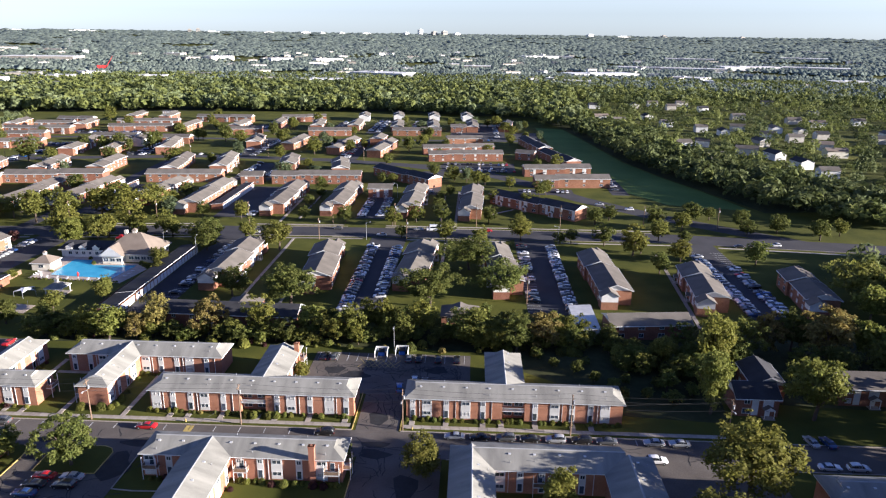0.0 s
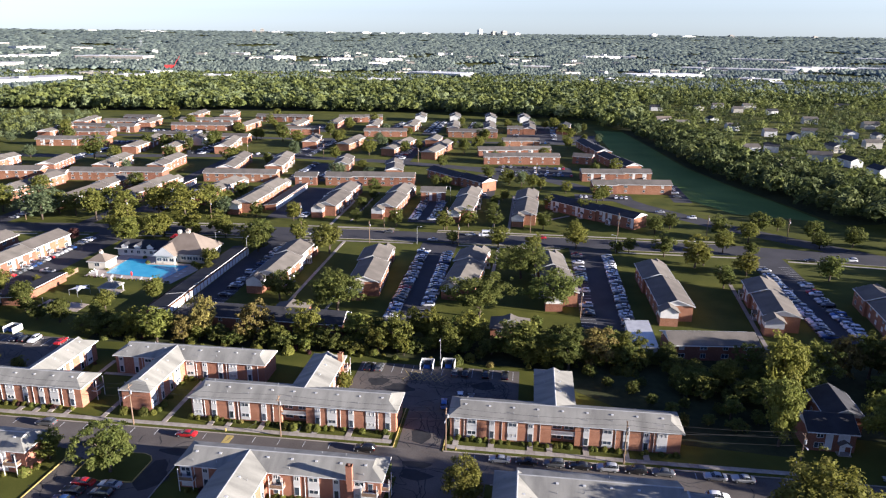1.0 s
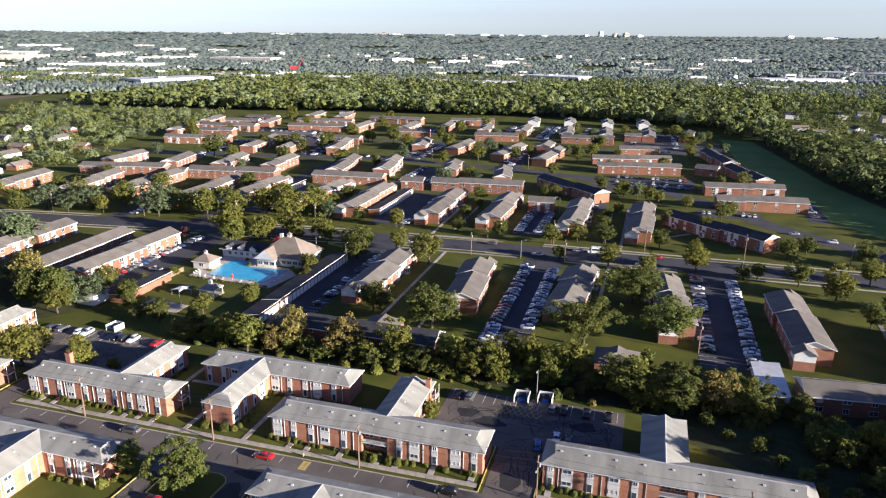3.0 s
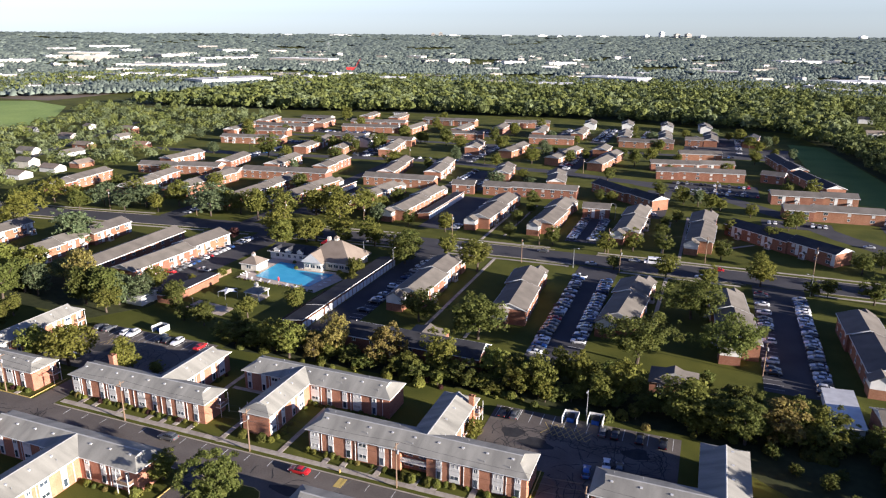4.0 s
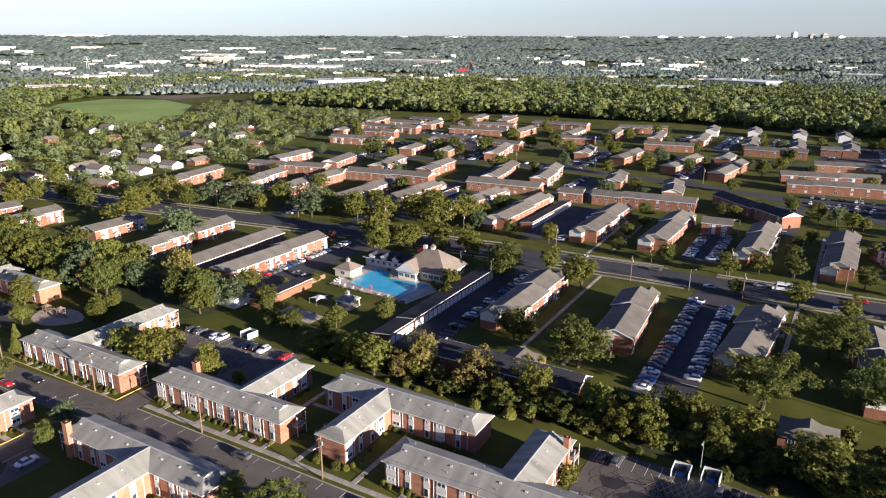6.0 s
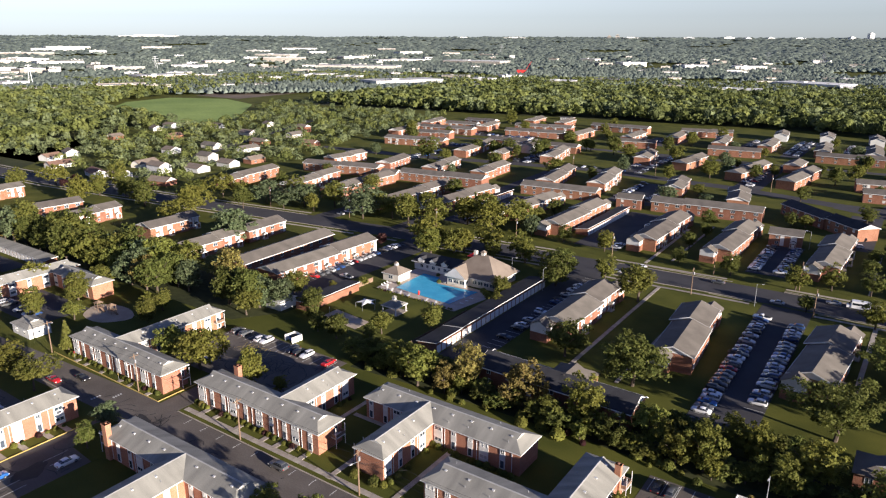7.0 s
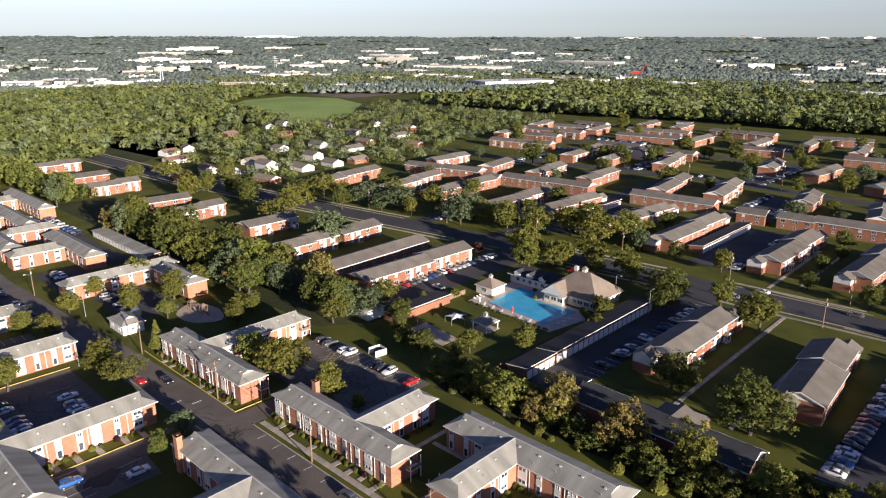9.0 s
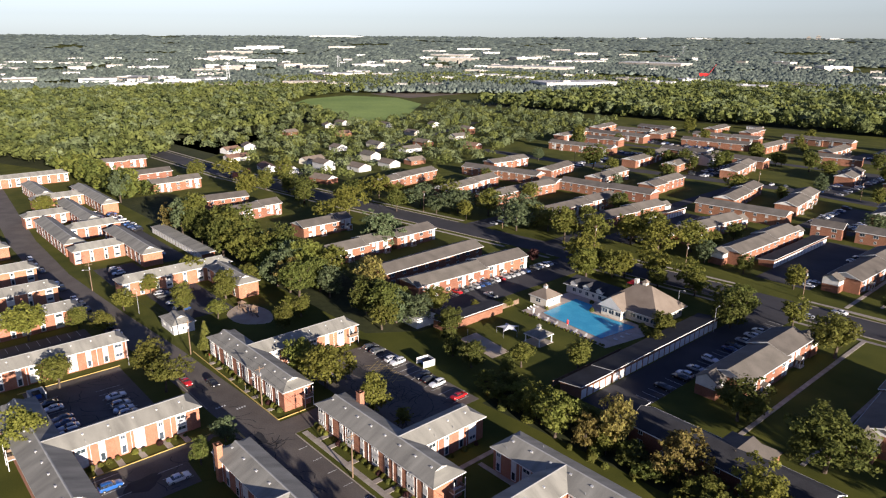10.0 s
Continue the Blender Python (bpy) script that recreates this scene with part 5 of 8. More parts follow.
def pavilion(x, y, w, h, top, wall, roof, label, name="gazebo", cup=True):
    b = thing(name, label, "gazebo")
    if wall:
        part("wall", Shape().box(x - w / 2 + 0.5, x + w / 2 - 0.5, y - w / 2 + 0.5, y + w / 2 - 0.5, 0, h), wall, b)
        part("window", WIN[(1.9, 1.25)], "", b, at=pose(x, y - w / 2 + 0.5, 1.7))
        part("door", DOOR, "", b, at=pose(x + w / 2 - 0.5, y, 0.05, 0, 0, 90))
    else:
        for i in (-1, 1):
            for j in (-1, 1):
                part("post", Shape().box(x + i * (w / 2 - 0.5) - 0.14, x + i * (w / 2 - 0.5) + 0.14, y + j * (w / 2 - 0.5) - 0.14, y + j * (w / 2 - 0.5) + 0.14, 0, h), "white", b)
        part("slab", Shape().box(x - w / 2, x + w / 2, y - w / 2, y + w / 2, 0.0, 0.12), "concrete", b)
    r = Shape()
    q = [(x - w / 2, y - w / 2, h), (x + w / 2, y - w / 2, h), (x + w / 2, y + w / 2, h), (x - w / 2, y + w / 2, h)]
    for i in range(4):
        r.face(q[i], q[(i + 1) % 4], (x, y, top))
    part("roof", r, roof, b)
    part("fascia", Shape().box(x - w / 2, x + w / 2, y - w / 2, y + w / 2, h - 0.3, h - 0.005), "white", b)
    if cup:
        c = part("cupola", Shape().box(x - 0.5, x + 0.5, y - 0.5, y + 0.5, top - 0.5, top + 0.6), "white", b)
        part("cupola_roof", Shape().face((x - 0.7, y - 0.7, top + 0.6), (x + 0.7, y - 0.7, top + 0.6), (x, y, top + 1.3)).face((x + 0.7, y - 0.7, top + 0.6), (x + 0.7, y + 0.7, top + 0.6), (x, y, top + 1.3)).face((x + 0.7, y + 0.7, top + 0.6), (x - 0.7, y + 0.7, top + 0.6), (x, y, top + 1.3)).face((x - 0.7, y + 0.7, top + 0.6), (x - 0.7, y - 0.7, top + 0.6), (x, y, top + 1.3)), roof, c)
    return b


pavilion(-163, 248, 8.2, 3.0, 5.6, "cream", "shingle_t", "square tan-roofed pool house with small cupola", "pool_house"); pavilion(-143, 221.5, 6.4, 2.8, 4.6, None, "shingle_n", "open white pavilion with dark roof and cupola", "pavilion")
sheet("sand_court", [(-160, 205), (-144, 203), (-144, 210), (-160, 212)], 0.03, "sand", "pale sand volleyball court", category="court")
for x in (-159, -145):
    solid("net_post", Shape().tube((x, 207.5, 0), (x, 207.5, 2.6), 0.06, 0.06), "metal", "thin metal net post on the sand court", "post")
sheet("play_ground", [(-219 + 10 * math.cos(t) * (1 + 0.1 * math.sin(3 * t)), 166 + 6.5 * math.sin(t)) for t in np.arange(0, 6.28, 0.35)], 0.03, "sand", "round sandy playground clearing", category="playground")


def parasol(x, y, mat, h=2.5):
    b = thing("parasol", "closed red parasol standing on the pool deck" if mat == "red" else "closed pale parasol on the pool deck", "parasol")
    part("pole", Shape().tube((x, y, 0.05), (x, y, h), 0.05, 0.05), "white", b)
    part("canopy", Shape().tube((x, y, 0.8), (x, y, 1.7), 0.28, 0.42, 8).tube((x, y, 1.7), (x, y, h), 0.42, 0.08, 8), mat, b)


parasol(-144.6, 237.2, "red"); parasol(-163, 254, "red"); parasol(-158, 236.2, "white")


def shade_sail(x, y):
    """A white cloth star stretched between low posts."""
    b = thing("shade_sail", "white star-shaped shade sail over the pool garden lawn", "shade sail", at=pose(x, y, 0))
    ring = [(math.cos(radians(36 * i)) * (3.6 if i % 2 == 0 else 1.7), math.sin(radians(36 * i)) * (3.6 if i % 2 == 0 else 1.7), 2.0 if i % 2 == 0 else 2.3) for i in range(10)]
    s = Shape()
    for p, q in zip(ring, ring[1:] + ring[:1]):
        s.face(p, q, (0, 0, 2.9))
        s.face((0, 0, 2.86), (q[0], q[1], q[2] - 0.04), (p[0], p[1], p[2] - 0.04))
    part("cloth", s, "white", b)
    for p in ring[::2]:
        part("post", Shape().tube((p[0], p[1], 0), p, 0.05, 0.05), "metal", b)


shade_sail(-153, 219)
b = thing("canopy_tent", "bright red pitched canopy tent behind the clubhouse", "tent", at=pose(-149.6, 281.2, 0))
part("canopy", Shape().face((-2, -2, 3.0), (2, -2, 3.0), (0, 0, 4.4)).face((2, -2, 3.0), (2, 2, 3.0), (0, 0, 4.4)).face((2, 2, 3.0), (-2, 2, 3.0), (0, 0, 4.4)).face((-2, 2, 3.0), (-2, -2, 3.0), (0, 0, 4.4)), "red", b)
for i in (-1.9, 1.9):
    for j in (-1.9, 1.9):
        part("leg", Shape().tube((i, j, 0), (i, j, 3.0), 0.06, 0.06), "metal", b)


def lounger(x, y, a):
    b = thing("sun_lounger", "low white sun lounger on the pool deck", "lounger", "loungers round the pool", at=pose(x, y, 0.05, 0, 0, a))
    part("seat", Shape().box(-0.35, 0.35, -0.9, 0.4, 0.28, 0.36), "white", b)
    part("backrest", Shape().face((-0.35, 0.4, 0.36), (0.35, 0.4, 0.36), (0.35, 0.95, 0.8), (-0.35, 0.95, 0.8)).face((-0.35, 0.4, 0.30), (-0.35, 0.95, 0.74), (0.35, 0.95, 0.74), (0.35, 0.4, 0.30)), "white", b)
    for i in (-0.3, 0.26):
        for j in (-0.85, 0.3):
            part("leg", Shape().box(i, i + 0.05, j, j + 0.05, 0, 0.28), "metal", b)
    return b


lg = lounger(-161.5, 238.5, 100)
for x, y, a in ((-161.7, 240.2, 100), (-161.9, 242, 95), (-156, 236.2, 10), (-152, 236, 5), (-148, 235.6, 0), (-140, 235.3, 0), (-136, 235, 5), (-128.2, 240, -90), (-128, 243, -90), (-128, 246, -85), (-145, 254, 180), (-141, 254.2, 180)):
    copy_thing(lg, pose(x, y, 0.05, 0, 0, a))


def frame_set(x, y, mat, label):
    """A climbing frame of posts, deck, roof and slide."""
    b = thing("climbing_frame", label, "playground")
    for i in (-0.9, 0.9):
        for j in (-0.9, 0.9):
            part("post", Shape().tube((x + i, y + j, 0), (x + i, y + j, 2.8), 0.07, 0.07), mat, b)
    part("deck", Shape().box(x - 1, x + 1, y - 1, y + 1, 1.2, 1.32), mat, b)
    part("roof", Shape().face((x - 1.2, y - 1.2, 2.8), (x + 1.2, y - 1.2, 2.8), (x, y, 3.6)).face((x + 1.2, y - 1.2, 2.8), (x + 1.2, y + 1.2, 2.8), (x, y, 3.6)).face((x + 1.2, y + 1.2, 2.8), (x - 1.2, y + 1.2, 2.8), (x, y, 3.6)).face((x - 1.2, y + 1.2, 2.8), (x - 1.2, y - 1.2, 2.8), (x, y, 3.6)), mat, b)
    part("slide", Shape().face((x + 1, y - 0.35, 1.3), (x + 3.2, y - 0.35, 0.25), (x + 3.2, y + 0.35, 0.25), (x + 1, y + 0.35, 1.3)).face((x + 1, y - 0.35, 1.2), (x + 1, y + 0.35, 1.2), (x + 3.2, y + 0.35, 0.15), (x + 3.2, y - 0.35, 0.15)), mat, b)


frame_set(-218, 167, "wood", "dark timber climbing frame with slide on sand"); frame_set(-224, 166, "wood", "small timber climbing frame with slide on sand")


def skip_pen(x, y, a):
    """White fence pen round a rubbish container."""
    b = thing("bin_enclosure", "white fenced enclosure round a blue rubbish container", "bin enclosure", "bin enclosures in the lots", at=pose(x, y, 0.03, 0, 0, a))
    for q in (Shape().box(-1.8, -1.68, -1.9, 1.9, 0, 1.9), Shape().box(1.68, 1.8, -1.9, 1.9, 0, 1.9), Shape().box(-1.68, 1.68, 1.8, 1.9, 0, 1.9)):
        part("fence_panel", q, "siding", b)
    for x0 in (-0.85,):
        c = part("container", Shape().box(x0, x0 + 1.7, -0.9, 1.2, 0.1, 1.3), "blue", b, "blue steel container")
        part("lid", Shape().face((x0 - 0.03, -0.93, 1.32), (x0 + 1.73, -0.93, 1.32), (x0 + 1.73, 1.23, 1.6), (x0 - 0.03, 1.23, 1.6)).face((x0 - 0.03, -0.93, 1.3), (x0 - 0.03, 1.23, 1.58), (x0 + 1.73, 1.23, 1.58), (x0 + 1.73, -0.93, 1.3)), "black", c)
    return b


pen = skip_pen(-24.4, 180.4, 0)
copy_thing(pen, pose(-18.6, 181.4, 0.03)); copy_thing(pen, pose(-153.5, 186.2, 0.03, 0, 0, -8)); copy_thing(pen, pose(-203.0, 100.4, 0.03, 0, 0, 90))


# ---- parked cars ----
SIDE = {    # outline of the top from tail to nose: (place along the length 0..1, height, 1 where the cabin stands)
    "sedan": ((0.0, 0.72, 0), (0.02, 0.92, 0), (0.10, 1.00, 0), (0.17, 1.02, 0), (0.28, 1.36, 1), (0.36, 1.43, 1), (0.48, 1.45, 1), (0.56, 1.40, 1), (0.70, 1.02, 0), (0.80, 0.96, 0), (0.93, 0.84, 0), (0.985, 0.70, 0), (1.0, 0.55, 0)),
    "suv": ((0.0, 0.80, 0), (0.015, 1.05, 0), (0.03, 1.10, 0), (0.11, 1.62, 1), (0.20, 1.70, 1), (0.40, 1.73, 1), (0.55, 1.66, 1), (0.70, 1.14, 0), (0.80, 1.08, 0), (0.93, 0.98, 0), (0.985, 0.82, 0), (1.0, 0.62, 0)),
    "van": ((0.0, 0.85, 0), (0.015, 1.08, 0), (0.03, 1.12, 0), (0.09, 1.68, 1), (0.18, 1.76, 1), (0.45, 1.78, 1), (0.60, 1.68, 1), (0.78, 1.12, 0), (0.86, 1.02, 0), (0.95, 0.90, 0), (0.985, 0.76, 0), (1.0, 0.58, 0)),
    "pickup": ((0.0, 0.95, 0), (0.01, 1.06, 0), (0.20, 1.08, 0), (0.40, 1.10, 0), (0.42, 1.72, 1), (0.50, 1.82, 1), (0.60, 1.80, 1), (0.70, 1.22, 0), (0.80, 1.16, 0), (0.94, 1.08, 0), (0.99, 0.95, 0), (1.0, 0.70, 0)),
}


def car_body(kind, paint):
    """A car drawn as rounded cross sections from tail to nose, with the cabin's glass apart; the nose looks to +y."""
    L, W = {"sedan": (4.75, 1.84), "suv": (4.65, 1.90), "van": (5.1, 1.98), "pickup": (5.7, 2.0)}[kind]
    w, low, belt = W / 2, {"sedan": 0.24, "suv": 0.30, "van": 0.28, "pickup": 0.38}[kind], {"sedan": 0.98, "suv": 1.10, "van": 1.12, "pickup": 1.14}[kind]
    rows = []
    for f, z, cab in SIDE[kind]:
        y = -L / 2 + L * f
        k = 1 - 0.20 * abs(2 * f - 1) ** 6
        lo = low + 0.14 * abs(2 * f - 1) ** 8
        b = min(belt, z - 0.04)
        half = [(w * k * 0.90, lo), (w * k, lo + 0.5 * (b - lo)), (w * k * 0.965, b)]
        half += [(w * 0.80, b + 0.62 * (z - b)), (w * 0.68, z - 0.05), (w * 0.40, z)] if cab else [(w * k * 0.90, b + 0.02), (w * k * 0.70, z - 0.01), (w * k * 0.38, z + 0.01)]
        rows.append(([(x, y, h) for x, h in half] + [(-x, y, h) for x, h in reversed(half)], cab))
    s, g = Shape(), Shape()
    n = len(rows[0][0])
    for r, _ in rows:
        s.v += r
    for i in range(len(rows) - 1):
        c = rows[i][1] + rows[i + 1][1]
        for j in range(n - 1):
            q = (i * n + j, i * n + j + 1, (i + 1) * n + j + 1, (i + 1) * n + j)
            side = j in (2, 3, n - 4, n - 5)
            if (c == 2 and side) or (c == 1 and 2 <= j <= n - 4):
                pts = [Vector(s.v[v]) for v in q]
                m = sum(pts, Vector()) / 4
                g.face(*[v.lerp(m, 0.05) + Vector((math.copysign(0.008, m.x) if side else 0, 0, 0.004)) for v in pts])
            s.f.append(q)
            s.k.append(0)
    s.f += [tuple(range(n))[::-1], tuple((len(rows) - 1) * n + j for j in range(n))]
    s.k += [0, 0]
    if kind == "pickup":
        s.box(-w * 0.80, w * 0.80, -L / 2 + 0.15, -L / 2 + L * 0.39, 1.095, 1.13, 1)
    return s, g, L, W


WHEEL = Shape().tube((-0.11, 0, 0), (0.11, 0, 0), 0.33, 0.33, 10, 0).tube((-0.118, 0, 0), (0.118, 0, 0), 0.19, 0.19, 6, 1).mesh("wheel", "rubber", "metal")
KINDS, COLOURS = ("sedan", "suv", "van", "pickup"), tuple(PAINT)
PROTO, FARCARS = {}, []


def car(x, y, heading, kind, paint, near=2):
    """A parked car; its nose looks along heading, in degrees from +y anticlockwise."""
    at = pose(x, y, 0.03, 0, 0, heading)
    if not near:
        FARCARS.append((x, y, heading, kind, paint))
        return None
    key = (kind, paint, near == 2)
    if key in PROTO:
        return copy_thing(PROTO[key], at)
    noun = {"sedan": "saloon car", "suv": "sport utility car", "van": "people carrier", "pickup": "pickup truck"}[kind]
    b = thing("car", f"{paint.replace('_', ' ')} parked {noun} with dark windows on asphalt", "car", "parked cars", at=at)
    s, g, L, W = car_body(kind, paint)
    body = part("body", s, ("car_" + paint, "black"), b)
    body.data.polygons.foreach_set("use_smooth", [len(f) == 4 for f in s.f])
    part("glazing", g, "car_glass", b, "dark glass")
    for i in (-1, 1):
        for j in (-L / 2 + 0.85, L / 2 - 0.9):
            part("wheel", WHEEL, "", b, at=pose(i * (W / 2 - 0.10), j, 0.33))
    if near == 2:
        for i in (-1, 1):
            part("headlight", Shape().box(i * W * 0.36 - 0.2, i * W * 0.36 + 0.2, L / 2 - 0.22, L / 2 - 0.02, 0.62, 0.74), "headlight", b)
            part("taillight", Shape().box(i * W * 0.38 - 0.16, i * W * 0.38 + 0.16, -L / 2 - 0.01, -L / 2 + 0.1, 0.70, 0.84), "taillight", b)
    PROTO[key] = b
    return b


CRND = random.Random(5)


def any_car(x, y, heading, near=1):
    kind = CRND.choices(KINDS, (6, 4, 1, 0.4))[0]
    paint = CRND.choices(COLOURS, (6.5, 5, 4, 4, 3, 0.7, 0.5, 0.6))[0]
    return car(x + CRND.uniform(-0.12, 0.12), y + CRND.uniform(-0.3, 0.3), heading + CRND.uniform(-2, 2) + CRND.choice((0, 0, 180)), kind, paint, near)


def car_row(x, y0, y1, heading, fill, near=1, across=False):
    """Cars side by side along y (or along x when across)."""
    for q in np.arange(y0 + 1.4, y1 - 1, 2.75):
        if CRND.random() < fill:
            any_car(q, x, heading, near) if across else any_car(x, q, heading, near)


# along the street
for x, kind, paint in ((-73.8, "sedan", "red"), (-32.2, "suv", "black"), (-108.4, "suv", "grey"), (-2.4, "sedan", "silver"), (3.4, "sedan", "black"), (9.2, "suv", "grey"), (14.8, "sedan", "black"), (20.5, "suv", "silver"), (26.4, "suv", "black"), (32, "sedan", "grey"), (42.6, "sedan", "silver"), (48.2, "sedan", "silver")):
    car(x, 138.8, 90, kind, paint)
for x, y, kind, paint in ((41.5, 131.9, "suv", "white"), (78, 131.6, "sedan", "white"), (84, 131.6, "suv", "white"), (-186, 131.6, "sedan", "red"), (-181, 136.6, "sedan", "black")):
    car(x, y, -90, kind, paint)
car(78.6, 141.4, 8, "sedan", "silver"), car(82.2, 141.2, 8, "sedan", "blue"), car(-17.2, 160.5, 5, "suv", "sky_blue"), car(-13.6, 164.5, 185, "sedan", "white"), car(-10.8, 164, 4, "sedan", "grey")
# lots of the near court
for x, kind, paint in ((-40.2, "sedan", "black"), (-37.4, "suv", "grey"), (-16.3, "suv", "grey"), (-13.5, "suv", "black"), (-8.0, "suv", "black"), (-2.8, "sedan", "black")):
    car(x, 177.6, 0, kind, paint)
for x in (-41.5, -38.5, -36, -33):
    car(x, 160.5, 0, CRND.choice(("sedan", "suv")), CRND.choice(("grey", "black", "silver")))
for x, kind, paint in ((-172, "suv", "grey"), (-168.5, "suv", "grey"), (-161.5, "suv", "white"), (-159, "suv", "white"), (-148, "suv", "black"), (-145.3, "suv", "black"), (-142.2, "suv", "white"), (-133.8, "sedan", "red")):
    car(x, 180.6, CRND.choice((0, 180)), kind, paint)
car(-163, 162, 80, "suv", "silver"), car(-147, 160.5, 90, "sedan", "grey"), car(-146.4, 114, 0, "sedan", "white"), car(-152.5, 102.6, 0, "suv", "sky_blue")
for x, y, kind, paint in ((-190.3, 115.4, "sedan", "white"), (-185.2, 115.0, "suv", "silver"), (-182.4, 114.8, "sedan", "white"), (-179.6, 115.0, "suv", "silver"), (-197.0, 101.5, "sedan", "black"), (-193.7, 101.8, "sedan", "white"), (-187.2, 102.4, "sedan", "grey"), (-184.6, 102.2, "sedan", "blue"), (-182.0, 102.4, "sedan", "silver"), (-179.4, 101.8, "suv", "silver")):
    car(x, y, 0 if y > 110 else 180, kind, paint)
for x, y, kind, paint in ((-86, 119, "sedan", "red"), (-80.2, 119, "sedan", "silver"), (-86.4, 116.2, "sedan", "black"), (-80.4, 116.2, "suv", "black"), (-86.6, 113.3, "sedan", "blue"), (-81, 110.4, "sedan", "grey")):
    car(x, y, 88, kind, paint)
# lots between the brick rows
car_row(-41.4, 212, 288, 90, 0.88); car_row(-31, 224, 286, 90, 0.85); car_row(22.6, 218, 292, 90, 0.42); car_row(35, 216, 290, 90, 0.85); car_row(95, 216, 284, 90, 0.85); car_row(105, 216, 270, 90, 0.8); car_row(-102.4, 214, 282, 90, 0.35)
car_row(-189.4, 216, 284, 90, 0.85); car_row(-179, 236, 260, 90, 0.2); car_row(-54.5, 336, 376, 90, 0.85, False); car_row(-45, 336, 376, 90, 0.8, False); car_row(-110, 332, 396, 90, 0.35, False); car_row(-186, 334, 400, 90, 0.6, False); car_row(-248, 305, 380, 90, 0.5, False)
car_row(471, -18, 24, 0, 0.6, False, True); car_row(487, -18, 28, 0, 0.75, False, True); car_row(463, -14, 30, 0, 0.6, False, True)
car_row(-147, 430, 478, 90, 0.8, False); car_row(-129, 425, 478, 90, 0.7, False); car_row(-97, 510, 590, 90, 0.6, False); car_row(-163, 505, 590, 90, 0.6, False); car_row(-252, 500, 560, 90, 0.6, False); car_row(-327, 425, 515, 90, 0.6, False)
car_row(167.5, -398, -300, 0, 0.75, False, True); car_row(174.5, -398, -345, 0, 0.8, False, True); car_row(402, 30, 58, 0, 0.5, False, True); car_row(508, -280, -180, 0, 0.35, False, True); car_row(544, -380, -305, 0, 0.5, False, True); car_row(151, -260, -232, 0, 0.5, False, True); car_row(604, -12, 26, 0, 0.5, False, True); car_row(665, -205, -182, 0, 0.5, False, True); car_row(147, -298, -264, 0, 0.5, False, True)
for x, y0, y1 in ((-12, 622, 715), (22, 622, 715), (-57, 645, 738), (-95, 645, 738), (-88, 645, 738), (-129, 645, 718), (-92, 500, 592), (-174, 505, 592), (-244, 500, 592), (-322, 425, 515), (86, 400, 443), (-24, 394, 456)):
    car_row(x, y0, y1, 90, 0.5, False)
car_row(611, -392, -294, 0, 0.45, False, True); car_row(618, -392, -294, 0, 0.4, False, True); car_row(548, -380, -305, 0, 0.4, False, True)
for x in np.arange(-330, -230, 6.6):
    if CRND.random() < 0.8:
        any_car(x, 125.4 + max(0, x + 300) * 0.045, 88, False)
for x, y, k, p in ((-98, 302.5, "sedan", "silver"), (-92, 314, "sedan", "white"), (-84, 302.6, "sedan", "grey"), (-62, 312.6, "sedan", "grey"), (-40, 302.8, "sedan", "silver"), (2, 302, "sedan", "white"), (-24, 313.5, "sedan", "silver"), (8, 313.6, "sedan", "red"), (62, 303, "sedan", "black"), (118, 297, "sedan", "black"), (70, 372, "sedan", "silver"), (84, 362, "suv", "white"), (135, 300, "suv", "white")):
    car(x, y, 90, k, p)


def minibus(x, y, heading):
    b = thing("minibus", "white minibus with dark window band on the road", "minibus", at=pose(x, y, 0.03, 0, 0, heading))
    part("body", Shape().box(-1.15, 1.15, -3.6, 2.2, 0.45, 2.75).box(-1.08, 1.08, -3.5, 2.1, 2.75, 2.88).box(-1.0, 1.0, 2.2, 3.6, 0.45, 1.35).face((-1.0, 3.1, 1.35), (1.0, 3.1, 1.35), (1.0, 2.2, 2.5), (-1.0, 2.2, 2.5)), "car_white", b)
    for i in (-1, 1):
        part("window_band", Shape().box(i * 1.16 - 0.012, i * 1.16 + 0.012, -3.2, 1.9, 1.55, 2.3), "car_glass", b)
        for j in (-2.4, 2.4):
            part("wheel", WHEEL, "", b, at=pose(i * 1.0, j, 0.36))
    part("windscreen", Shape().face((-0.9, 3.05, 1.42), (0.9, 3.05, 1.42), (0.9, 2.27, 2.44), (-0.9, 2.27, 2.44)), "car_glass", b)


minibus(-16.6, 313.2, 95)


def far_cars():
    """The cars of the far courts, past counting, as one body."""
    slots = ["car_" + k for k in COLOURS] + ["car_glass", "rubber"]
    out = Shape()
    for x, y, a, kind, paint in FARCARS:
        s, g, L, W = car_body(kind, paint)
        m = pose(x, y, 0.03, 0, 0, a)
        for sh, slot in ((s, COLOURS.index(paint)), (g, len(COLOURS))):
            o = len(out.v)
            out.v += [tuple(m @ Vector(p)) for p in sh.v]
            out.f += [tuple(o + i for i in f) for f in sh.f]
            out.k += [slot] * len(sh.f)
        for i in (-1, 1):
            for j in (-L / 2 + 0.85, L / 2 - 0.9):
                o = len(out.v)
                out.box(i * (W / 2 - 0.1) - 0.1, i * (W / 2 - 0.1) + 0.1, j - 0.3, j + 0.3, 0.0, 0.6, len(COLOURS) + 1)
                out.v[o:] = [tuple(m @ Vector(p)) for p in out.v[o:]]
    return solid("far_cars", out, tuple(slots), "rows of parked cars in the far courts", "cars", "stuff")


far_cars()


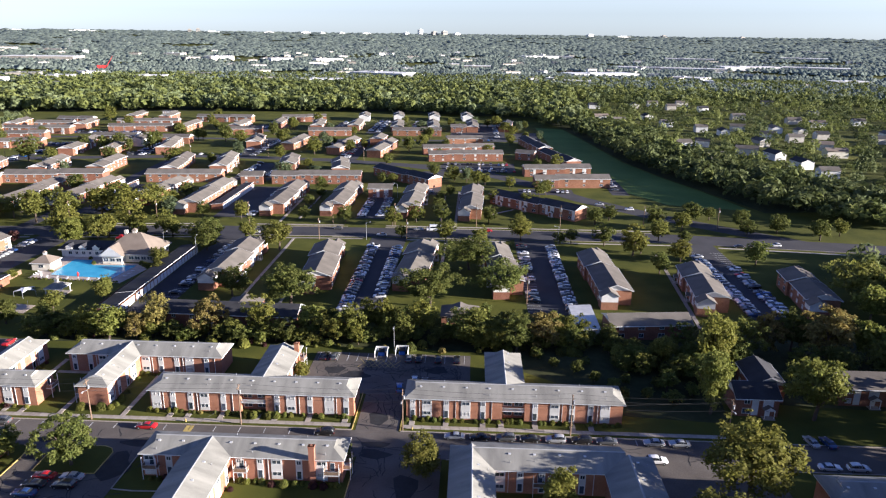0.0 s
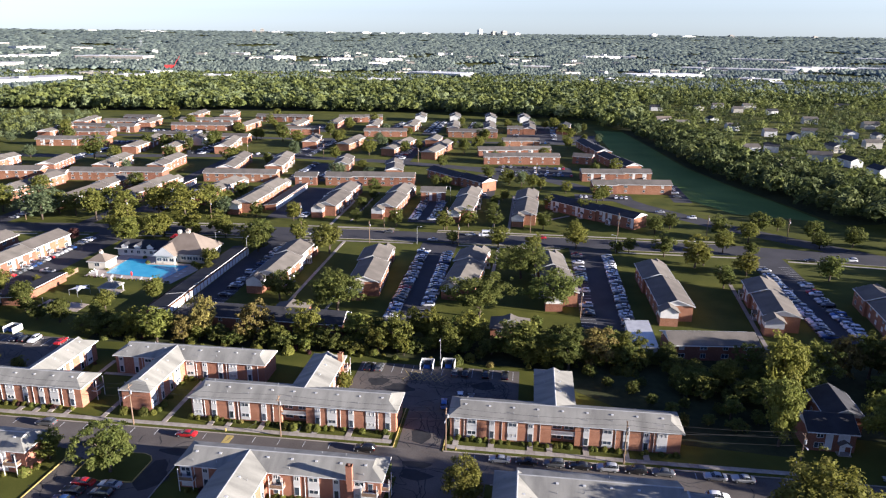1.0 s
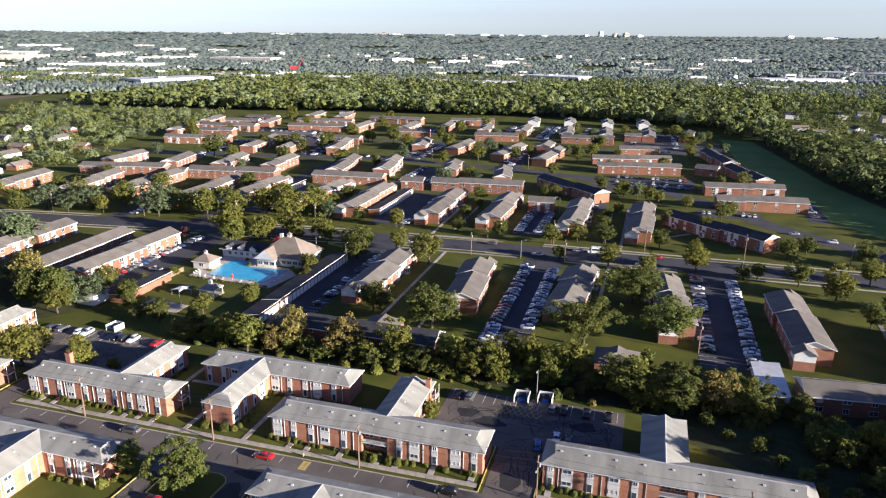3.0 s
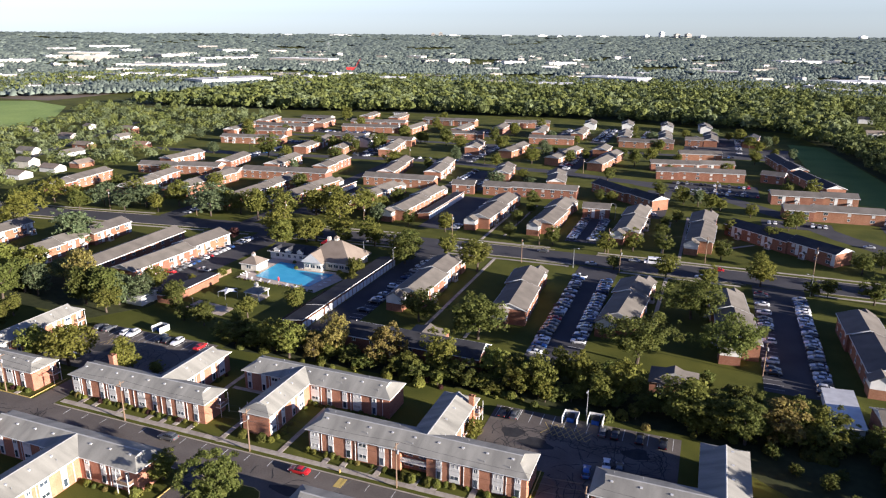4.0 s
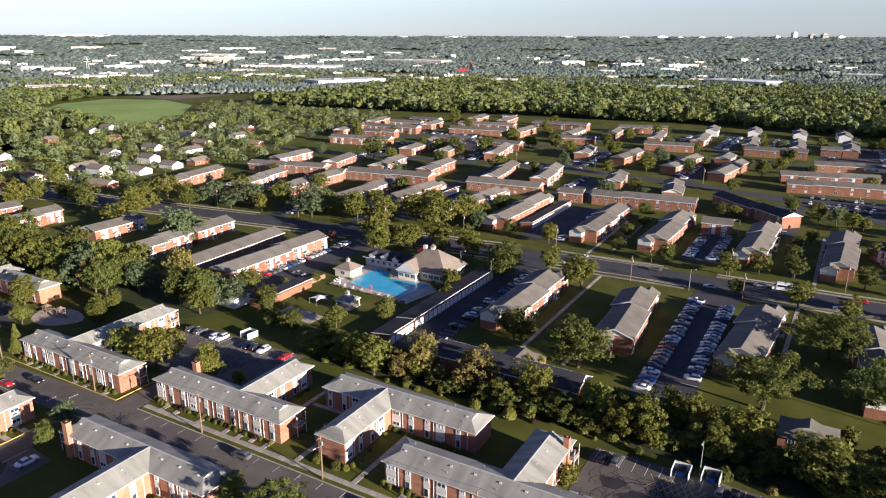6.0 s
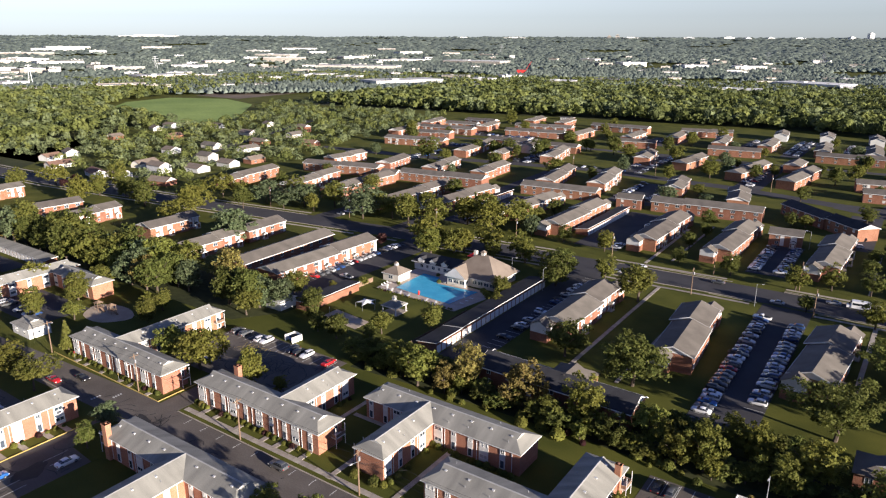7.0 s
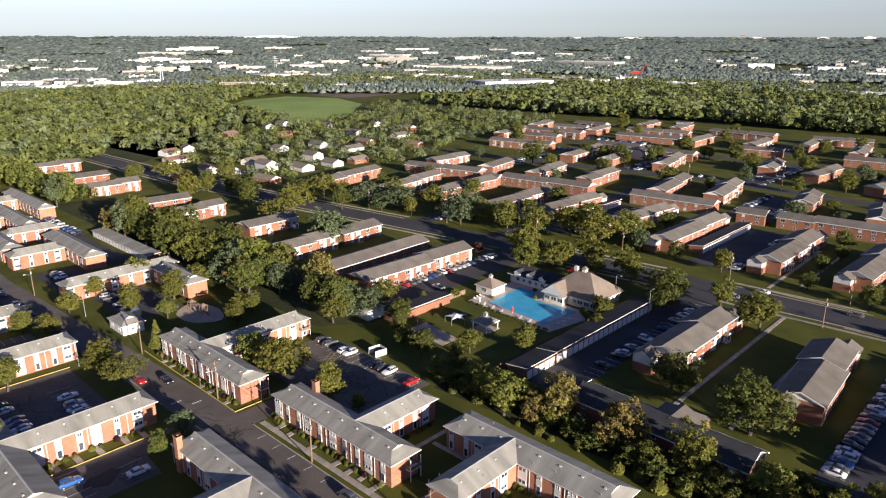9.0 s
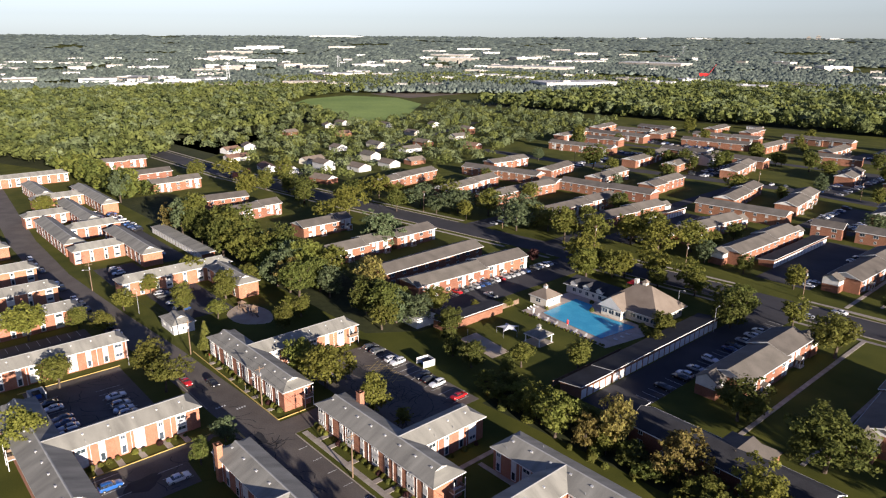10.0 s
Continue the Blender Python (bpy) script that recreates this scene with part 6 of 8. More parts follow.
# ---- trees and shrubs ----
def quads_at(centres, normals, size, rng, stretch=1.25, three=False, loose=0.55):
    """One small leaf spray, of three or four corners, at each centre, facing roughly along its normal."""
    n = len(centres)
    nr = normals + rng.normal(0, loose, (n, 3))
    nr /= np.linalg.norm(nr, axis=1, keepdims=True)
    u = np.cross(nr, rng.normal(0, 1, (n, 3)))
    u /= np.linalg.norm(u, axis=1, keepdims=True)
    v = np.cross(nr, u)
    s = size * rng.uniform(0.6, 1.35, (n, 1)) / 2
    ring = ((-1, -0.8, -0.2), (1, -0.6, 0.1), (0.0, 1.1, 0.0)) if three else ((-1, -0.7, -0.25), (0.9, -1, 0.1), (1, 0.8, -0.25), (-0.8, 1, 0.15))
    c = [centres + s * (stretch * u * a + v * b) + nr * s * d for a, b, d in ring]
    verts = np.stack(c, 1).reshape(-1, 3)
    return verts, np.arange(len(verts)).reshape(n, len(ring))


def crown_points(kind, rng, n):
    """Points and outward directions on the lobes of a crown, base at the ground, for a tree about 10 m tall."""
    if kind == "cone":
        t = rng.uniform(0, 1, n) ** 0.7
        z = 1.2 + (1 - t) * 9.3
        a = rng.uniform(0, 2 * np.pi, n)
        r = (0.25 + 2.7 * t) * (0.72 + 0.28 * np.sin(z * 5.2) ** 2) * rng.uniform(0.55, 1.05, n)
        p = np.stack([r * np.cos(a), r * np.sin(a), z], 1)
        return p, np.stack([np.cos(a), np.sin(a), np.full(n, 0.45)], 1)
    rx, rz, cz, k = {"round": (4.1, 4.2, 5.6, 170), "tall": (3.4, 4.9, 5.6, 150), "wide": (5.3, 3.6, 5.9, 190), "small": (4.0, 4.1, 5.2, 150), "loose": (4.3, 4.6, 5.5, 84)}[kind]
    i = np.arange(k) + 0.5
    up = 1 - 2 * i / k
    turn = i * 2.399963 + rng.normal(0, 0.25, k)
    d = np.stack([np.sqrt(1 - up ** 2) * np.cos(turn), np.sqrt(1 - up ** 2) * np.sin(turn), up], 1) + rng.normal(0, 0.12, (k, 3))
    d /= np.linalg.norm(d, axis=1, keepdims=True)
    waves, phase = rng.normal(0, 1.7, (6, 3)), rng.uniform(0, 6.28, 6)
    edge = 0.82 + 0.10 * np.sin(d @ waves.T + phase).sum(1)
    reach = edge * np.where(rng.random(k) < 0.78, rng.uniform(0.68, 1.12, k), rng.uniform(0.25, 0.7, k))
    c = d * reach[:, None] * np.array([rx, rx, rz])
    c[:, 2] = np.maximum(c[:, 2], -0.66 * rz + rng.uniform(-0.5, 0.5, k)) + cz
    wide = rng.uniform(0.42, 0.95, k)
    at = rng.choice(k, n, p=wide ** 2 / (wide ** 2).sum())
    o = rng.normal(0, 1, (n, 3))
    o /= np.linalg.norm(o, axis=1, keepdims=True)
    p = c[at] + o * (wide[at] * rng.uniform(0.35, 1.15, n))[:, None] * np.array([1.15, 1.15, 0.7])
    p[:, 2] -= 0.12 * ((p[:, :2] - c[at][:, :2]) ** 2).sum(1)
    return p, 0.42 * d[at] + 0.38 * o + np.array([0, 0, 0.30])


def tree_meshes(kind, leaf, seed, n, size):
    rng = np.random.default_rng(seed)
    p, d = crown_points(kind, rng, n)
    v, q = quads_at(p, d, size, rng, three=True)
    crown = bulk_mesh("crown", v, q, (leaf,))
    rnd = random.Random(seed)
    s = Shape()
    top = 5.2 if kind != "cone" else 9.5
    bend = Vector((rnd.uniform(-0.3, 0.3), rnd.uniform(-0.3, 0.3), top * 0.55))
    s.tube((0, 0, -0.1), tuple(bend), 0.30, 0.20, 7)
    s.tube(tuple(bend), (bend.x * 1.3, bend.y * 1.3, top + 1.2), 0.20, 0.06, 6)
    if kind != "cone":
        for i in range(7):
            a = 2 * math.pi * i / 7 + rnd.uniform(-0.3, 0.3)
            z0 = rnd.uniform(2.0, 4.6)
            m = Vector((math.cos(a) * 1.5, math.sin(a) * 1.5, z0 + 1.5))
            s.tube((bend.x * z0 / bend.z, bend.y * z0 / bend.z, z0), tuple(m), 0.13, 0.08, 5)
            s.tube(tuple(m), (m.x * 2.0, m.y * 2.0, m.z + rnd.uniform(0.8, 2.2)), 0.08, 0.025, 4)
    return s.mesh("trunk", "bark"), crown


KIND_WORDS = {"round": "round-crowned broadleaf tree", "tall": "tall broadleaf tree", "wide": "spreading broadleaf tree", "small": "small rounded street tree", "loose": "loose open-crowned tree", "cone": "cone-shaped evergreen"}
LEAF_WORDS = {"leaf_mid": "mid green", "leaf_dark": "dark green", "leaf_gold": "yellow-green", "leaf_rust": "rusty turning", "leaf_pale": "pale grey-green", "leaf_wine": "dark purple"}
TREE, TRND, FARTREES = {}, random.Random(21), []


def far_off(x, y):
    return y > 288 or x < -262 or x > 132


def tree(x, y, h, kind="round", leaf="leaf_mid", where="on mown grass", wide=1.0):
    """A tree of height h: a trunk with limbs and a crown of leaf sprays."""
    if far_off(x, y):
        FARTREES.append((x, y, h * (0.88 if y > 288 and x > -150 else 1.1 if y > 288 else 1.0), kind, leaf, wide))
        return None
    low = h < 6.6 or x > 110
    fine = math.hypot(x, y - 40) < 150 or (h > 13.5 and y < 280 and kind == "wide")
    key = (kind, leaf, TRND.randint(0, 1), "low" if low else fine)
    k = h / 10.2
    at = pose(x, y, 0, 0, 0, TRND.uniform(0, 360)) @ Matrix.Diagonal((k * wide, k * wide, k, 1))
    if key not in TREE:
        n, size = ((1300, 0.70) if low else (6500, 0.34) if fine else (3400, 0.43))
        t, c = tree_meshes(kind, leaf, hash_of(kind, leaf, key[2]), n, size)
        b = solid("tree", t, "", f"{KIND_WORDS[kind]} with {LEAF_WORDS[leaf]} leaves {where}", "tree", "", "trees")
        part("crown", c, "", b, LEAF_WORDS[leaf] + " leaves")
        b.matrix_basis = at
        TREE[key] = b
        return b
    o = copy_thing(TREE[key], Matrix.Identity(4))
    o.matrix_basis = at
    o["label"] = f"{KIND_WORDS[kind]} with {LEAF_WORDS[leaf]} leaves {where}"
    return o


def hash_of(*some):
    return sum((i + 1) * ord(c) for i, c in enumerate("".join(str(s) for s in some))) % 9973


def scatter(spots, h, kinds, leaves, where):
    for x, y in spots:
        tree(x + TRND.uniform(-1, 1), y + TRND.uniform(-1, 1), h * TRND.uniform(0.66, 1.18), TRND.choice(kinds), TRND.choice(leaves), where, TRND.uniform(1.0, 1.28))


# single trees near the street
tree(-83, 123.5, 12.5, "loose", "leaf_dark", "on a grass island"); tree(-8, 124, 10, "round", "leaf_gold", "beside the lane"); tree(18, 112, 11, "tall", "leaf_gold", "in the courtyard"); tree(57, 120.5, 17, "wide", "leaf_gold", "beside the street", 1.15)
tree(-142, 160, 10.5, "tall", "leaf_gold", "beside the lot"); tree(-160, 158, 14, "round", "leaf_gold", "beside a block", 1.15); tree(-172, 158, 12, "round", "leaf_mid", "beside a block"); tree(-133, 162, 5, "small", "leaf_gold", "beside the lot")
tree(-202, 144, 9, "cone", "leaf_mid", "by the street"); tree(-185, 126, 10, "wide", "leaf_mid", "on the verge", 1.1); tree(-198, 127, 10, "round", "leaf_gold", "on the verge"); tree(-153.4, 127.4, 7, "loose", "leaf_pale", "on the verge"); tree(-148.4, 119.6, 7, "loose", "leaf_dark", "by the lot"); tree(-177, 93, 12, "round", "leaf_gold", "by the lot"); tree(-205, 106, 10.5, "round", "leaf_mid", "by the lot"); tree(-243, 107, 12.5, "wide", "leaf_gold", "beside the street", 1.15); tree(-404, 148, 12, "round", "leaf_gold", "beside a block", 1.15); tree(-412, 187, 17, "loose", "leaf_pale", "behind a block, giving shade")
scatter([(-260, 149), (-264, 166), (-243, 121), (-235, 126), (-248, 136)], 9, ("round", "small"), ("leaf_gold", "leaf_mid"), "beside the street"); scatter([(-236, 151), (-222, 157), (-242, 177), (-237, 166), (-202, 170), (-207, 178)], 10, ("round", "tall"), ("leaf_mid", "leaf_gold"), "beside the playground")
tree(-210, 176, 7, "small", "leaf_gold", "beside the playground"); tree(-26, 127, 6, "round", "leaf_dark", "at the lane"); tree(-44, 164.8, 5.2, "round", "leaf_gold", "beside the wing"); tree(-20, 104, 9, "round", "leaf_dark", "by the lot")
# those from x = 84 on stand unseen, kept for the shade they cast
scatter([(52, 104), (58, 99), (46, 101), (104, 136), (112, 146), (120, 128), (128, 142), (140, 150), (150, 136), (118, 108), (134, 118), (100, 104), (160, 120), (84, 104), (172, 150), (180, 130), (140, 166)], 16, ("round", "tall", "wide"), ("leaf_mid", "leaf_dark"), "beside the street")
# unseen tall trees to the east, added to shade the near block's roof
for x, y in ((84, 92), (90, 96), (97, 90), (104, 97)):
    tree(x, y, 24, "round", "leaf_dark", "behind a block, giving shade", 1.2)
# the belt between the courts
def crowned(x, y, h, width, kind, leaf, where):
    """A tree of a given height and spread."""
    return tree(x, y, h, kind, leaf, where, width * 10.2 / (h * {"wide": 11.6, "tall": 7.8, "cone": 5.6}.get(kind, 9.2)))


for x, y, h, w, k, l in (
    (-105.9, 184.5, 12.5, 13, "loose", "leaf_mid"), (-114, 187, 10.5, 10, "loose", "leaf_gold"), (-93.5, 190, 13, 8.5, "tall", "leaf_rust"), (-98.3, 186, 9.5, 7, "loose", "leaf_rust"), (-78.5, 191, 13.5, 11.5, "loose", "leaf_rust"), (-61.7, 191, 12.5, 11, "loose", "leaf_gold"),
    (-47.5, 193, 11, 9.5, "loose", "leaf_mid"), (-34.3, 189, 12.5, 9, "loose", "leaf_mid"), (-40, 188, 10, 8.5, "loose", "leaf_gold"), (-25.2, 197, 12, 8, "loose", "leaf_gold"), (-31, 199, 10.5, 8, "loose", "leaf_mid")):
    crowned(x, y, h, w, k, l, "in the belt")
for x, y, h, w, k, l in (
    (-14.7, 196, 11.5, 13, "loose", "leaf_gold"), (-19, 190, 9.5, 9, "loose", "leaf_mid"), (2, 191, 13, 17, "round", "leaf_mid"), (8, 187, 10.5, 12, "round", "leaf_gold"), (14.4, 185, 12.5, 13, "loose", "leaf_dark"), (22, 189, 12, 13, "loose", "leaf_rust"),
    (-70, 188, 7, 8, "loose", "leaf_mid"), (-54, 188, 7.5, 8, "loose", "leaf_dark"), (-120, 189, 8, 9, "loose", "leaf_mid"), (-126, 192, 7, 8, "loose", "leaf_dark"), (-132.6, 189.6, 5.5, 7, "loose", "leaf_mid"), (30, 193, 9, 10, "loose", "leaf_mid")):
    crowned(x, y, h, w, k, l, "in the belt")
for i in range(56):
    x = -130 + i * 3.05 + TRND.uniform(-1.4, 1.4)
    crowned(x, 185.5 + TRND.uniform(0, 8.5) * (0.5 if -96 < x < -50 else 1), TRND.uniform(3.2, 6.2), TRND.uniform(5, 8), TRND.choice(("round", "loose")), TRND.choice(("leaf_mid", "leaf_dark", "leaf_dark", "leaf_gold")), "in the belt")
for i in range(44):
    x, y = -52 + i * 2.0 + TRND.uniform(-1.5, 1.5), TRND.uniform(194, 206)
    if not (-12 < x < 7 and y > 194) and not (-46 < x < -26 and y > 204) and not (17 < x and y > 203):
        crowned(x, y, TRND.uniform(3, 6.5), TRND.uniform(5, 8), TRND.choice(("round", "loose")), TRND.choice(("leaf_mid", "leaf_dark", "leaf_dark")), "in the belt")
# the wood round the eastern houses
for x, y, h, w, k, l in (
    (67.6, 176, 18, 12, "tall", "leaf_gold"), (59.8, 153.5, 18.5, 10.5, "tall", "leaf_mid"), (84, 152, 18, 16, "round", "leaf_mid"), (54, 178, 10, 9, "round", "leaf_mid"), (47, 183, 7, 8, "loose", "leaf_mid"), (88, 191, 13, 12, "loose", "leaf_rust"),
    (79, 188, 12, 12, "loose", "leaf_mid"), (103, 186, 17, 17, "loose", "leaf_rust"), (95, 191, 14, 13, "loose", "leaf_dark"), (115, 187, 13, 11, "loose", "leaf_mid"), (126, 186, 12, 11, "loose", "leaf_dark"), (110, 194, 13, 12, "loose", "leaf_rust")):
    crowned(x, y, h, w, k, l, "in the dense wood")
for x, y, h, w, k, l in ((130, 214, 14, 12, "round", "leaf_mid"), (70, 184, 12, 10, "loose", "leaf_mid"), (62, 168, 9, 9, "loose", "leaf_dark"), (74, 178, 10, 10, "loose", "leaf_dark"), (100, 174, 11, 11, "round", "leaf_dark"), (113, 176, 11, 11, "round", "leaf_mid"), (92, 177, 9, 9, "loose", "leaf_dark")):
    crowned(x, y, h, w, k, l, "in the dense wood")
# three unseen trees past the houses, added to cast shade over the thicket
for x, y in ((133, 173), (144, 164), (152, 172)):
    tree(x, y, TRND.uniform(19, 23), TRND.choice(("round", "wide")), TRND.choice(("leaf_dark", "leaf_mid")), "in the dense wood", 1.1)
for i in range(46):
    x, y = 58 + (i % 12) * 13 + TRND.uniform(-5, 5), 172 + (i // 12) * 11 + TRND.uniform(-4, 4)
    if x > 128:
        tree(x, y, TRND.uniform(12, 17), TRND.choice(("round", "tall", "wide")), TRND.choice(("leaf_dark", "leaf_dark", "leaf_mid", "leaf_rust")), "in the dense wood", TRND.uniform(0.95, 1.2))
for i in range(75):
    x, y = -345 + (i % 25) * 6.9 + TRND.uniform(-3, 3), 189 + (i // 25) * 7 + TRND.uniform(-2.5, 2.5)
    if any(abs(x - u) < 9 and y > 197 for u in (-215, -195, -248, -288, -335)) or (x > -215 and y < 192 and x < -180):
        continue
    tree(x, y, TRND.uniform(10, 17), TRND.choice(("round", "tall", "tall", "loose")), TRND.choice(("leaf_dark", "leaf_dark", "leaf_mid", "leaf_pale", "leaf_mid", "leaf_rust")), "in the wood", TRND.uniform(0.9, 1.15))
scatter([(-187, 197), (-181, 192), (-190, 205), (-178, 210), (-222, 210), (-232, 204)], 11, ("round", "tall"), ("leaf_pale", "leaf_mid"), "at the wood"); tree(-253, 244, 18, "loose", "leaf_pale", "between brick houses", 1.15)
# the dark thicket east of the long block
for i in range(26):
    tree(TRND.uniform(40, 66), TRND.uniform(171, 186), TRND.uniform(3.5, 7.5), TRND.choice(("round", "tall", "loose")), TRND.choice(("leaf_dark", "leaf_dark", "leaf_mid")), "in the dense wood", TRND.uniform(0.95, 1.25))
for x, y in ((20, 181), (24, 176), (30, 173), (34, 168), (38, 164), (42, 168), (46, 160), (52, 158), (50, 166), (58, 162), (33, 178), (44, 174)):
    tree(x, y, TRND.uniform(2.5, 5), TRND.choice(("small", "loose")), "leaf_dark", "in the shaded thicket", 1.3)
for x, y, h, k, l in ((2, 188, 11, "round", "leaf_mid"), (9, 193, 12, "tall", "leaf_dark"), (14, 200, 10, "round", "leaf_mid"), (16, 187, 12, "loose", "leaf_mid"), (23, 192, 12, "round", "leaf_dark"), (30, 188, 11, "loose", "leaf_dark"), (26, 201, 10, "round", "leaf_mid"), (6, 209, 8, "round", "leaf_dark"), (45, 178, 10, "loose", "leaf_dark"), (41, 190, 11, "round", "leaf_dark"), (57, 172, 10, "loose", "leaf_dark"), (52, 164, 9, "loose", "leaf_dark"), (40, 158, 6, "loose", "leaf_dark"), (64, 190, 12, "round", "leaf_mid")):
    tree(x, y, 0.72 * h, "loose" if k == "round" else k, "leaf_dark", "in the shaded thicket", 1.1)
tree(-98.6, 126.4, 7.5, "loose", "leaf_mid", "beside a block", 1.2)
# between the southern rows
for x, y, h, k, l in ((-82, 223, 9.6, "wide", "leaf_dark"), (-60, 217, 13, "wide", "leaf_dark"), (-80, 277, 13, "round", "leaf_mid"), (-13, 218, 13, "wide", "leaf_dark"), (0, 258, 12, "wide", "leaf_dark"), (12, 228, 12, "wide", "leaf_dark"), (74, 259, 8, "round", "leaf_dark"), (137, 232, 14, "wide", "leaf_mid"), (150, 225, 13, "wide", "leaf_dark"), (116, 273, 9, "round", "leaf_dark")):
    tree(x, y, h * 1.18, k, l, "between brick houses", 1.25 if k == "wide" else 1.1)
scatter([(-124, 216), (-135, 205), (-134, 198), (-143, 195), (-152, 196), (-160, 201), (-165, 207)], 8.3, ("tall", "round", "loose"), ("leaf_mid", "leaf_dark"), "near the sand court"); scatter([(-121, 256), (-119, 246)], 7, ("cone", "small"), ("leaf_mid", "leaf_gold"), "beside the clubhouse"); scatter([(-172, 224), (-168, 236)], 5, ("small",), ("leaf_rust", "leaf_gold"), "beside the garages")
scatter([(-164, 287), (-170, 281), (-161, 291), (-146, 290), (-133, 293), (-113, 284), (-110, 276), (-97, 290), (-176, 293), (-154, 299), (-138, 298), (-122, 292), (-180, 289)], 12, ("round", "small", "loose"), ("leaf_gold", "leaf_mid", "leaf_dark"), "along the parkway"); tree(-196, 279, 6, "round", "leaf_wine", "beside the lot")
scatter([(-113, 326), (-133, 329), (-81, 328), (-60, 323), (-37, 322), (-26, 329), (-15, 329), (-10, 297), (-31, 299), (5, 292), (23, 300), (40, 296), (9, 329), (23, 325), (44, 298), (59, 294), (72, 285), (86, 274), (68, 281)], 11, ("small", "round", "loose"), ("leaf_mid", "leaf_dark", "leaf_gold"), "along the parkway")
scatter([(-207, 313), (-222, 318), (-196, 318), (-190, 338), (-178, 339), (-161, 340), (-184, 330), (-168, 328), (-150, 330), (-232, 322), (-245, 325), (-262, 320), (-275, 312), (-288, 318), (-300, 306), (-318, 305), (-264, 305), (-282, 302), (-330, 300), (-232, 308)], 13.5, ("tall", "round", "wide"), ("leaf_mid", "leaf_pale", "leaf_gold"), "along the parkway")
scatter([(-310, 268), (-325, 272), (-345, 262), (-360, 268), (-300, 290), (-340, 290), (-375, 270), (-390, 262), (-400, 280), (-440, 262), (-380, 245), (-450, 245), (-300, 252)], 15, ("tall", "round", "wide"), ("leaf_mid", "leaf_gold", "leaf_dark"), "along the parkway"); scatter([(-428, 262), (-420, 268), (-436, 274)], 7, ("round",), ("leaf_wine",), "beside the road")
scatter([(-86, 391), (-12, 386), (8, 420), (24, 412), (39, 390), (12, 372), (-55, 419), (-24, 444), (44, 396), (-48, 418), (30, 360), (70, 340), (88, 330), (100, 322), (84, 305), (95, 300), (110, 340), (120, 345), (132, 330), (145, 322), (160, 312), (172, 320), (128, 318), (60, 330)], 12, ("round", "small"), ("leaf_dark", "leaf_mid"), "beside the side road")
scatter([(-272, 524), (-298, 520), (-247, 527), (-231, 580), (-187, 558), (-178, 618), (-118, 519), (-95, 533), (-48, 540), (-37, 605), (-107, 629), (30, 660), (-155, 560), (-205, 575), (-40, 560), (-20, 560), (36, 640), (24, 690), (-60, 570), (-310, 470), (-205, 470), (-140, 500), (-60, 480)], 14, ("round", "tall"), ("leaf_dark", "leaf_mid"), "in the brick court")


def open_spot(x, y):
    """Whether a tree may stand here: clear of houses and paving."""
    for ax, ay, bx, by in FOOT:
        a, c, p = Vector((ax, ay)), Vector((bx, by)), Vector((x, y))
        t = max(0.0, min(1.0, (p - a).dot(c - a) / (c - a).length_squared))
        if (a + (c - a) * t - p).length < 9.5:
            return False
    return not any(x0 - 1 < x < x1 + 1 and y0 - 1 < y < y1 + 1 for x0, x1, y0, y1 in LOTS)


placed = 0
while placed < 52:
    x, y = TRND.uniform(-420, 60), TRND.uniform(400, 735)
    if open_spot(x, y) and not any(abs(y - q) < 9 for q in (480, 500, 594)):
        tree(x, y, TRND.uniform(8, 14), TRND.choice(("round", "tall", "small")), TRND.choice(("leaf_dark", "leaf_mid", "leaf_mid", "leaf_pale")), "in the brick court", TRND.uniform(1.0, 1.25))
        placed += 1
for x, y in ((-226, 352), (-224, 378), (-157, 352), (-158, 372), (-84, 352), (-83, 374), (-16, 352), (-16, 372), (-270, 360), (-330, 345), (-280, 342), (-330, 385)):
    if open_spot(x, y):
        tree(x, y, TRND.uniform(7, 11), TRND.choice(("round", "small")), TRND.choice(("leaf_dark", "leaf_mid")), "in a courtyard", 1.15)


def far_trees():
    """The trees along the parkway and in the far courts, past counting, as one body of trunks and leaf sprays."""
    slots = list(LEAF_WORDS) + ["bark"]
    vs, qs, ks, base, rng = [], [], [], 0, np.random.default_rng(77)
    stock = {}
    for x, y, h, kind, leaf, wide in FARTREES:
        key = (kind, TRND.randint(0, 2))
        if key not in stock:
            r = np.random.default_rng(hash_of(*key))
            p, d = crown_points(kind, r, 2000)
            v, q = quads_at(p, d, 0.52, r, three=True)
            t = Shape().tube((0, 0, -0.1), (0.1, 0.1, 5.5), 0.30, 0.12, 6)
            for j in range(3):
                w = j * 2.1
                t.tube((0, 0, 2.6), (1.9 * math.cos(w), 1.9 * math.sin(w), 5.0), 0.14, 0.05, 4)
            f = [g for g in t.f]
            tri = [g for face in f for g in ([face] if len(face) == 3 else [(face[0], face[i], face[i + 1]) for i in range(1, len(face) - 1)])]
            stock[key] = (v, q, np.array(t.v), np.array(tri))
        v, q, tv, tq = stock[key]
        k, a = h / 10.2, TRND.uniform(0, 6.28)
        m = np.array([[math.cos(a), math.sin(a), 0], [-math.sin(a), math.cos(a), 0], [0, 0, 1]]) * np.array([k * wide, k * wide, k])
        for ve, fa, slot in ((v, q, slots.index(leaf)), (tv, tq, len(slots) - 1)):
            vs.append(ve @ m + np.array([x, y, 0]))
            qs.append(fa + base)
            ks.append(np.full(len(fa), slot))
            base += len(ve)
    return solid("parkway_trees", bulk_mesh("parkway_trees", np.concatenate(vs), np.concatenate(qs), slots, np.concatenate(ks)), "", "many mid and dark green trees along roads and brick courts", "trees", "stuff")


far_trees()


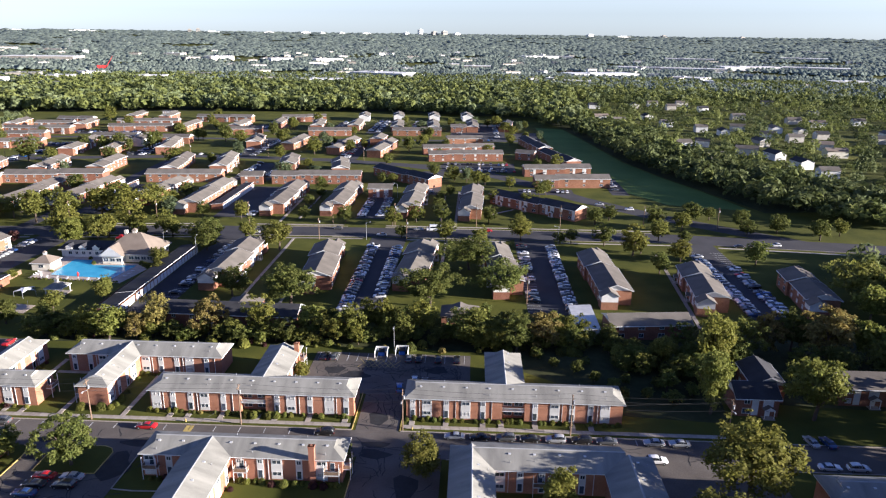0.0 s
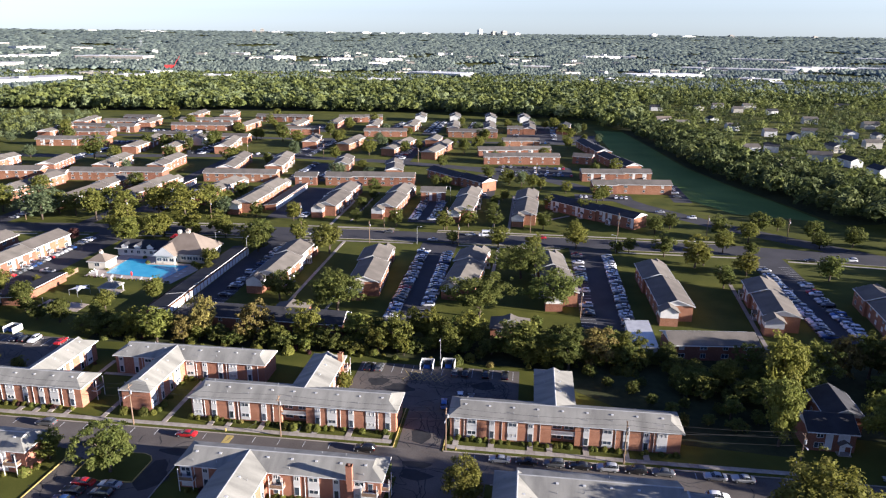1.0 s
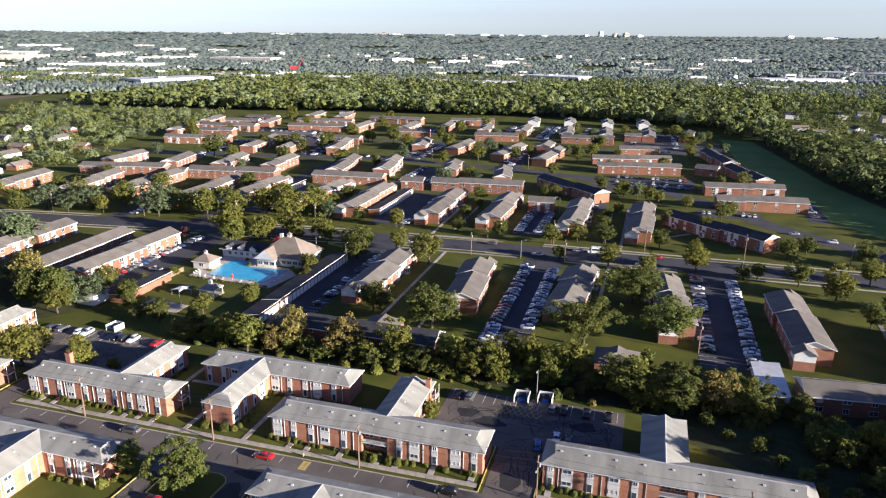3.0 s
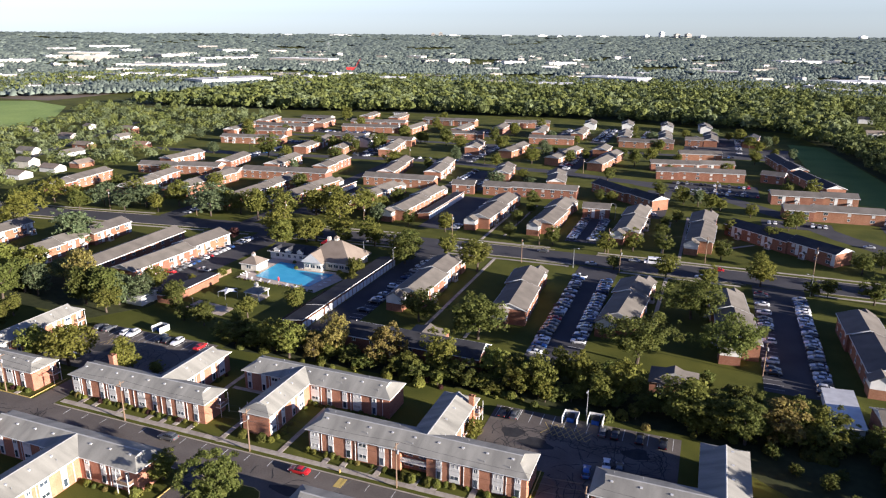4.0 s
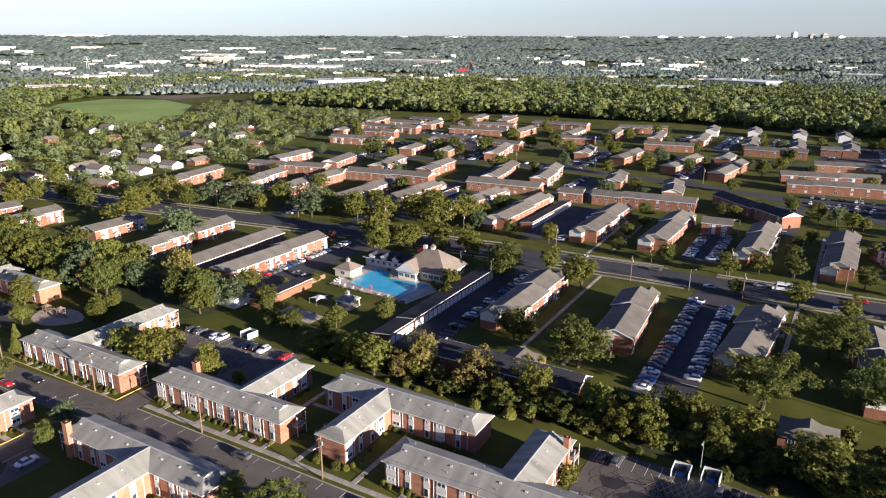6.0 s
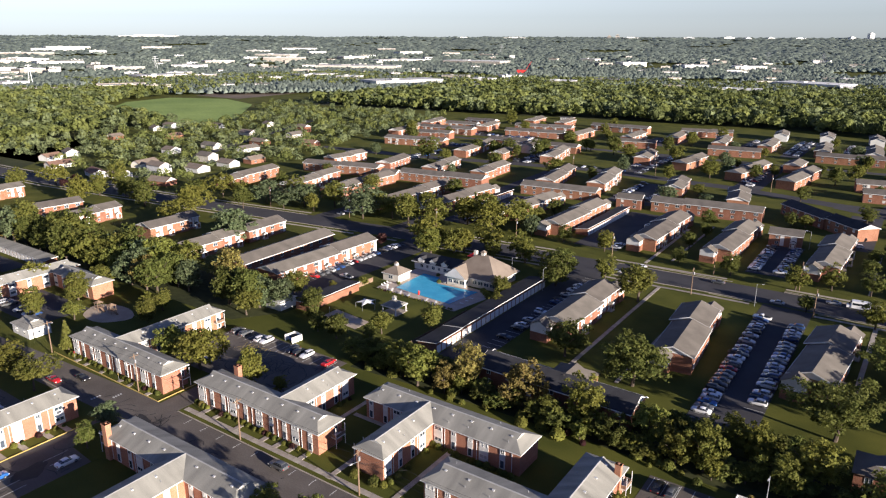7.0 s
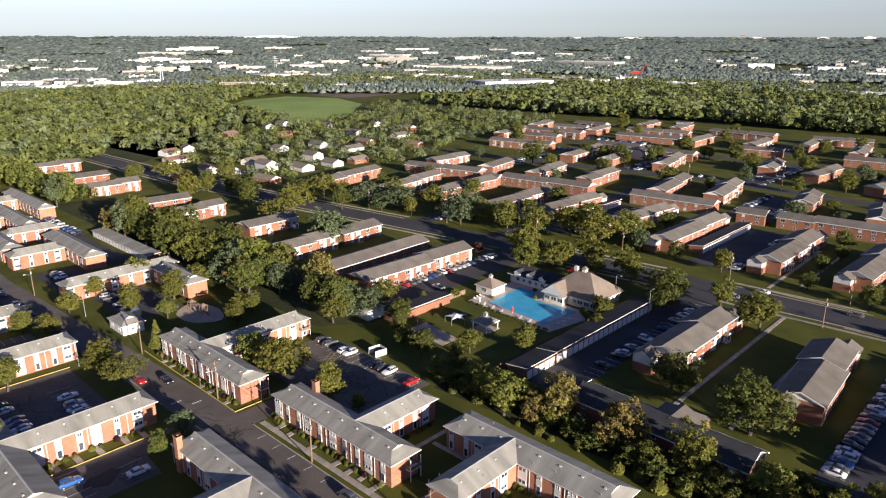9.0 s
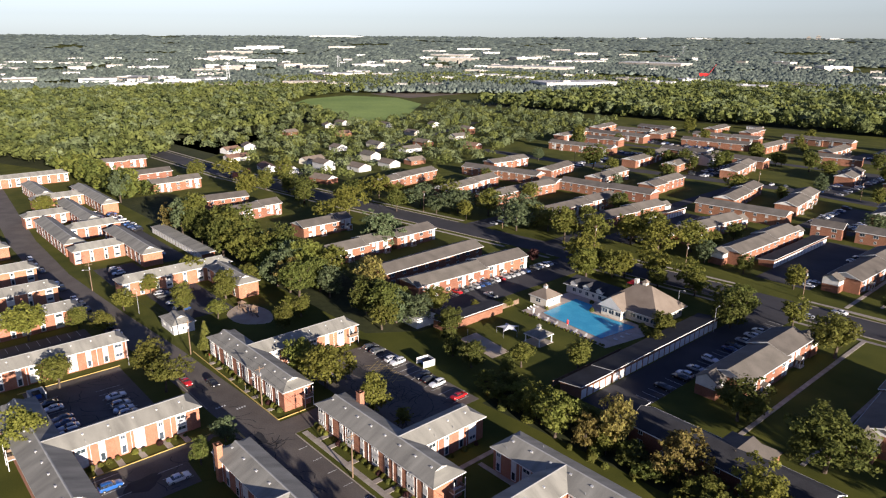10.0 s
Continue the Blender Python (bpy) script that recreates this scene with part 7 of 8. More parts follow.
def shrub_mesh(seed, leaf):
    rng = np.random.default_rng(seed)
    d = rng.normal(0, 1, (320, 3))
    d /= np.linalg.norm(d, axis=1, keepdims=True)
    d[:, 2] = np.abs(d[:, 2])
    p = d * np.array([0.75, 0.75, 1.0]) * rng.uniform(0.86, 1.03, (320, 1))
    v, q = quads_at(p, d, 0.25, rng, 1.0, True, 0.3)
    return bulk_mesh("shrub", v, q, (leaf,))


SHRUBS = [shrub_mesh(i, l) for i, l in enumerate(("leaf_mid", "leaf_gold", "leaf_dark", "leaf_wine", "leaf_rust"))]


def shrub(x, y, r):
    i = TRND.choices(range(5), (6, 5, 3, 1.2, 0.6))[0]
    ob = new("shrub", SHRUBS[i])
    ob.matrix_basis = pose(x, y, 0.02, 0, 0, TRND.uniform(0, 360)) @ Matrix.Diagonal((r, r, r, 1))
    tagged(ob, ("round mid green", "round yellow-green", "round dark green", "round dark purple", "rusty brown")[i] + " clipped shrub beside a brick wall", "shrub", "foundation shrubs")


for x0, x1, y in ((-76, -27.5, 146.0), (-13.5, 36.6, 146.0), (-145.5, -105.5, 146.0), (-198, -157, 142.9), (-86.5, -65.6, 164.2), (-45.5, -25, 119.8), (-65.5, -58, 119.8), (-113, -101, 119.4)):
    for x in np.arange(x0, x1, 1.55):
        if TRND.random() < 0.8:
            shrub(x + TRND.uniform(-0.4, 0.4), y + TRND.uniform(-0.3, 0.3), TRND.uniform(0.7, 1.15))
for x, y0, y1 in ((-86.2, 149, 163), (-44.6, 157.5, 168), (-115.6, 156.5, 171), (-177.8, 153, 178), (-162.0, 98, 125), (-46.9, 101, 119)):
    for y in np.arange(y0, y1, 1.8):
        if TRND.random() < 0.7:
            shrub(x + TRND.uniform(-0.3, 0.3), y, TRND.uniform(0.6, 1.1))
for x, y, r in ((-93.4, 146.2, 1.7), (-88.4, 146.2, 1.8), (-86.2, 146.6, 1.2), (-85.6, 148.4, 1.0), (-85.4, 150.6, 1.1), (-47, 145.2, 1.6), (-45.2, 145.2, 1.5), (-52.4, 145.2, 1.5), (-50.6, 145.0, 1.6), (-30.6, 119.2, 1.3), (-28.4, 119, 1.2), (-36.5, 119.2, 1.4), (-39, 119.2, 1.1), (-100.1, 120.4, 1.9), (-99.2, 122.8, 1.2)):
    shrub(x, y, r)
for i in range(26):
    shrub(-162 + i * 1.35 + TRND.uniform(-0.3, 0.3), 235.2 - i * 0.06, TRND.uniform(0.45, 0.75))
for x, y, r in ((-124.5, 251, 1.9), (-126.5, 252.6, 1.7), (-128.6, 254.4, 1.6), (-122.6, 248.6, 1.5), (-147.5, 253.6, 1.2), (-152, 259.6, 1.1), (-160, 245, 1.0), (-158.4, 243.4, 0.9), (-166, 252.5, 1.3), (-168, 250, 1.2)):
    shrub(x, y, r)
for i in range(48):
    shrub(TRND.uniform(-127, 52), 185.0 + TRND.uniform(-1.6, 2.2), TRND.uniform(0.5, 2.6))


# ---- poles and wires ----
def utility_pole(x, y, h=10.5, lampside=0, label="brown timber utility pole with crossarm and transformer"):
    b = thing("utility_pole", label, "utility pole", "utility poles", at=pose(x, y, 0))
    part("pole", Shape().tube((0, 0, -0.2), (0, 0, h), 0.17, 0.12, 8), "wood", b)
    part("crossarm", Shape().box(-0.07, 0.07, -1.2, 1.2, h - 0.75, h - 0.6), "wood", b)
    part("transformer", Shape().tube((0.32, 0, h - 2.4), (0.32, 0, h - 1.5), 0.24, 0.24, 10), "metal", b, "grey transformer can")
    if lampside:
        part("lamp_arm", Shape().tube((0, 0, h - 2.8), (0, lampside * 1.8, h - 2.3), 0.05, 0.04, 6), "metal", b)
        part("lamp_head", Shape().box(-0.14, 0.14, min(lampside * 1.7, lampside * 2.4), max(lampside * 1.7, lampside * 2.4), h - 2.36, h - 2.22), "lamp", b)
    return b


def wire(a, c, sag):
    """A hanging cable, one unbroken three-sided tube."""
    s = Shape()
    pts = [Vector(a).lerp(Vector(c), t) - Vector((0, 0, sag * 4 * t * (1 - t))) for t in np.linspace(0, 1, 9)]
    side = (Vector(c) - Vector(a)).cross(Vector((0, 0, 1))).normalized() * 0.022
    for p in pts:
        s.v += [tuple(p + side), tuple(p - side), tuple(p + Vector((0, 0, 0.035)))]
    for k in range(len(pts) - 1):
        for i in range(3):
            j = (i + 1) % 3
            s.f.append((3 * k + i, 3 * k + j, 3 * k + 3 + j, 3 * k + 3 + i))
            s.k.append(0)
    return solid("cable", s, "black", "thin dark overhead cable between poles", "cable")


NEARPOLES = [(60, 141.8), (24.2, 141.6), (-14.5, 141.5), (-52.5, 141.6), (-88.3, 141.6), (-123.6, 141.3), (-163, 141.3), (-202.5, 139.6), (-276, 134)]
for i, (x, y) in enumerate(NEARPOLES):
    utility_pole(x, y, 10.5, -1 if i % 2 == 0 else 0)
for (x0, y0), (x1, y1) in zip(NEARPOLES, NEARPOLES[1:]):
    for v, z in ((-1.1, 10.15), (1.1, 10.15), (0.1, 7.6)):
        wire((x0, y0 + v, z), (x1, y1 + v, z), 0.7)
for a, c in (((-52.5, 141.6, 7.6), (-60, 128.5, 6.2)), ((-88.3, 141.6, 7.6), (-80, 146.5, 6.2)), ((-88.3, 141.6, 7.6), (-86, 146.6, 6.1)), ((24.2, 141.6, 7.6), (76, 151.2, 6.0))):
    wire(a, c, 0.4)
MIDPOLES = [(118, 326), (83, 326), (43, 323.5), (3, 322.5), (-36, 321.5), (-66, 321.5), (-106, 319), (-150, 317), (-190, 312), (-240, 307), (-290, 300)]
for x, y in MIDPOLES:
    utility_pole(x, y, 11)
for (x0, y0), (x1, y1) in zip(MIDPOLES, MIDPOLES[1:]):
    for v in (-1.1, 1.1):
        wire((x0, y0 + v, 10.7), (x1, y1 + v, 10.7), 0.9)
for x, y in ((20, 223), (-67, 295), (-28, 296), (-205, 497), (-150, 505), (-260, 492), (-78, 498), (6, 460), (-330, 476)):
    utility_pole(x, y, 10)


def street_lamp(x, y, a, h=8.0):
    b = thing("street_lamp", "slim grey metal street lamp with curved arm", "street lamp", "street lamps", at=pose(x, y, 0, 0, 0, a))
    part("post", Shape().tube((0, 0, 0), (0, 0, h), 0.1, 0.07, 8), "metal", b)
    part("arm", Shape().tube((0, 0, h - 0.1), (1.6, 0, h + 0.25), 0.05, 0.04, 6), "metal", b)
    part("head", Shape().box(1.4, 2.1, -0.14, 0.14, h + 0.15, h + 0.3), "lamp", b)


for x, y, a in ((-243, 139, 180), (-112, 268, 90), (-46, 296, 0), (39, 296, 180), (-21, 182.5, -90), (-207, 124, 0), (-128, 274, 0), (-175, 285, 180), (-41, 380, 180)):
    street_lamp(x, y, a)


def hydrant(x, y):
    b = thing("fire_hydrant", "small yellow fire hydrant on the verge", "hydrant", at=pose(x, y, 0.02))
    part("barrel", Shape().tube((0, 0, 0), (0, 0, 0.6), 0.16, 0.14, 8).tube((0, 0, 0.6), (0, 0, 0.8), 0.17, 0.05, 8), "yellow", b)
    part("outlet", Shape().tube((-0.25, 0, 0.45), (0.25, 0, 0.45), 0.07, 0.07, 6), "yellow", b)


hydrant(-65.8, 141.9); hydrant(-12.3, 141.8)
for x, y, m in ((-194.5, 141.8, "red"), (-172, 141.4, "yellow"), (60.5, 144, "white")):
    b = thing("road_sign", f"small {m} road sign on a thin post", "sign", at=pose(x, y, 0))
    part("post", Shape().tube((0, 0, 0), (0, 0, 2.4), 0.04, 0.04, 6), "metal", b)
    part("plate", Shape().box(-0.38, 0.38, -0.03, 0.0, 1.8, 2.5), m, b)
def privacy_fence(x0, y0, x1, y1, label="brown timber fence beside the pool garden"):
    a, c = Vector((x0, y0)), Vector((x1, y1))
    L, ang = (c - a).length, math.degrees(math.atan2(y1 - y0, x1 - x0))
    b = thing("fence", label, "fence", at=pose(x0, y0, 0, 0, 0, ang))
    n = round(L / 2.4)
    bay = Shape().box(0.06, L / n - 0.06, -0.03, 0.03, 0.08, 1.75).mesh("fence_panel", "wood")
    post = Shape().box(-0.06, 0.06, -0.06, 0.06, 0, 1.9).mesh("fence_post", "wood")
    for i in range(n + 1):
        part("fence_post", post, "", b, at=pose(i * L / n, 0, 0))
        if i < n:
            part("fence_panel", bay, "", b, at=pose(i * L / n, 0, 0))


privacy_fence(-168, 231, -168, 240); privacy_fence(-122, 203, -122, 233)


# ---- small houses east and west ----
def small_house(x, y, a, L, w, wall, roof, h=2.9, pitch=2.1):
    s = Shape().box(-L / 2, L / 2, -w / 2, w / 2, 0, h)
    for u, q in ((-L / 2, 1), (L / 2, -1)):
        p = [(u, w / 2, h), (u, -w / 2, h), (u, 0, h + pitch)]
        s.face(*(p if q > 0 else p[::-1]), slot=1)
    b = solid("small_house", s, (wall, "siding"), f"small {'white' if wall == 'siding' else 'cream' if wall == 'cream' else 'brick'} detached house with gabled roof among trees", "house", "", "detached houses", pose(x, y, float(rise(x, y)), 0, 0, a))
    r, o = Shape(), 0.45
    for sy in (-1, 1):
        ye, ze = sy * (w / 2 + o), h - o * pitch / (w / 2) + 0.12
        q = [(-L / 2 - o, ye, ze), (L / 2 + o, ye, ze), (L / 2 + o, 0, h + pitch + 0.12), (-L / 2 - o, 0, h + pitch + 0.12)]
        r.face(*(q if sy < 0 else q[::-1]))
        r.face(*[(i, j, k - 0.12) for i, j, k in (q[::-1] if sy < 0 else q)])
    part("roof", r, roof, b)
    if x < 0:
        part("window", WIN[(1.9, 1.25)], "", b, at=pose(-L * 0.2, -w / 2, 1.6))
    return b


HR = random.Random(3)
HOUSES = [
    (-544, 328), (-499, 296), (-449, 294), (-432, 300), (-455, 333), (-428, 326), (-409, 342), (-408, 367), (-404, 387), (-597, 396), (-623, 454), (-630, 475), (-486, 413),
    (-525, 484), (-491, 379), (-390, 302), (-534, 308), (-436, 371), (-560, 430), (-470, 450), (-450, 420), (-500, 530), (-560, 540), (-480, 500), (-430, 470), (-590, 500),
]
HOUSES += [
    (151, 743), (277, 953), (192, 785), (222, 692), (198, 728), (175, 587), (194, 596), (180, 523), (216, 556), (230, 537), (268, 647), (294, 696), (246, 606), (286, 632), (312, 680),
    (358, 745), (282, 551), (320, 655), (290, 589), (236, 466), (186, 452), (234, 500), (364, 1110), (236, 945), (154, 907), (140, 775), (297, 803), (236, 668), (260, 700), (344, 770), (250, 905), (208, 922), (283, 884), (397, 976),
]
for row in range(5):
    for col in range(6):
        x, y = 330 + col * 36 + row * 12 + HR.uniform(-9, 9), 440 + row * 105 + HR.uniform(-24, 24) - col * 8
        if HR.random() < 0.8:
            HOUSES.append((x, y))
for x, y in HOUSES:
    small_house(x, y, HR.choice((0, 90, 10, 100, -15, 180)), HR.uniform(11, 17), HR.uniform(8, 10), HR.choice(("siding", "cream", "siding", "cream", "brick") if x < 0 else ("siding", "siding", "cream")), HR.choice(("shingle", "shingle_t", "shingle_t", "shingle_c") if x < 0 else ("shingle", "shingle_d", "shingle_t", "shingle")), HR.choice((2.9, 2.9, 3.1, 5.0) if x < 0 else (5.2, 5.4)))


# ---- woods ----
def inside(x, y, poly):
    hit = np.zeros(len(x), bool)
    for (ax, ay), (bx, by) in zip(poly, poly[1:] + poly[:1]):
        with np.errstate(divide="ignore", invalid="ignore"):
            cross = ((ay > y) != (by > y)) & (x < (bx - ax) * (y - ay) / (by - ay + 1e-9) + ax)
        hit ^= cross
    return hit


def dome_points(kind, rng, n):
    """Points and outward directions on the lumpy top and sides of a crown that stands among others."""
    rx, rz, cz = {"round": (4.2, 4.4, 5.5), "tall": (3.5, 5.2, 5.4), "wide": (5.2, 3.8, 5.8)}[kind]
    d = rng.normal(0, 1, (n * 3, 3))
    d /= np.linalg.norm(d, axis=1, keepdims=True)
    d = d[d[:, 2] > -0.45][:n]
    waves, phase = rng.normal(0, 2.6, (9, 3)), rng.uniform(0, 6.28, 9)
    lump = np.sin(d @ waves.T + phase)
    r = 0.92 + 0.055 * lump.sum(1) - 0.12 * rng.random(len(d)) ** 2
    slope = (np.cos(d @ waves.T + phase) @ waves) * 0.16
    return d * r[:, None] * np.array([rx, rx, rz]) + np.array([0, 0, cz]), d - slope + np.array([0, 0, 0.15])


def wood(name, poly, spacing, seed, leaf_sets, h=(9, 14), sprays=42, size=2.3, keep=1.0, label="dense broadleaf wood", clear=(), tree_kind=("round", "tall", "wide")):
    """A wood as one body of stuff: many crowns of leaf sprays."""
    rng = np.random.default_rng(seed)
    px, py = zip(*poly)
    gx, gy = np.meshgrid(np.arange(min(px), max(px), spacing), np.arange(min(py), max(py), spacing))
    x, y = (gx + rng.uniform(-0.45, 0.45, gx.shape) * spacing).ravel(), (gy + rng.uniform(-0.45, 0.45, gy.shape) * spacing).ravel()
    ok = inside(x, y, poly) & (rng.uniform(0, 1, len(x)) < keep)
    for cx, cy, r in clear:
        ok &= np.hypot(x - cx, y - cy) > r
    x, y = x[ok], y[ok]
    V, S = [], []
    shapes = []
    for kind in tree_kind:
        for k in range(3):
            p, d = dome_points(kind, rng, sprays)
            v, _ = quads_at(p, d, size, rng, 1.15, True, 0.15)
            shapes.append(v)
    pick = rng.integers(0, len(shapes), len(x))
    for i, sh in enumerate(shapes):
        m = pick == i
        n = int(m.sum())
        if not n:
            continue
        k = rng.uniform(h[0], h[1], n) / 10.2
        a = rng.uniform(0, 2 * np.pi, n)
        w = k * rng.uniform(0.95, 1.3, n)
        ca, sa = np.cos(a)[:, None], np.sin(a)[:, None]
        vx = (sh[None, :, 0] * ca - sh[None, :, 1] * sa) * w[:, None] + x[m][:, None]
        vy = (sh[None, :, 0] * sa + sh[None, :, 1] * ca) * w[:, None] + y[m][:, None]
        vz = sh[None, :, 2] * k[:, None] + rise(x[m], y[m])[:, None]
        V.append(np.stack([vx, vy, vz], -1).reshape(-1, 3))
        S.append(np.repeat(rng.integers(0, len(leaf_sets), n), len(sh) // 3))
    V = np.concatenate(V)
    me = bulk_mesh(name, V, np.arange(len(V)).reshape(-1, 3), leaf_sets, np.concatenate(S))
    return tagged(new(name, me), label, "woods", "", "stuff")


NEARHOUSE = [(x - 4, y - 9, 12) if x > 0 else (x + 3, y - 3, 11) for x, y in HOUSES] + [(x - 11, y - 28, 11) if x > 0 else (x + 15, y - 10, 9) for x, y in HOUSES]
wood("far_wood", [(-700, 740), (-430, 770), (-330, 800), (-205, 806), (-113, 815), (60, 770), (75, 700), (118, 700), (150, 1200), (-300, 1210), (-720, 1180)], 9.6, 1, ("wood_mid", "wood_dark", "wood_mid", "wood_pale"), (8, 17), 88, 1.95, label="dense broadleaf wood behind the brick courts")
wood("hedgerow", [(157, 362), (200, 330), (250, 340), (200, 420), (165, 520), (140, 700), (92, 700), (103, 598), (113, 509), (125, 459), (141, 411)], 7.2, 2, ("wood_mid", "wood_dark", "wood_dark", "wood_dark"), (8, 15), 150, 1.3, label="thick tree belt along the green field")
wood("house_trees_east", [(165, 500), (215, 372), (330, 280), (520, 260), (640, 500), (620, 980), (150, 980), (140, 700)], 11.5, 3, ("wood_mid", "wood_dark", "wood_mid", "wood_dark"), (5, 14), 120, 1.15, 0.56, "garden trees among small houses", NEARHOUSE)
wood("house_trees_west", [(-640, 290), (-385, 296), (-372, 420), (-425, 520), (-440, 705), (-745, 712), (-642, 575), (-618, 510), (-650, 480)], 9.6, 4, ("wood_mid", "wood_pale", "wood_pale", "wood_mid"), (4.5, 10.5), 130, 1.1, 0.74, "garden trees among small houses", NEARHOUSE)
wood("west_wood", [(-1200, 130), (-640, 150), (-540, 185), (-530, 250), (-630, 300), (-650, 420), (-640, 490), (-700, 497), (-790, 504), (-862, 530), (-935, 612), (-960, 700), (-1100, 720), (-1200, 600)], 9.4, 5, ("wood_mid", "wood_mid", "wood_dark", "wood_pale"), (8.5, 16), 140, 1.45, label="dense sunlit broadleaf wood")
wood("street_wood", [(-540, 185), (-410, 186), (-400, 205), (-540, 205)], 7, 6, ("leaf_mid", "leaf_dark"), (9, 14), 200, 1.1, label="trees behind the garages")
wood("east_wood", [(135, 205), (230, 170), (330, 150), (420, 240), (300, 275), (180, 282), (140, 250)], 8.5, 7, ("wood_mid", "wood_dark", "wood_mid"), (9, 14), 200, 1.1, 0.85, label="dense wood beside the parkway")
wood("middle_wood", [(-1400, 760), (-960, 720), (-1010, 960), (-860, 1000), (-720, 1180), (150, 1205), (150, 980), (620, 980), (760, 1400), (-200, 1500), (-1200, 1300)], 12, 8, ("wood_mid", "wood_dark", "wood_mid", "wood_pale"), (8, 14), 40, 2.3, 0.85, "scattered woods beyond the courts")


# ---- the distance: low commercial buildings, far canopy, skyline ----
FR = random.Random(8)
SITES = []


def commercial(r, az, L, w, h, wall="precast", roof="membrane", turns=(0, 20, -25, 10, 90)):
    """A flat-roofed hall with parapet, dock doors and window band, at a distance and bearing (degrees to the left of +y)."""
    x, y = -r * math.sin(radians(az)), 30 + r * math.cos(radians(az))
    turn = az + FR.choice(turns)
    SITES.append((x, y, radians(turn), L / 2 + 7, w / 2 + 15))
    hall, top = Shape().box(-L / 2, L / 2, -w / 2, w / 2, 0, h), Shape()
    for s, k in ((hall, 1), (top, 0))[: 1 if r > 1900 else 2][-1:]:
        s.box(-L / 2 - 0.3, L / 2 + 0.3, -w / 2 - 0.3, w / 2 + 0.3, h, h + 0.7, k).box(-L * 0.2, -L * 0.1, -w * 0.2, 0, h + 0.7, h + 2.6, k)
    b = solid("commercial_hall", hall, (wall, roof), "large pale flat-roofed commercial hall among distant trees", "hall", "", "distant halls", pose(x, y, float(rise(x, y)) - 0.5, 0, 0, turn))
    if top.v:
        part("roof", top, roof, b)
    if r < 1900:
        part("window_band", Shape().box(-L * 0.42, L * 0.42, -w / 2 - 0.15, -w / 2, h * 0.45, h * 0.7), "glass", b)


def hall_at(az, r, L, h):
    commercial(r, az, 0.94 * L, min(70, 22 + 0.3 * L), 0.62 * h if az < 6 else 0.8 * h, FR.choice(("precast", "cream", "membrane", "siding") if az < 14 else ("precast", "cream", "membrane", "siding", "precast")), FR.choice(("membrane", "membrane", "membrane") if az < 14 else ("membrane", "shingle_n", "membrane")), (0, 14, -15, 28, -28))


# from the bearings right of the field round to the far west
for az, r, L, h in ((-27.7, 1565, 71, 16), (-25.3, 2096, 172, 16), (-25.0, 3179, 104, 15.4), (-24.4, 2656, 152, 15.9), (-20.9, 2056, 177, 16), (-16.9, 1520, 75, 16), (-16.6, 2446, 161, 16), (-15.4, 1902, 282, 16), (-10.1, 1593, 164, 15.5), (-8.4, 1307, 52, 15.8), (-7.0, 2469, 77, 15.1), (-5.1, 2441, 131, 16), (-0.3, 1818, 72, 16), (5.4, 1706, 27, 13.2), (7.4, 1436, 126, 16), (11.7, 2081, 84, 15.0), (12.4, 1217, 78, 15.7), (15.4, 2091, 67, 16), (20.0, 2192, 79, 15.6), (21.8, 1474, 53, 12.1), (22.1, 2173, 47, 13.7), (23.1, 2400, 58, 14.6)):
    hall_at(az, r, L, h)
for az, r, L, h in ((25.1, 1381, 55, 13.8), (29.3, 1531, 49, 14.8), (29.8, 1377, 38, 11.6), (31.2, 1390, 44, 16), (31.2, 2744, 88, 11.6), (31.9, 2209, 206, 16), (32.4, 1206, 43, 16), (33.4, 1498, 55, 16), (33.9, 2822, 70, 14.1), (37.3, 2857, 104, 16), (37.6, 1347, 145, 16), (37.9, 2330, 197, 12.5), (39.0, 3149, 81, 15.2), (41.1, 1929, 229, 15.8), (41.6, 2474, 100, 16), (41.7, 1495, 48, 14.6), (44.4, 2849, 69, 16), (44.5, 1582, 91, 13.9), (45.7, 3193, 155, 15.3), (46.8, 2407, 132, 16), (47.2, 1472, 18, 14.4), (47.4, 2638, 145, 16)):
    hall_at(az, r, L, h)
for az, r, L, h in ((48.8, 2994, 85, 14.7), (49.4, 2488, 50, 13.0), (51.7, 2224, 89, 16), (52.5, 1599, 38, 14.0), (53.7, 2002, 81, 16), (54.4, 1716, 48, 13.3), (55.4, 2310, 22, 16), (55.8, 1583, 108, 16), (56.0, 3313, 112, 15.7), (58.0, 1932, 78, 16), (59.7, 2025, 57, 16), (59.9, 2993, 60, 16), (61.9, 3337, 175, 15.8), (62.4, 2277, 125, 16), (62.4, 3193, 194, 16), (64.2, 1949, 63, 14.4), (64.2, 2423, 98, 16), (64.3, 2898, 176, 14.4), (65.2, 1482, 48, 13.3), (65.5, 2039, 36, 13.2), (65.5, 2344, 38, 16)):
    hall_at(az, r, L, h)
for _ in range(30):
    commercial(FR.uniform(1300, 2500), FR.uniform(64, 81), FR.uniform(30, 80), FR.uniform(18, 40), FR.uniform(8, 13), FR.choice(("precast", "cream", "membrane")), FR.choice(("membrane", "shingle_n")))
for _ in range(95):
    commercial(FR.uniform(1280, 2700), FR.triangular(-27, 72, 48), FR.uniform(16, 38), FR.uniform(12, 24), FR.uniform(8, 12.5), FR.choice(("siding", "cream", "precast", "siding")), FR.choice(("membrane", "shingle", "shingle_n")))
for _ in range(50):
    commercial(FR.uniform(1250, 2600), FR.uniform(-29, 14), FR.uniform(14, 34), FR.uniform(10, 20), FR.uniform(8, 13), FR.choice(("siding", "cream")), FR.choice(("membrane", "shingle", "shingle_n")))


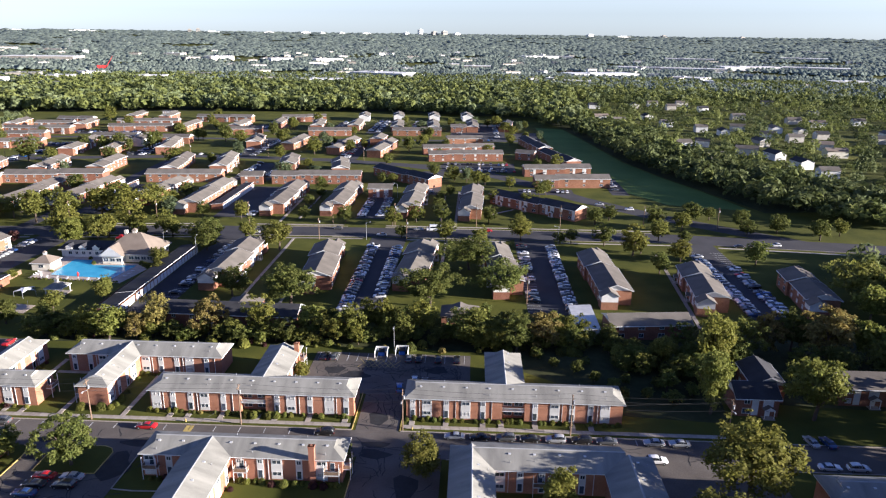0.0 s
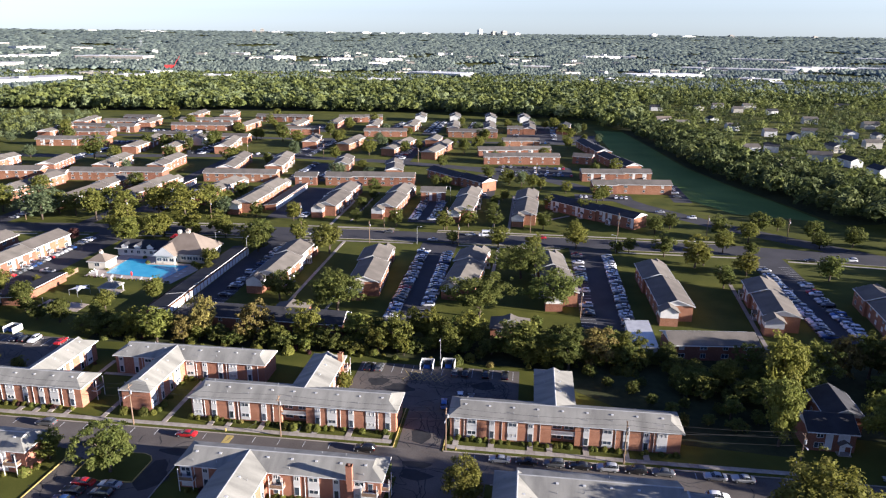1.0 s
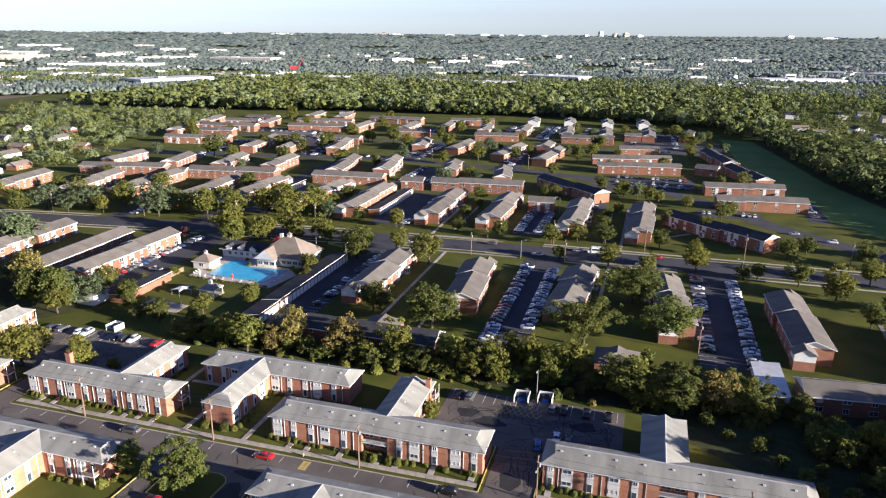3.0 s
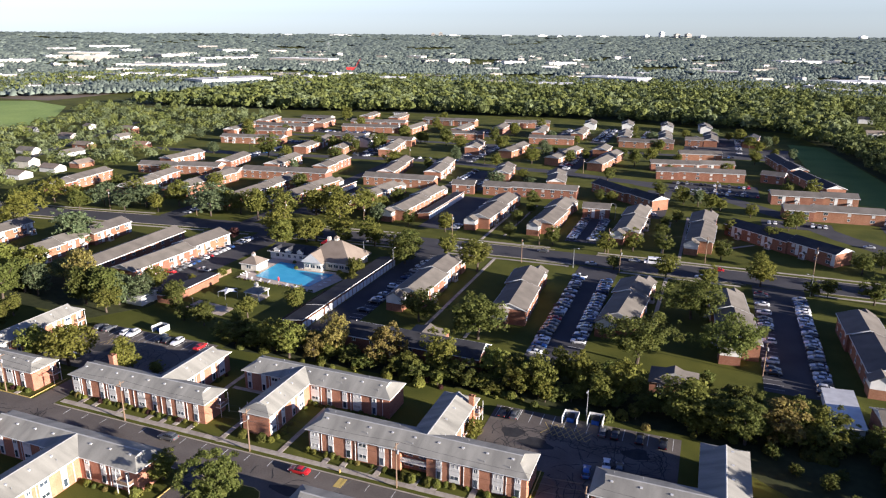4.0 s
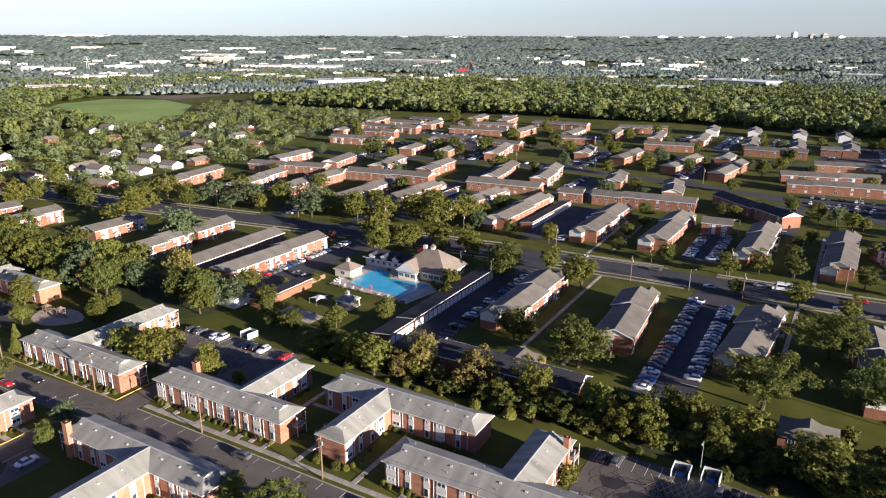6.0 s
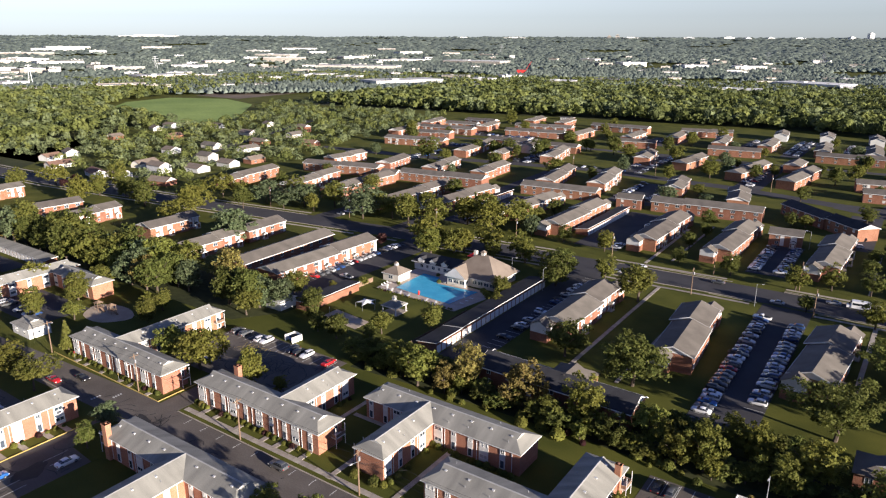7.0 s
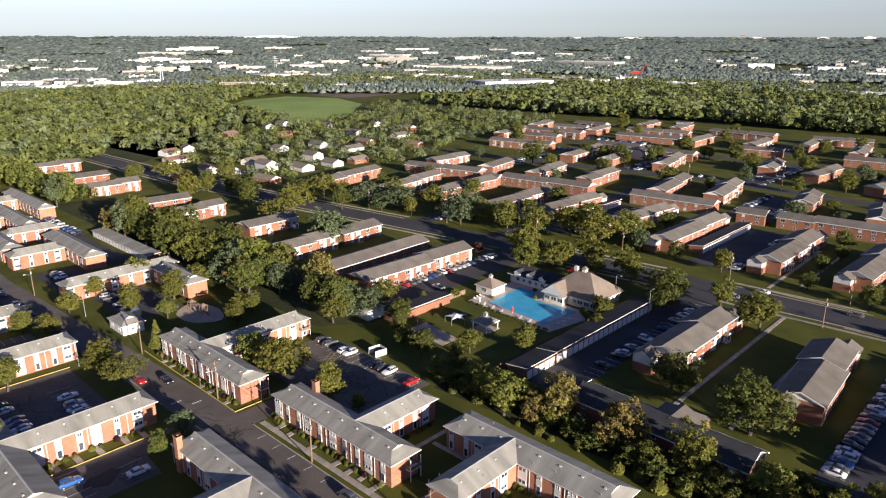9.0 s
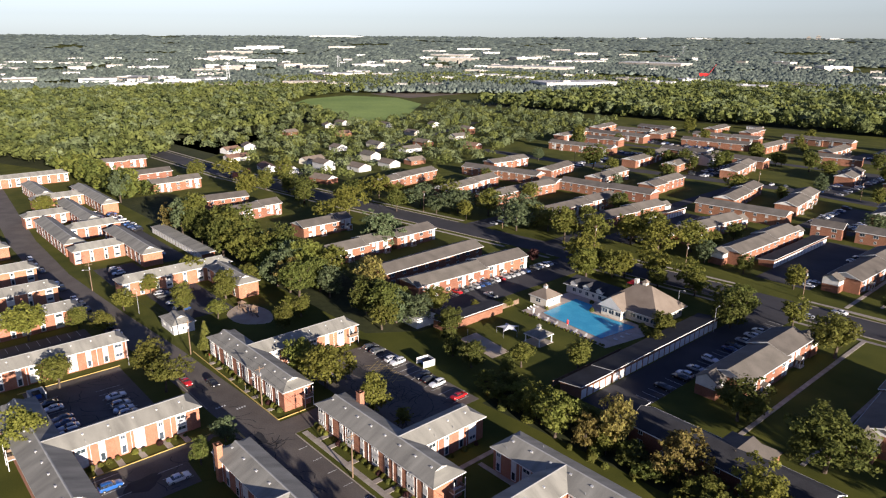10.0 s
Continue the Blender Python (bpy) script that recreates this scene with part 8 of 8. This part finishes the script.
def building_site():
    """Apartment blocks going up beyond the field: pale storeys, open bays and scaffold poles."""
    for k, (x, y, L, h) in enumerate(((-1125, 575, 46, 12.5), (-1098, 625, 58, 15), (-1085, 690, 52, 16), (-1120, 740, 44, 15))):
        b = thing("unfinished_building", "half-built pale apartment block with open bays and scaffold", "building", "building site", at=pose(x, y, 0, 0, 0, 62))
        for z in range(int(h // 3.1)):
            part("storey", Shape().box(-L / 2, L / 2, -9, 9, z * 3.1, z * 3.1 + 2.9), "sheathing", b)
            part("opening", Shape().box(-L / 2 + 1, L / 2 - 1, -9.1, -9.0, z * 3.1 + 0.9, z * 3.1 + 2.3), "glass", b)
            part("slab", Shape().box(-L / 2 - 0.5, L / 2 + 0.5, -9.5, 9.5, z * 3.1 + 2.9, z * 3.1 + 3.1), "concrete", b)
        for q in range(7):
            u = -L / 2 + (q + 0.5) * L / 7
            part("scaffold_pole", Shape().tube((u, -10.2, 0), (u, -10.2, h + 2.5 + (q * k) % 3), 0.16, 0.16, 5), "metal", b)


building_site()
b = thing("crawler_crane", "red crawler crane with a long slanting boom", "crane", at=pose(-805, 1536, 0, 0, 0, 27))
part("cab", Shape().box(-16, 2, -3, 3, 4, 15), "red", b)
part("undercarriage", Shape().box(-14, 4, -3.5, 3.5, 0, 4), "black", b)
part("boom", Shape().tube((1, 0, 9), (17, 0, 34), 0.9, 0.5, 5), "red", b, "slanting red lattice boom")


def tower(az, w, h, r=4620, mat="precast"):
    x, y = -r * math.sin(radians(az)), 30 + r * math.cos(radians(az))
    b = thing("tower_block", "distant pale tower block on the skyline", "tower", "skyline towers", at=pose(x, y, float(rise(x, y)) - 2, 0, 0, az + (35 if az < 15 else 0)))
    part("wall", Shape().box(-w / 2, w / 2, -12, 12, 0, h), mat, b)
    for i in range(int(h / 9)):
        part("window_band", Shape().box(-w / 2 + 1, w / 2 - 1, -12.3, -12, 4 + i * 9, 7 + i * 9), "glass", b)
    part("roof", Shape().box(-w * 0.25, w * 0.25, -6, 6, h, h + 4), mat, b)


for az, w, h, mat in ((4.3, 26, 62, "siding"), (3.2, 30, 44, "precast"), (2.4, 34, 48, "precast"), (1.4, 40, 30, "siding"), (5.4, 30, 30, "siding"), (8.6, 60, 20, "siding"), (10.5, 40, 22, "siding"), (12, 34, 20, "siding"), (21.2, 24, 44, "precast"), (21.8, 22, 36, "precast"), (-9.0, 40, 34, "siding"), (-11.5, 90, 18, "siding"), (-14.5, 30, 30, "precast"), (-20, 26, 26, "precast"), (33, 90, 14, "siding"), (56.5, 330, 24, "siding"), (20.2, 90, 20, "siding"), (29, 160, 16, "siding"), (13.3, 70, 24, "siding"), (16.0, 60, 22, "siding")):
    tower(az, w, 0.62 * h, mat=mat)


def pylon(az, r, h=38):
    x, y = -r * math.sin(radians(az)), 30 + r * math.cos(radians(az))
    b = thing("pylon", "distant grey lattice power pylon", "pylon", "power pylons", at=pose(x, y, float(rise(x, y)), 0, 0, az))
    for i, j in ((-1, -1), (1, -1), (-1, 1), (1, 1)):
        part("leg", Shape().tube((i * 3.2, j * 3.2, 0), (i * 0.6, j * 0.6, h), 0.45, 0.3, 4), "metal", b)
    for z, w in ((h * 0.7, 8), (h * 0.84, 6.5), (h * 0.96, 5)):
        part("arm", Shape().box(-w, w, -0.35, 0.35, z, z + 0.7), "metal", b)


for az, r in ((-4, 1900), (-10, 2050), (-15.5, 1650), (-22, 2000), (2, 2200), (7, 2300), (10.5, 2400), (56, 1900), (64, 1500), (30, 2900)):
    pylon(az, r)


def canopy(name, r0, r1, a0, a1, grain, seed, leaf, keep):
    """Far treetops as one body of stuff: low uneven domes, coarser with distance."""
    rng = np.random.default_rng(seed)
    out, r = [], r0
    while r < r1:
        s = r * grain
        n = int(r * radians(a1 - a0) / s)
        az = np.radians(a0 + (np.arange(n) + rng.uniform(0, 1, n)) * (a1 - a0) / n)
        rr = r + rng.uniform(-0.5, 0.5, n) * s * 1.4
        x, y = -rr * np.sin(az), 30 + rr * np.cos(az)
        patch = np.array([noise.noise(Vector((i / 260, j / 260, seed))) for i, j in zip(x, y)])
        ok = patch + rng.uniform(-0.25, 0.25, n) > keep
        for cx, cy, turn, half, deep in SITES:
            u, v = (x - cx) * math.cos(turn) + (y - cy) * math.sin(turn), (y - cy) * math.cos(turn) - (x - cx) * math.sin(turn)
            ok &= (np.abs(u) > half) | (np.abs(v) > deep)
        out.append(np.stack([x[ok], y[ok], np.full(ok.sum(), s)], 1))
        r += s * 1.4
    c = np.concatenate(out)
    n = len(c)
    ring = 5
    a = np.linspace(0, 2 * np.pi, ring, endpoint=False)[None] + rng.uniform(0, 6.28, (n, 1))
    w = c[:, 2:3] * rng.uniform(0.6, 1.3, (n, ring))
    h = rng.uniform(7, 12.5, (n, 1))
    base = rise(c[:, 0], c[:, 1])[:, None]
    bx, by = c[:, :1] + w * np.cos(a), c[:, 1:2] + w * np.sin(a)
    lean = c[:, 2:3] * rng.uniform(-0.3, 0.3, (n, 2))
    V = np.concatenate([np.stack([bx, by, base + h * rng.uniform(0.2, 0.6, (n, ring))], -1), np.stack([c[:, :1] + lean[:, :1], c[:, 1:2] + lean[:, 1:], base + h], -1)], 1)
    k = ring + 1
    f = [(i, (i + 1) % ring, ring) for i in range(ring)]
    F = (np.array(f)[None] + (np.arange(n) * k)[:, None, None]).reshape(-1, 3)
    me = bulk_mesh(name, V.reshape(-1, 3), F, (leaf,))
    me.polygons.foreach_set("use_smooth", np.ones(len(F), bool))
    return tagged(new(name, me), "far treetops running out to the horizon", "woods", "", "stuff")


# both far canopies take the leaf colour that has the haze mixed in
canopy("far_canopy", 1180, 2600, -38, 80, 0.0043, 12, "leaf_hazed", -0.16)
canopy("farthest_canopy", 2600, 4750, -38, 80, 0.0056, 13, "leaf_hazed", -0.30)
